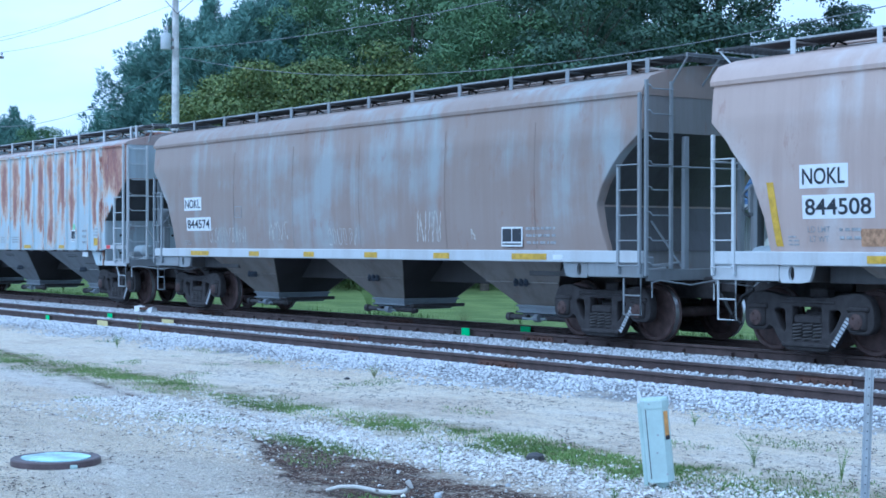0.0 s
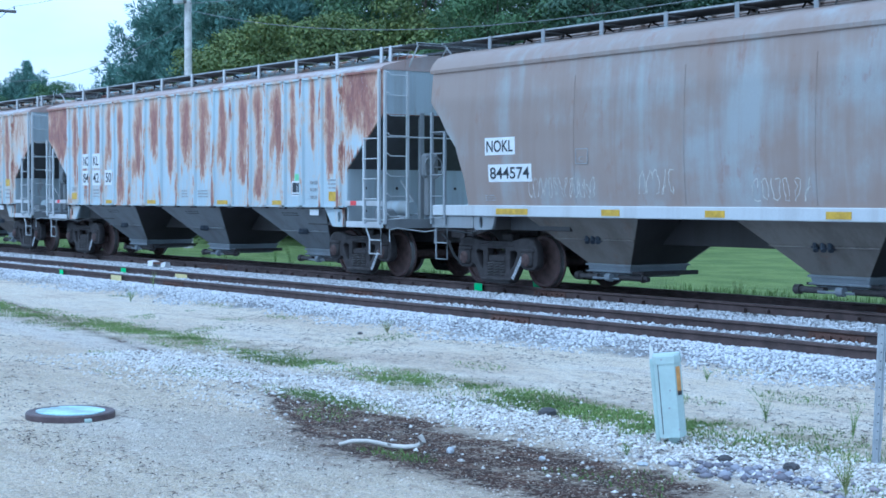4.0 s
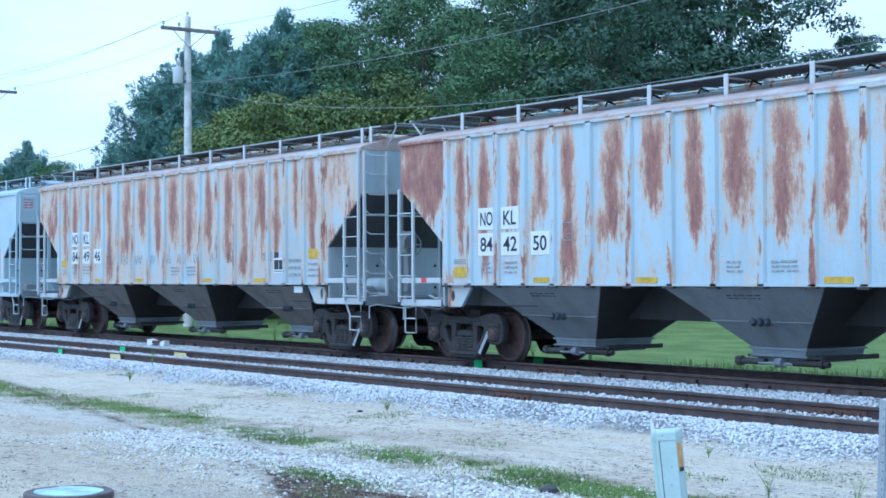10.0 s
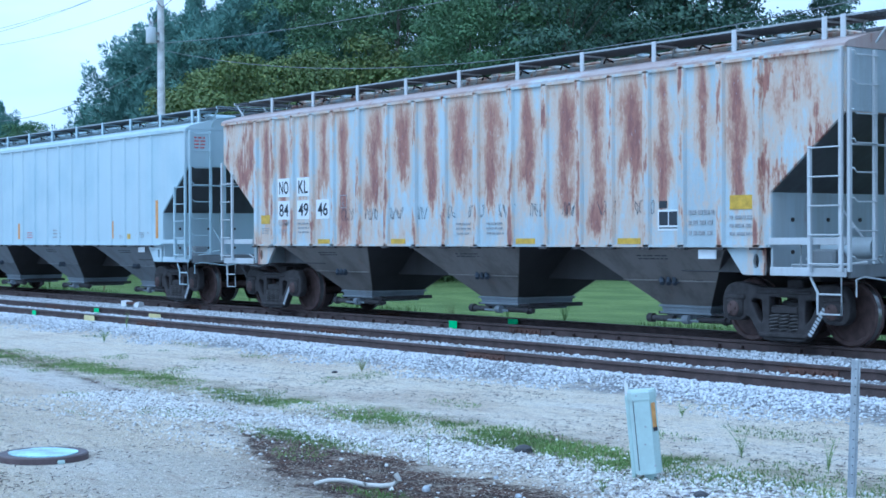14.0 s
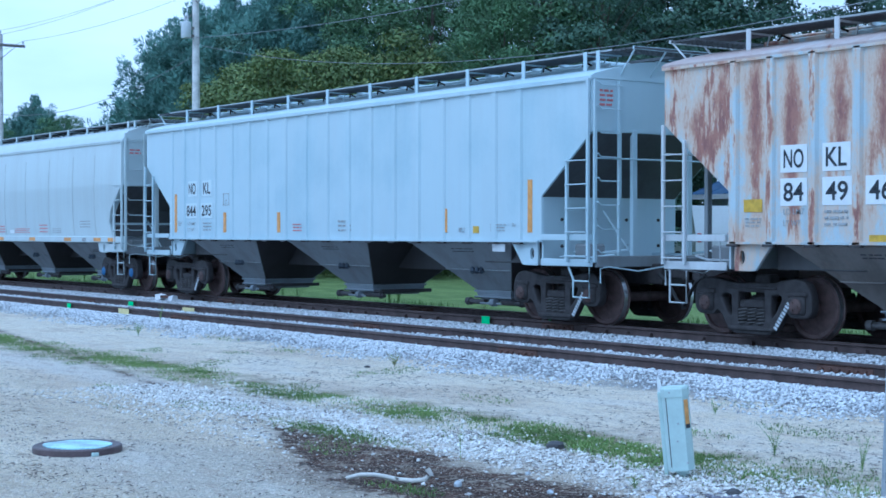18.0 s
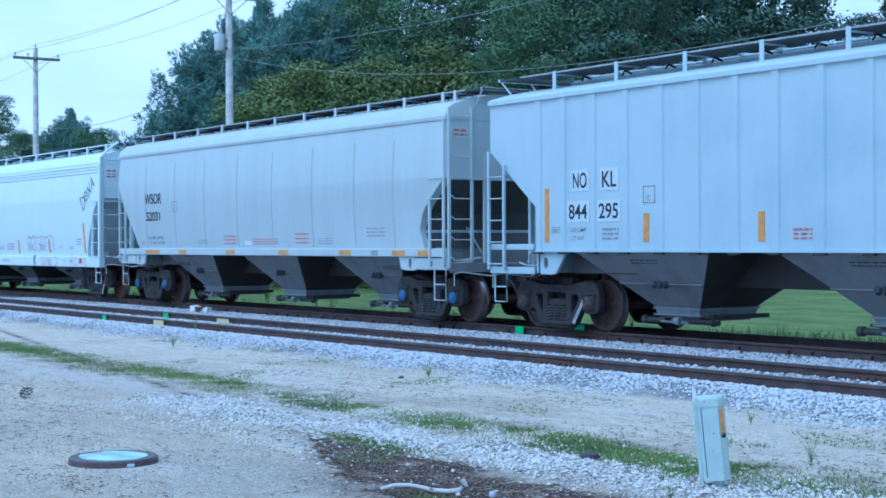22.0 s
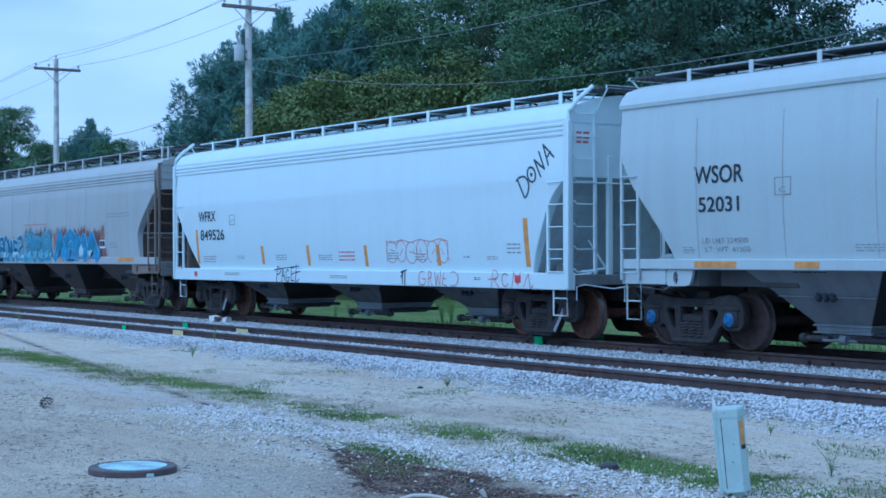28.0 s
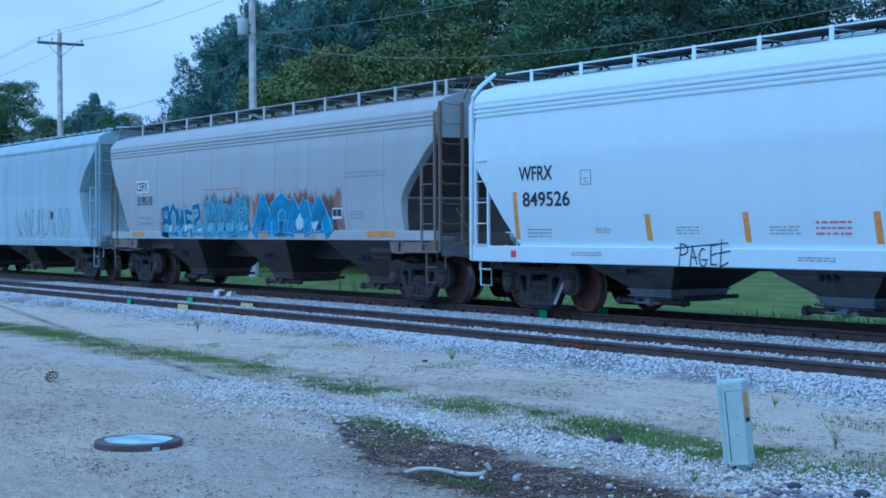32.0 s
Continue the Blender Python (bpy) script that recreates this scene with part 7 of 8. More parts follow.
def pine(height, spread, seed):
    """White-pine habit: broad ragged crown of upswept needle plumes, spiky along the top."""
    rng = np.random.RandomState(seed)
    s = Shape()
    s.tube([(0, 0, 0), (0.05, 0, height * 0.5), (0, 0.05, height * 0.95)], 0.018 * height, 8, 0.02)
    tips, aims, lens = [], [], []
    limbs = 78
    for k in range(limbs):
        u = 0.05 + 0.93 * (k + rng.rand()) / limbs
        env = spread * (1.0 - u ** 2.4) ** 0.75 * rng.uniform(0.72, 1.12) + 0.25
        a = k * 2.4 + rng.uniform(-0.4, 0.4)
        out = np.array([math.cos(a), math.sin(a), 0.0])
        start = np.array([0, 0, height * u * 0.90])
        end = start + out * env + np.array([0, 0, 0.42 * env + 0.2])
        s.tube([tuple(start), tuple((start + end) / 2 - np.array([0, 0, 0.08 * env])), tuple(end)], 0.04 * (1.15 - u), 4, 0.01)
        m = int(6 + env * 6)
        for i in range(m):
            q = 0.22 + 0.78 * (i + rng.rand()) / m
            base = start + (end - start) * q
            base[2] -= 0.32 * env * q * (1 - q)
            base += rng.normal(size=3) * np.array([0.5, 0.5, 0.34]) * (0.5 + 0.5 * q)
            aim = out * rng.uniform(0.25, 0.8) + np.array([0, 0, rng.uniform(0.5, 1.1)]) + rng.normal(size=3) * 0.3
            tips.append(base)
            aims.append(aim / np.linalg.norm(aim))
            lens.append(rng.uniform(0.55, 1.15))
    for i in range(14):
        aim = np.array([rng.uniform(-0.3, 0.3), rng.uniform(-0.3, 0.3), 1.0])
        tips.append(np.array([rng.uniform(-0.4, 0.4), rng.uniform(-0.4, 0.4), height * rng.uniform(0.93, 1.0)]))
        aims.append(aim / np.linalg.norm(aim))
        lens.append(rng.uniform(0.6, 1.0))
    quads = needle_plumes(rng, tips, aims, lens, 80)
    return s.mesh("trunk", M_BARK, 60), fast_quads("crown", quads, M_PINE)


KINDS = {
    "green_a": (broadleaf(14.5, 4.3, 1, M_LEAF, 34), "tall green broadleaf tree with an open crown"),
    "green_b": (broadleaf(15.5, 4.6, 2, M_LEAF, 36), "tall green broadleaf tree with a ragged crown"),
    "dark_a": (broadleaf(17.0, 4.5, 3, M_LEAF_D, 38, 270, 0.12), "tall dark broadleaf tree above the meadow"),
    "dark_b": (broadleaf(16.0, 4.0, 4, M_LEAF_D, 38, 270, 0.12), "dark broadleaf tree with thin upper limbs"),
    "yellow_a": (broadleaf(9.5, 4.0, 5, M_LEAF_Y, 34, 230, 0.06), "yellowing green broadleaf tree at the meadow's edge"),
    "yellow_b": (broadleaf(8.5, 3.7, 6, M_LEAF_Y, 32, 230, 0.05), "low yellow-green broadleaf tree by the meadow"),
    "pine_a": (pine(13.0, 5.0, 7), "blue-green pine with spiky upright plumes"),
    "pine_b": (pine(11.0, 4.6, 8), "broad blue-green pine with ragged plumes"),
    "bush": (broadleaf(4.2, 2.6, 9, M_LEAF, 24, 260, 0.03), "dense green bush at the foot of the trees"),
}


def plant(kind, x, y, size=1.0, turn=0.0):
    (trunk_me, crown_me), label = KINDS[kind]
    t = thing("bush" if kind == "bush" else "tree", pose(x, y, -0.15, 0, 0, turn), label, "bush" if kind == "bush" else "tree", "trees behind the tracks")
    t.scale = (size, size, size)
    part("trunk", trunk_me, None, t)
    part("crown", crown_me, None, t)
    return t


rnd = random.Random(5)
for kind, x, y, size in (
    # pines at the left end of the row
    ("pine_a", -76.1, 37.6, 1.07), ("pine_b", -78.6, 38.0, 0.92), ("pine_a", -72.0, 37.6, 1.10), ("pine_b", -73.5, 35.3, 0.82), ("pine_a", -69.5, 39.8, 1.17), ("pine_a", -72.5, 36.2, 0.82), ("green_b", -72.9, 44.2, 1.02), ("pine_b", -75.0, 41.0, 1.25), ("green_a", -75.1, 43.2, 1.03),
    # yellow-green trees in front
    ("yellow_a", -62.5, 33.0, 1.0), ("yellow_b", -57.5, 32.0, 1.08), ("yellow_a", -52.5, 32.5, 0.98), ("yellow_b", -66.5, 33.0, 0.85), ("yellow_b", -48.0, 33.0, 1.05),
    # tall green row
    ("green_a", -66.0, 40.0, 1.0), ("green_b", -60.5, 41.0, 0.98), ("green_a", -56.0, 39.0, 1.02), ("green_b", -49.5, 40.0, 0.98), ("green_a", -45.0, 37.0, 1.0), ("green_b", -58.0, 57.0, 1.4),
    ("dark_a", -62.0, 56.5, 1.25), ("dark_b", -41.5, 36.0, 0.92), ("dark_a", -56.8, 52.0, 1.36), ("dark_b", -53.6, 55.3, 1.45), ("dark_a", -49.6, 60.2, 0.80), ("green_a", -43.5, 33.5, 0.72),
    ("dark_b", -62.0, 46.0, 0.95), ("dark_a", -70.0, 46.0, 0.8), ("dark_a", -54.0, 47.0, 0.98), ("dark_b", -45.8, 63.0, 0.80),
    ("green_b", -43.4, 67.2, 0.90), ("green_a", -39.2, 68.6, 0.95), ("green_b", -34.3, 65.8, 1.01), ("dark_a", -26.6, 67.2, 1.09),
    ("pine_a", -66.5, 37.0, 1.02), ("dark_b", -66.5, 35.5, 0.72), ("pine_b", -68.0, 35.5, 0.85),
    # far trees beyond the meadow's end
    ("green_b", -114.1, 37.1, 0.83), ("green_a", -112.5, 38.6, 0.70), ("green_a", -116.0, 34.5, 0.86), ("green_b", -120.0, 31.5, 0.9), ("pine_a", -140.4, 52.8, 1.10), ("green_a", -121.0, 47.9, 0.78),
    ("green_b", -113.0, 44.0, 0.5), ("green_a", -107.0, 43.5, 0.44), ("green_a", -144.0, 45.0, 1.0), ("green_b", -151.0, 43.0, 1.05), ("green_b", -160.0, 38.0, 1.0), ("dark_b", -170.0, 34.0, 1.0), ("green_a", -182.0, 30.0, 1.0),
):
    plant(kind, x, y, size, rnd.uniform(0, 360))
for x, y, size in ((-64, 38.5, 0.9), (-59.5, 37.8, 0.8), (-54.5, 37.0, 0.85), (-69, 36.8, 0.8), (-74, 37.5, 0.9), (-77, 38.5, 0.9), (-80, 40, 0.9), (-92, 37, 0.8), (-99, 39, 0.75), (-106, 41, 0.7)):
    plant("bush", x, y, size, rnd.uniform(0, 360))

# ---------------------------------------------------------------- utility poles and wires
M_POLE = simple("silver_weathered_pole_wood", (0.62, 0.61, 0.60), 0.9, 0.0, 0.25, 3)
M_ARM = simple("grey_crossarm_wood", (0.22, 0.20, 0.19), 0.9, 0.0, 0.3, 4)
M_INSUL = simple("grey_porcelain", (0.45, 0.47, 0.5), 0.3)
M_TANK = simple("pale_grey_transformer_paint", (0.55, 0.58, 0.60), 0.4, 0.0, 0.1)
M_WIRE = simple("dull_aluminium_wire", (0.25, 0.26, 0.28), 0.5, 0.5)


def utility_pole(x, y, h, transformer, label):
    p = thing("utility_pole", pose(x, y, -0.15), label, "utility pole", "poles along the meadow")
    part("pole", Shape().tube([(0, 0, 0), (0.02, 0, h * 0.5), (0, 0, h)], 0.19, 14, 0.12), M_POLE, p, smooth=50)
    part("crossarm", Shape().box(0.13, 0.24, -1.22, 1.22, h - 0.62, h - 0.48, 0.012), M_ARM, p)
    for sy in (-1, 1):
        part("arm_brace", Shape().tube([(0.2, sy * 0.72, h - 0.6), (0.15, 0, h - 1.25)], 0.016, 5), M_ARM, p)
    ins = Shape().turned([(0.01, 0.0), (0.02, 0.0), (0.02, 0.06), (0.06, 0.08), (0.045, 0.14), (0.06, 0.17), (0.02, 0.2), (0.005, 0.2)], (0, 0, 0), "z", 10).mesh("insulator", M_INSUL, 40)
    for dy in (-1.12, 1.12, -0.45):
        part("insulator", ins, None, p, at=pose(0.18, dy, h - 0.48))
    part("insulator", ins, None, p, at=pose(0, 0, h))
    if transformer:
        t = part("transformer", Shape().turned([(0.02, 0), (0.185, 0.0), (0.20, 0.03), (0.20, 0.58), (0.185, 0.62), (0.05, 0.66), (0.02, 0.66)], (0.02, -0.42, h - 2.65), "z", 20), M_TANK, p, "pale grey can transformer", smooth=40)
        for zb in (h - 2.6, h - 2.3):
            part("bracket", Shape().box(-0.05, 0.09, -0.3, -0.1, zb, zb + 0.1), M_ARM, t)
        for dx in (-0.1, 0.12):
            part("bushing", Shape().turned([(0.02, 0), (0.05, 0.02), (0.03, 0.1), (0.045, 0.14), (0.02, 0.3), (0.005, 0.3)], (0.02 + dx, -0.42, h - 2.0), "z", 8), M_INSUL, t)
        part("cutout_fuse", Shape().tube([(0.1, -0.2, h - 1.7), (0.1, -0.42, h - 1.95), (0.05, -0.5, h - 1.7)], 0.02, 5), M_ARM, p)
    return p


def wire(a, b, sag, name="overhead_wire", label="thin sagging overhead wire", r=0.009):
    a, b = Vector(a), Vector(b)
    pts = [a.lerp(b, u) - Vector((0, 0, 4 * sag * u * (1 - u))) for u in np.linspace(0, 1, 24)]
    tagged(new(name, Shape().tube(pts, r, 5).mesh(name, M_WIRE, 60)), label, "wire", "overhead wires")


PX, PY, PH = -54.97, 27.15, 12.13
QX, QY, QH = -77.4, 27.3, 12.0
utility_pole(PX, PY, PH, True, "silvery wooden utility pole with crossarm and can transformer")
utility_pole(QX, QY, QH, False, "distant wooden utility pole with a crossarm")
for dy in (-1.12, 1.12):
    wire((PX + 0.18, PY + dy, PH - 0.43), (QX + 0.18, QY + dy, QH - 0.43), 0.35)
    wire((QX + 0.18, QY + dy, QH - 0.43), (QX - 60, QY + dy, QH - 0.6), 1.0)
wire((PX, PY, PH + 0.05), (QX, QY, QH + 0.05), 0.3)
wire((QX, QY, QH + 0.05), (QX - 60, QY, QH - 0.1), 1.0)
wire((PX, PY, PH - 3.4), (QX, QY, QH - 4.2), 0.8, r=0.012)
wire((PX, PY + 1.12, PH - 0.43), (12, 20.5, 12.4), 1.6)
wire((PX, PY, PH - 2.75), (10, 20, 9.4), 1.45, r=0.012)
wire((PX, PY, PH - 3.0), (10, 20, 9.2), 3.1, r=0.011)

# ---------------------------------------------------------------- shed and parked vehicles behind the train
M_ROOFBLUE = simple("slate_blue_metal_roof", (0.12, 0.19, 0.33), 0.5, 0.2, 0.12, 2)
M_SIDING = simple("pale_grey_metal_siding", (0.46, 0.48, 0.50), 0.6, 0.0, 0.1, 2)
M_TRIM = simple("white_trim_paint", (0.75, 0.76, 0.77), 0.5, 0.0, 0.06)
M_DARKOPEN = simple("eave_shadow_and_opening", (0.03, 0.032, 0.036), 0.8)
M_FENCE = simple("grey_board_fence", (0.36, 0.36, 0.36), 0.85, 0.0, 0.2, 4)


def shed():
    b = thing("shed", pose(-46.2, 46.2, 0.45), "long low shed with a slate-blue metal roof beyond the meadow", "building")
    L, W, E, R = 36.0, 12.5, 2.96, 5.27
    part("wall", Shape().box(0, L, 0.0, 0.15, 0, E), M_SIDING, b)
    part("wall", Shape().box(0, L, W - 0.15, W, 0, E), M_SIDING, b)
    for x in (0, L - 0.15):
        part("gable", Shape().loft([[(x, 0, 0), (x, W, 0), (x, W, E), (x, W / 2, R), (x, 0, E)], [(x + 0.15, 0, 0), (x + 0.15, W, 0), (x + 0.15, W, E), (x + 0.15, W / 2, R), (x + 0.15, 0, E)]]), M_SIDING, b)
    part("roof", Shape().loft([[(-0.4, -0.7, E - 0.12), (L + 0.4, -0.7, E - 0.12), (L + 0.4, -0.7, E - 0.02), (-0.4, -0.7, E - 0.02)], [(-0.4, W / 2, R), (L + 0.4, W / 2, R), (L + 0.4, W / 2, R + 0.1), (-0.4, W / 2, R + 0.1)], [(-0.4, W + 0.7, E - 0.12), (L + 0.4, W + 0.7, E - 0.12), (L + 0.4, W + 0.7, E - 0.02), (-0.4, W + 0.7, E - 0.02)]]), M_ROOFBLUE, b)
    part("fascia", Shape().box(-0.4, L + 0.4, -0.74, -0.70, E - 0.22, E - 0.02), M_TRIM, b)
    seam = Shape().loft([[(0, -0.7, E - 0.01), (0.04, -0.7, E - 0.01), (0.04, -0.7, E + 0.03), (0, -0.7, E + 0.03)], [(0, W / 2, R + 0.11), (0.04, W / 2, R + 0.11), (0.04, W / 2, R + 0.15), (0, W / 2, R + 0.15)]]).mesh("roof_seam", M_ROOFBLUE)
    for k in range(38):
        part("roof_seam", seam, None, b, at=pose(-0.3 + 0.95 * k, 0, 0))
    rib = Shape().box(0, 0.05, -0.03, 0.0, 0.1, E - 0.6).mesh("siding_rib", M_SIDING)
    for k in range(60):
        part("siding_rib", rib, None, b, at=pose(0.3 + 0.59 * k, 0, 0))
    # framed dark strips: the eave's shadow and opening put into flat colour
    for x in (4.0, 12.0, 20.0, 28.0):
        d = part("eave_strip", Shape().box(x, x + 3.6, -0.05, -0.01, E - 0.62, E - 0.30), M_DARKOPEN, b, "dark strip under the eave, coloured for its shadow and opening")
        part("strip_frame", Shape().box(x - 0.08, x + 3.68, -0.06, -0.012, E - 0.70, E - 0.62).box(x - 0.08, x, -0.06, -0.012, E - 0.62, E - 0.30).box(x + 3.6, x + 3.68, -0.06, -0.012, E - 0.62, E - 0.30), M_TRIM, d)


shed()

M_CARWHITE = simple("white_car_paint", (0.78, 0.79, 0.80), 0.25, 0.0, 0.03)
M_GLASS = Nodes("tinted_car_glass").done((0.03, 0.04, 0.05), 0.06, 0.0, 0.8)
M_TYRE = simple("black_tyre_rubber", (0.02, 0.02, 0.02), 0.85)
M_RIM = simple("grey_wheel_rim", (0.35, 0.36, 0.37), 0.4, 0.7)
M_TAIL = simple("red_tail_lamp", (0.45, 0.03, 0.03), 0.3)


def parked(name, x, y, turn, length, height, hood, mat, label):
    c = thing(name, pose(x, y, ground_height(x, y), 0, 0, turn), label, "car", "vehicles parked by the shed")
    w, belt = 0.92, height * 0.56
    prof = [(-length / 2, 0.3), (length / 2, 0.3), (length / 2, belt * 0.92), (length / 2 - hood, belt), (length / 2 - hood - 0.65, height), (-length / 2 + 0.25, height), (-length / 2, belt)]
    s = Shape()
    s.loft([[(a, -w * k, b if b < belt + 0.01 else b - dz) for a, b in prof] for k, dz in ((1.0, 0.06), (0.92, 0.0))] + [[(a, w * k, b if b < belt + 0.01 else b - dz) for a, b in prof] for k, dz in ((0.92, 0.0), (1.0, 0.06))])
    body = part("body", s, mat, c)
    wa, wb = -length / 2 + 0.35, length / 2 - hood - 0.75
    n = 3 if height > 1.8 else 2
    for sy in (-1, 1):
        for k in range(n):
            xa, xb = wa + (wb - wa) * k / n + 0.06, wa + (wb - wa) * (k + 1) / n - 0.06
            part("side_window", Shape().box(xa, xb, sy * w - 0.012, sy * w + 0.012, belt + 0.06, height - 0.18), M_GLASS, c)
        part("headlight", Shape().box(length / 2 - 0.02, length / 2 + 0.02, sy * 0.62 - 0.16, sy * 0.62 + 0.16, belt * 0.68, belt * 0.82), M_RIM, c)
        part("tail_lamp", Shape().box(-length / 2 - 0.02, -length / 2 + 0.02, sy * 0.75 - 0.1, sy * 0.75 + 0.1, belt * 0.75, belt * 1.0), M_TAIL, c)
    hx = length / 2 - hood
    part("windscreen", Shape().loft([[(hx - 0.06, -w * 0.85, belt + 0.08), (hx - 0.06, w * 0.85, belt + 0.08), (hx - 0.03, w * 0.85, belt + 0.08), (hx - 0.03, -w * 0.85, belt + 0.08)], [(hx - 0.58, -w * 0.8, height - 0.12), (hx - 0.58, w * 0.8, height - 0.12), (hx - 0.54, w * 0.8, height - 0.12), (hx - 0.54, -w * 0.8, height - 0.12)]]), M_GLASS, c)
    for dx in (-length * 0.31, length * 0.31):
        for sy in (-1, 1):
            t = part("tyre", Shape().turned([(0.2, -0.1), (0.31, -0.11), (0.34, -0.06), (0.34, 0.06), (0.31, 0.11), (0.2, 0.1)], (dx, sy * 0.84, 0.34), "y", 20), M_TYRE, c, smooth=40)
            part("rim", Shape().turned([(0.02, -0.08), (0.2, -0.09), (0.2, 0.09), (0.02, 0.08)], (dx, sy * 0.84, 0.34), "y", 16), M_RIM, t)
    return c


parked("van", -45.0, 42.8, 175, 5.6, 2.40, 1.0, M_CARWHITE, "white van parked beside the shed")
parked("parked_car", -37.2, 42.6, 182, 4.8, 1.70, 1.25, M_CARWHITE, "white family car parked before the shed")
parked("parked_car", -29.1, 42.8, 5, 4.7, 1.72, 1.3, M_TANK, "silver-grey car parked before the shed")

# ---------------------------------------------------------------- small things on the lot
M_PED = simple("pale_green_enamel", (0.50, 0.62, 0.60), 0.45, 0.0, 0.08, 6)
M_LABEL = simple("orange_warning_sticker", (0.62, 0.33, 0.10), 0.6, 0.0, 0.25, 20)
M_GALV = simple("galvanised_post_steel", (0.40, 0.43, 0.46), 0.5, 0.4, 0.2, 10)
M_LID = simple("dark_brown_cast_iron", (0.10, 0.075, 0.08), 0.5, 0.2, 0.3, 8)
M_LIDTOP = simple("worn_pale_blue_lid_paint", (0.40, 0.60, 0.68), 0.3, 0.0, 0.6, 4)
M_STICK = simple("bleached_bare_wood", (0.58, 0.56, 0.52), 0.85, 0.0, 0.2, 8)


def pedestal():
    p = thing("cable_pedestal", pose(-8.30, 8.04, 0.0, 1.5, -5.2, 41), "leaning pale green cable pedestal standing in the gravel", "utility box")
    outline = [(-0.095, 0.07), (-0.095, -0.03), (-0.06, -0.085), (0.06, -0.085), (0.095, -0.03), (0.095, 0.07)]
    part("housing", Shape().loft([[(a * k, b * k, z) for a, b in outline] for z, k in ((0.05, 1.0), (0.60, 1.0))]), M_PED, p)
    part("cap", Shape().loft([[(a * k, b * k, z) for a, b in outline] for z, k in ((0.595, 1.07), (0.65, 1.07), (0.665, 1.0))]), M_PED, p)
    part("back_channel", Shape().box(-0.125, -0.096, -0.01, 0.06, -0.05, 0.63, 0.004), M_PED, p)
    part("stake", Shape().box(-0.03, 0.05, -0.03, 0.03, -0.2, 0.06), M_PED, p)
    part("peg", Shape().loft([[(-0.125 + a, 0.03 + b, z) for a, b in ((0, 0), (0.028, 0), (0.028, 0.012), (0, 0.012))] for z in (0.62, 0.70)] + [[(-0.12, 0.03, 0.74), (-0.113, 0.03, 0.74), (-0.113, 0.04, 0.74), (-0.12, 0.04, 0.74)]]), M_TRIM, p)
    s = Shape()
    d = Vector((0.035, 0.055, 0)).normalized()
    nrm = Vector((0.055, -0.035, 0)).normalized() * 0.003
    a0, b0 = Vector((0.066, -0.076, 0)) + nrm, Vector((0.092, -0.035, 0)) + nrm
    sticker = part("sticker", Shape().add([(a0.x, a0.y, 0.38), (b0.x, b0.y, 0.38), (b0.x, b0.y, 0.57), (a0.x, a0.y, 0.57)], [(0, 1, 2, 3)]), M_LABEL, p, "faded orange warning sticker with small print")
    part("sticker_print", Shape().add([(a0.x + nrm.x, a0.y + nrm.y, 0.36), (b0.x + nrm.x, b0.y + nrm.y, 0.36), (b0.x + nrm.x, b0.y + nrm.y, 0.39), (a0.x + nrm.x, a0.y + nrm.y, 0.39)], [(0, 1, 2, 3)]), M_INK, sticker)
    part("seam", Shape().box(-0.062, -0.056, -0.0865, -0.08, 0.08, 0.59), M_INK, p)
    for x, z in ((0.0, 0.27), (0.015, 0.40), (0.06, 0.11), (-0.03, 0.63)):
        part("screw", Shape().turned([(0.001, -0.092), (0.007, -0.092), (0.007, -0.084)], (x, 0, z), "y", 8), M_GALV, p)


pedestal()


def sign_post():
    p = thing("sign_post", pose(-6.87, 8.56, 0.0, 0, 2.0, 38), "bare galvanised channel post in the gravel", "post")
    sec = [(-0.03, 0.012), (-0.03, -0.004), (-0.016, -0.004), (-0.012, -0.022), (0.012, -0.022), (0.016, -0.004), (0.03, -0.004), (0.03, 0.012)]
    part("channel", Shape().loft([[(a, b, z) for a, b in sec] for z in (-0.2, 0.94)]), M_GALV, p)
    hole = Shape().turned([(0.001, -0.0235), (0.005, -0.0235), (0.005, -0.021)], (0, 0, 0), "y", 8).mesh("bolt_hole", M_INK)
    for k in range(14):
        part("bolt_hole", hole, None, p, at=pose(0, 0, 0.88 - 0.06 * k))


sign_post()


def manhole():
    m = thing("manhole_cover", pose(-12.08, 4.90, 0.0), "round manhole cover with pale worn top and iron ring", "manhole cover")
    part("ring", Shape().turned([(0.30, -0.1), (0.36, -0.1), (0.36, 0.045), (0.35, 0.055), (0.325, 0.055), (0.318, 0.05), (0.30, 0.05)], (0, 0, 0), "z", 48), M_LID, m, smooth=40)
    part("lid", Shape().turned([(0.02, -0.02), (0.31, -0.02), (0.31, 0.047), (0.29, 0.05), (0.28, 0.044), (0.02, 0.044)], (0, 0, 0), "z", 48), M_LID, m, smooth=40)
    rng = np.random.RandomState(4)
    ring = [((0.285 + 0.012 * math.sin(3 * a + 1) + 0.01 * math.sin(7 * a)) * math.cos(a), (0.265 + 0.015 * math.sin(2 * a)) * math.sin(a), 0.058) for a in np.linspace(0, 2 * math.pi, 60, endpoint=False)]
    part("painted_top", Shape().loft([ring, [(p[0], p[1], 0.046) for p in ring]]), M_LIDTOP, m, "pale worn paint on the lid")
    part("pry_tab", Shape().box(0.34, 0.375, -0.03, 0.03, 0.0, 0.03, 0.005), M_PED, m)


manhole()


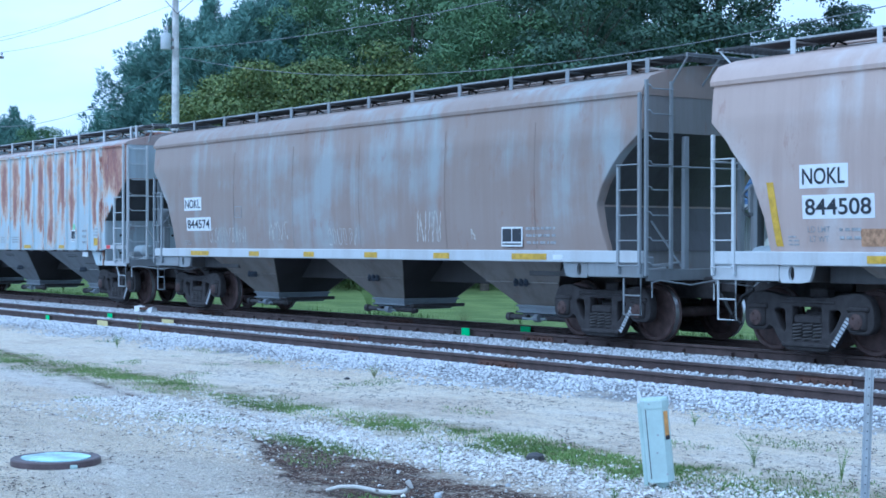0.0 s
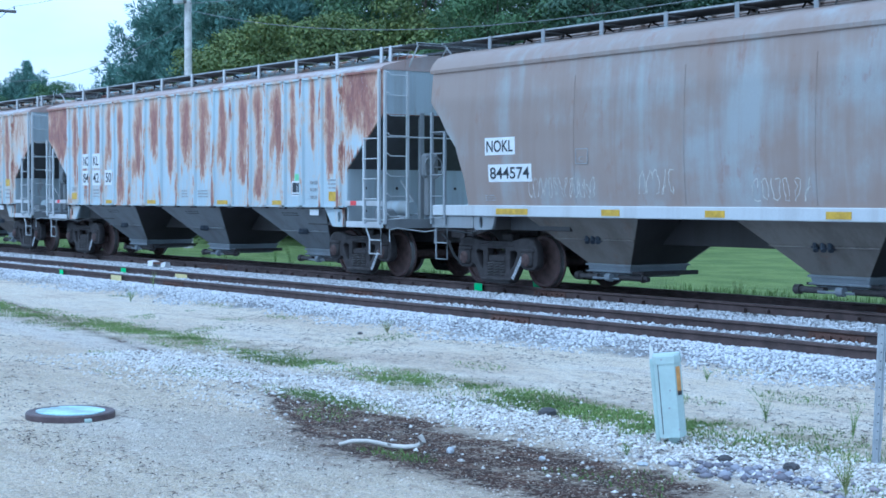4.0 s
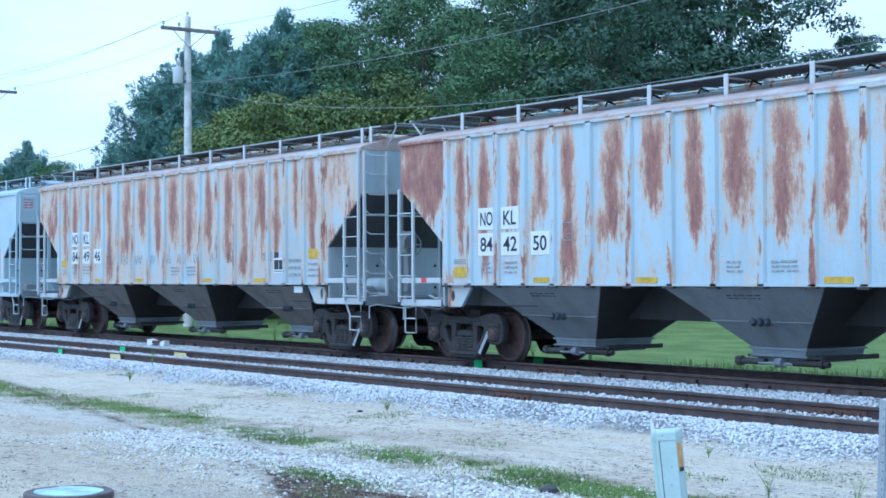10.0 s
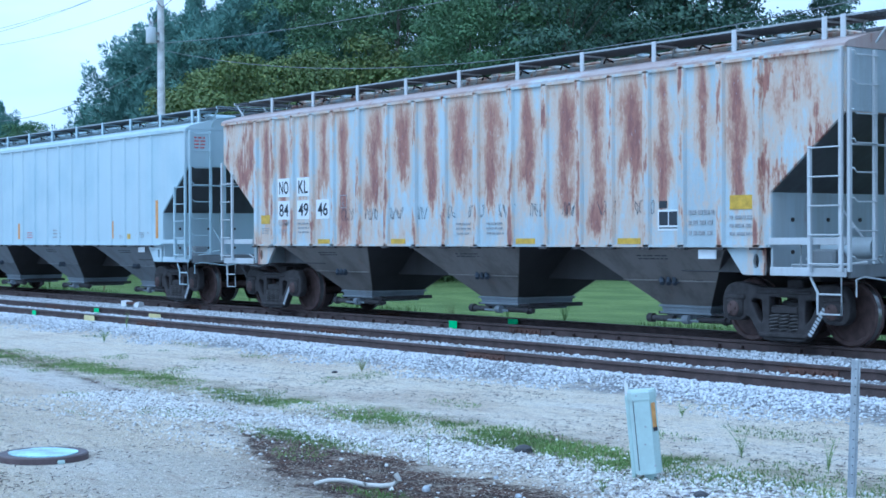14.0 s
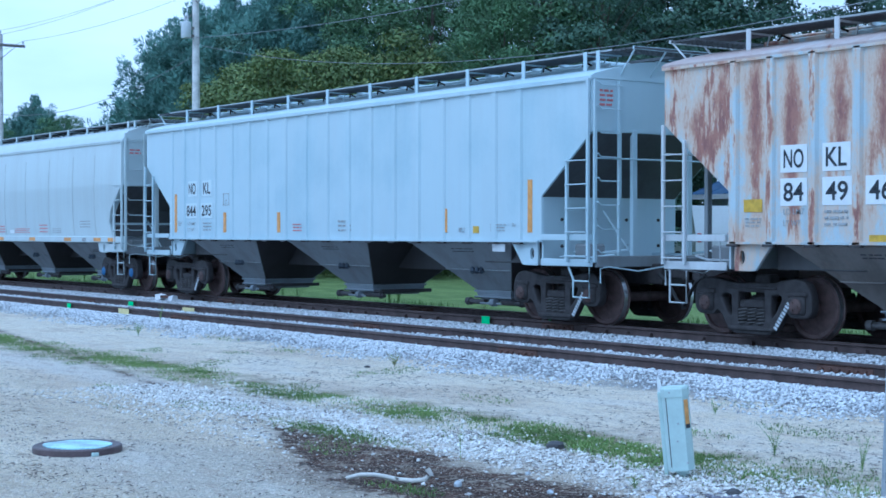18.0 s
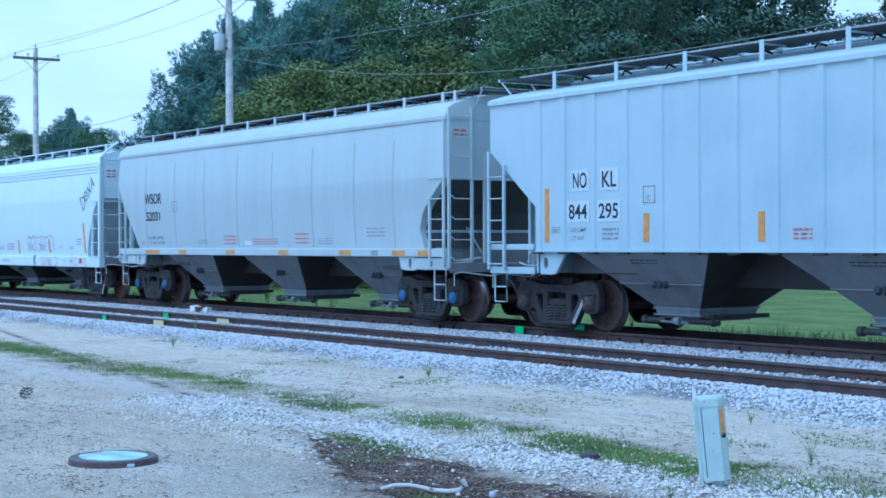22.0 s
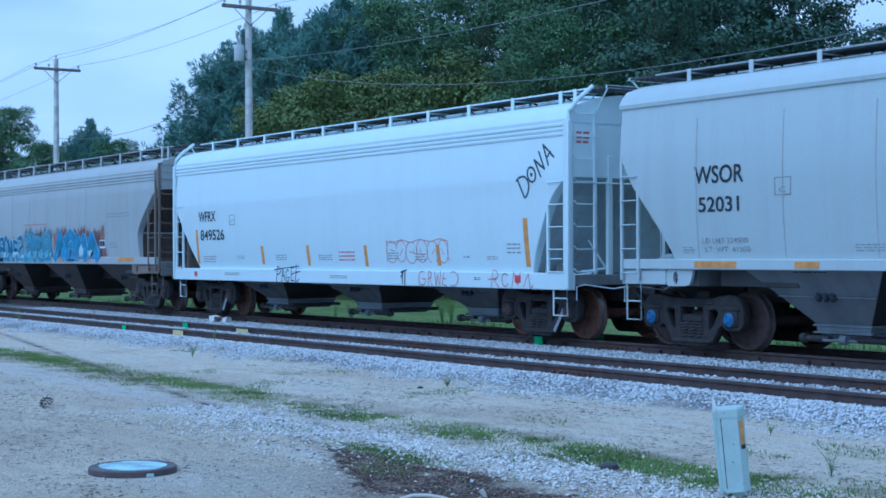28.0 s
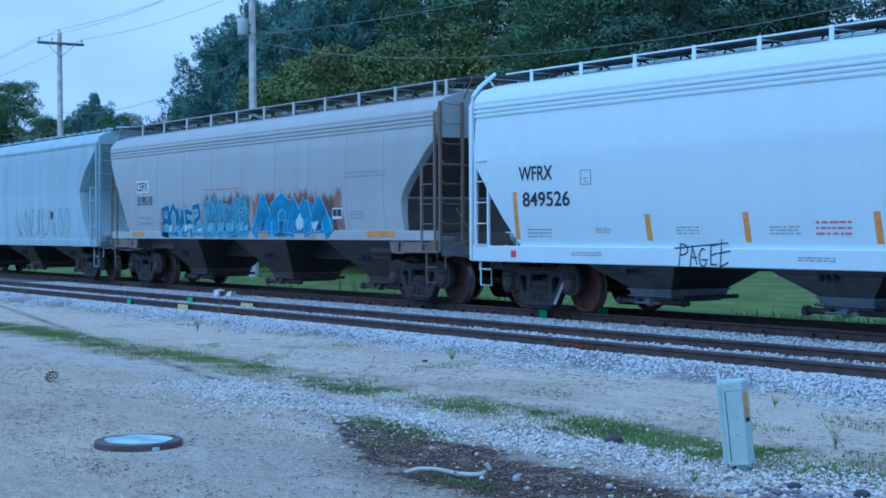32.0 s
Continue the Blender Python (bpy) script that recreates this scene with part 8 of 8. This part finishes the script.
def bent_stick():
    s = Shape()
    pts = [(-9.52, 5.90, 0.02), (-9.44, 5.96, 0.05), (-9.35, 6.03, 0.055), (-9.27, 6.08, 0.045), (-9.20, 6.13, 0.03), (-9.12, 6.20, 0.025), (-9.06, 6.26, 0.035), (-9.03, 6.30, 0.065), (-9.05, 6.28, 0.115)]
    fine = [tuple(Vector(pts[i]).lerp(Vector(pts[i + 1]), u)) for i in range(len(pts) - 1) for u in (0, 0.5)] + [pts[-1]]
    s.tube(fine, 0.015, 8, 0.020)
    s.tube([(-9.20, 6.13, 0.035), (-9.18, 6.10, 0.05), (-9.17, 6.08, 0.055)], 0.010, 6, 0.006)
    tagged(new("branch", s.mesh("branch", M_STICK, 60)), "bleached crooked branch lying on the damp earth", "branch")


bent_stick()


def rock(x, y, r, mat, label, seed, squash=0.6):
    rng = np.random.RandomState(seed)
    bm = bmesh.new()
    bmesh.ops.create_icosphere(bm, subdivisions=2, radius=r)
    for v in bm.verts:
        n = noise.noise(v.co * (1.8 / r) + Vector((seed, 0, 0)))
        v.co *= 1 + 0.3 * n
        v.co.z *= squash
    me = bpy.data.meshes.new("rock")
    bm.to_mesh(me)
    bm.free()
    me.materials.append(mat)
    ob = new("rock", me)
    ob.matrix_basis = pose(x, y, r * squash * 0.55, 0, 0, rng.uniform(0, 360))
    tagged(ob, label, "rock", "single stones on the lot")


M_ROCKDARK = simple("wet_dark_stone", (0.06, 0.06, 0.065), 0.7, 0.0, 0.4)
M_ROCKPALE = simple("pale_bluish_stone", (0.45, 0.48, 0.52), 0.8, 0.0, 0.2)
rock(-9.95, 8.20, 0.085, M_ROCKDARK, "dark stone in the grass edge", 3, 0.5)
rock(-8.86, 6.41, 0.030, M_ROCKPALE, "pale bluish stone on the damp earth", 4, 0.9)
rock(-7.70, 7.17, 0.04, M_ROCKPALE, "flat pale stone on the damp earth", 5, 0.4)
rock(-9.0, 7.15, 0.022, M_ROCKPALE, "pale bluish stone on the damp earth", 6, 0.7)
rock(-8.25, 6.75, 0.024, M_ROCKPALE, "pale bluish stone on the damp earth", 7, 0.8)
rock(-17.4, 11.1, 0.04, M_ROCKDARK, "dark stone on the lot", 8, 0.5)
rock(-7.5, 7.75, 0.05, M_ROCKDARK, "dark bluish stone by the pedestal", 9, 0.6)
rock(-7.0, 7.85, 0.06, M_ROCKDARK, "dark bluish stone by the pedestal", 11, 0.6)


M_CONE = simple("dark_dry_pine_cone", (0.05, 0.035, 0.028), 0.85, 0.0, 0.4, 20)


def pine_cone(x, y):
    s = Shape()
    rng = np.random.RandomState(2)
    for k in range(40):
        u = k / 40
        a = k * 2.4
        r = 0.05 * math.sin(math.pi * (0.1 + 0.85 * u)) + 0.012
        c = Vector((math.cos(a) * r, math.sin(a) * r, 0.02 + 0.10 * u))
        o = Vector((math.cos(a), math.sin(a), 0.4)) * 0.028
        side = Vector((-math.sin(a), math.cos(a), 0)) * 0.016
        s.add([tuple(c - side), tuple(c + side), tuple(c + o + side * 0.6), tuple(c + o - side * 0.6), tuple(c + Vector((0, 0, 0.008)))], [(0, 1, 2, 3), (0, 4, 1), (1, 4, 2), (2, 4, 3), (3, 4, 0)])
    ob = new("pine_cone", s.mesh("pine_cone", M_CONE))
    ob.matrix_basis = pose(x, y, 0.0, 25, 10, 0)
    tagged(ob, "dark open pine cone lying on the gravel", "pine cone")


pine_cone(-17.78, 6.17)


def weed(x, y, h, stems, seed, label, spread=0.5, mat=None):
    """Upright weed: thin stems with narrow leaves."""
    rng = np.random.RandomState(seed)
    w = thing("weed", pose(x, y, ground_height(x, y)), label, "weed", "weeds in the gravel")
    s = Shape()
    quads = []
    for k in range(stems):
        a = rng.uniform(0, 6.283)
        hh = h * rng.uniform(0.55, 1.0)
        l = hh * spread * rng.uniform(0.2, 1.0)
        pts = [Vector((math.cos(a) * l * u * u, math.sin(a) * l * u * u, hh * u)) for u in np.linspace(0, 1, 5)]
        s.tube(pts, 0.0025, 4, 0.001)
        for j in range(7):
            u = rng.uniform(0.15, 1.0)
            p = np.array([math.cos(a) * l * u * u, math.sin(a) * l * u * u, hh * u])
            b = rng.uniform(0, 6.283)
            d = np.array([math.cos(b), math.sin(b), rng.uniform(0.1, 0.8)]) * rng.uniform(0.02, 0.045)
            e = np.array([-math.sin(b), math.cos(b), 0]) * 0.004
            quads.append([p, p + d * 0.5 + e, p + d, p + d * 0.5 - e])
    part("stem", s, M_GRASS, w)
    part("leaves", fast_quads("leaves", np.array(quads), mat or M_GRASS), None, w)


for wx, wy, wh in ((-27.5, 20.6, 0.6), (-31.0, 20.9, 0.45), (-35.5, 20.5, 0.65), (-41.0, 20.8, 0.5), (-48.0, 20.7, 0.6), (-23.5, 20.7, 0.4), (-19.5, 20.8, 0.5), (-55.0, 20.6, 0.6)):
    weed(wx, wy, wh, 30, int(-wx), "tall tangled weeds beyond the far rail", 0.7)
weed(-9.85, 7.15, 0.26, 3, 1, "thin upright green weed on the damp earth", 0.3)
weed(-6.12, 7.35, 0.32, 26, 2, "bushy green weed by the post", 0.6)
weed(-8.6, 9.35, 0.26, 12, 3, "straggly weed in the gravel", 0.6)
weed(-9.3, 9.1, 0.22, 10, 4, "straggly weed in the gravel", 0.6)
weed(-7.6, 9.2, 0.30, 12, 5, "straggly weed in the gravel", 0.5)
weed(-10.9, 11.0, 0.16, 10, 6, "low weed in the gravel", 0.9)
weed(-17.2, 11.4, 0.20, 26, 7, "low green weed beside the ballast", 0.9)
weed(-24.9, 11.2, 0.24, 24, 8, "low green weed beside the ballast", 0.9)
weed(-27.0, 12.6, 0.35, 8, 9, "yellowing weed against the rail", 0.4)
weed(-38.5, 12.6, 0.40, 14, 10, "straggly yellowing weed against the rail", 0.9)
weed(-8.0, 7.3, 0.12, 10, 11, "low weed on the damp earth", 0.8)
for i, (x, y, hh, n) in enumerate(((-24.5, 21.3, 1.0, 40), (-27.0, 21.8, 0.7, 30), (-33.0, 22.0, 1.2, 60), (-34.2, 22.5, 1.1, 60), (-39.0, 22.0, 0.8, 30), (-43.5, 22.8, 1.5, 70), (-44.4, 23.2, 1.3, 70), (-50.0, 22.5, 1.0, 40), (-56.0, 23.0, 1.3, 60), (-20.5, 21.5, 0.6, 30), (-17.0, 21.4, 0.5, 30))):
    weed(x, y, hh, n, 30 + i, "tall green weeds on the far side of the tracks", 0.45, M_TALL)


def litter(x, y):
    p = thing("litter", pose(x, y, 0.15, 0, 0, 10), "torn white and rust-coloured litter lying between the tracks", "litter")
    part("torn_sheet", Shape().loft([[(-0.32, -0.1, 0.0), (-0.1, -0.12, 0.02), (-0.1, 0.1, 0.03), (-0.3, 0.12, 0.0)], [(-0.36, -0.08, 0.14), (-0.12, -0.10, 0.12), (-0.1, 0.08, 0.13), (-0.33, 0.1, 0.16)]]), M_TRIM, p)
    part("rusty_plate", Shape().box(-0.12, 0.22, -0.1, 0.1, 0.06, 0.12, 0.01), M_PLATEIRON, p)
    part("torn_sheet", Shape().loft([[(0.2, -0.1, 0.0), (0.34, -0.08, 0.0), (0.34, 0.1, 0.0), (0.22, 0.1, 0.0)], [(0.22, -0.1, 0.10), (0.36, -0.06, 0.14), (0.33, 0.09, 0.12), (0.2, 0.1, 0.1)]]), M_TRIM, p)


litter(-34.6, 16.3)
M_PAINTY = simple("cream_yellow_paint_mark", (0.66, 0.58, 0.28), 0.7, 0.0, 0.12)
M_PAINTG = simple("bright_green_paint_mark", (0.10, 0.62, 0.20), 0.6, 0.0, 0.1)


def paint_mark(x, y, w, z0, z1, mat, label):
    ob = new("paint_mark", Shape().box(x - w / 2, x + w / 2, y - 0.075, y - 0.071, z0, z1).mesh("paint_mark", mat))
    tagged(ob, label, "paint mark", "survey marks on the rails")


yn, yf, yt = SIDING - GAUGE / 2, SIDING + GAUGE / 2, TRACK - GAUGE / 2
paint_mark(-29.4, yn, 0.50, 0.13, 0.25, M_PAINTY, "cream-yellow paint mark on the near rail")
paint_mark(-29.5, yf, 0.55, 0.13, 0.23, M_PAINTY, "cream-yellow paint mark on the far siding rail")
paint_mark(-22.69, yt, 0.24, 0.12, 0.27, M_PAINTG, "bright green paint mark on the train's rail")
paint_mark(-32.3, yn, 0.20, 0.14, 0.25, M_PAINTG, "small green paint mark on the near rail")
paint_mark(-32.4, yf, 0.26, 0.14, 0.25, M_PAINTG, "small green paint mark on the siding rail")
paint_mark(-22.79, TRACK + GAUGE / 2, 0.30, 0.13, 0.25, M_PAINTG, "faint green paint mark on the rear rail")


# ---------------------------------------------------------------- movement
def motions():
    """The train rolls to the right, and its wheels turn."""
    for car, x in CARS:
        walk(car, [(t, pose(x + d, TRACK, RAIL)) for t, d in TRAVEL])
    ts = [t for t, d in TRAVEL]
    ds = [d for t, d in TRAVEL]
    fine = [round(k * 0.2, 1) for k in range(161)]
    for w in WHEELSETS:
        p = w.matrix_basis.translation.copy()
        walk(w, [(t, pose(p.x, p.y, p.z, 0, math.degrees(float(np.interp(t, ts, ds)) / WHEEL_R), 0)) for t in fine])


motions()
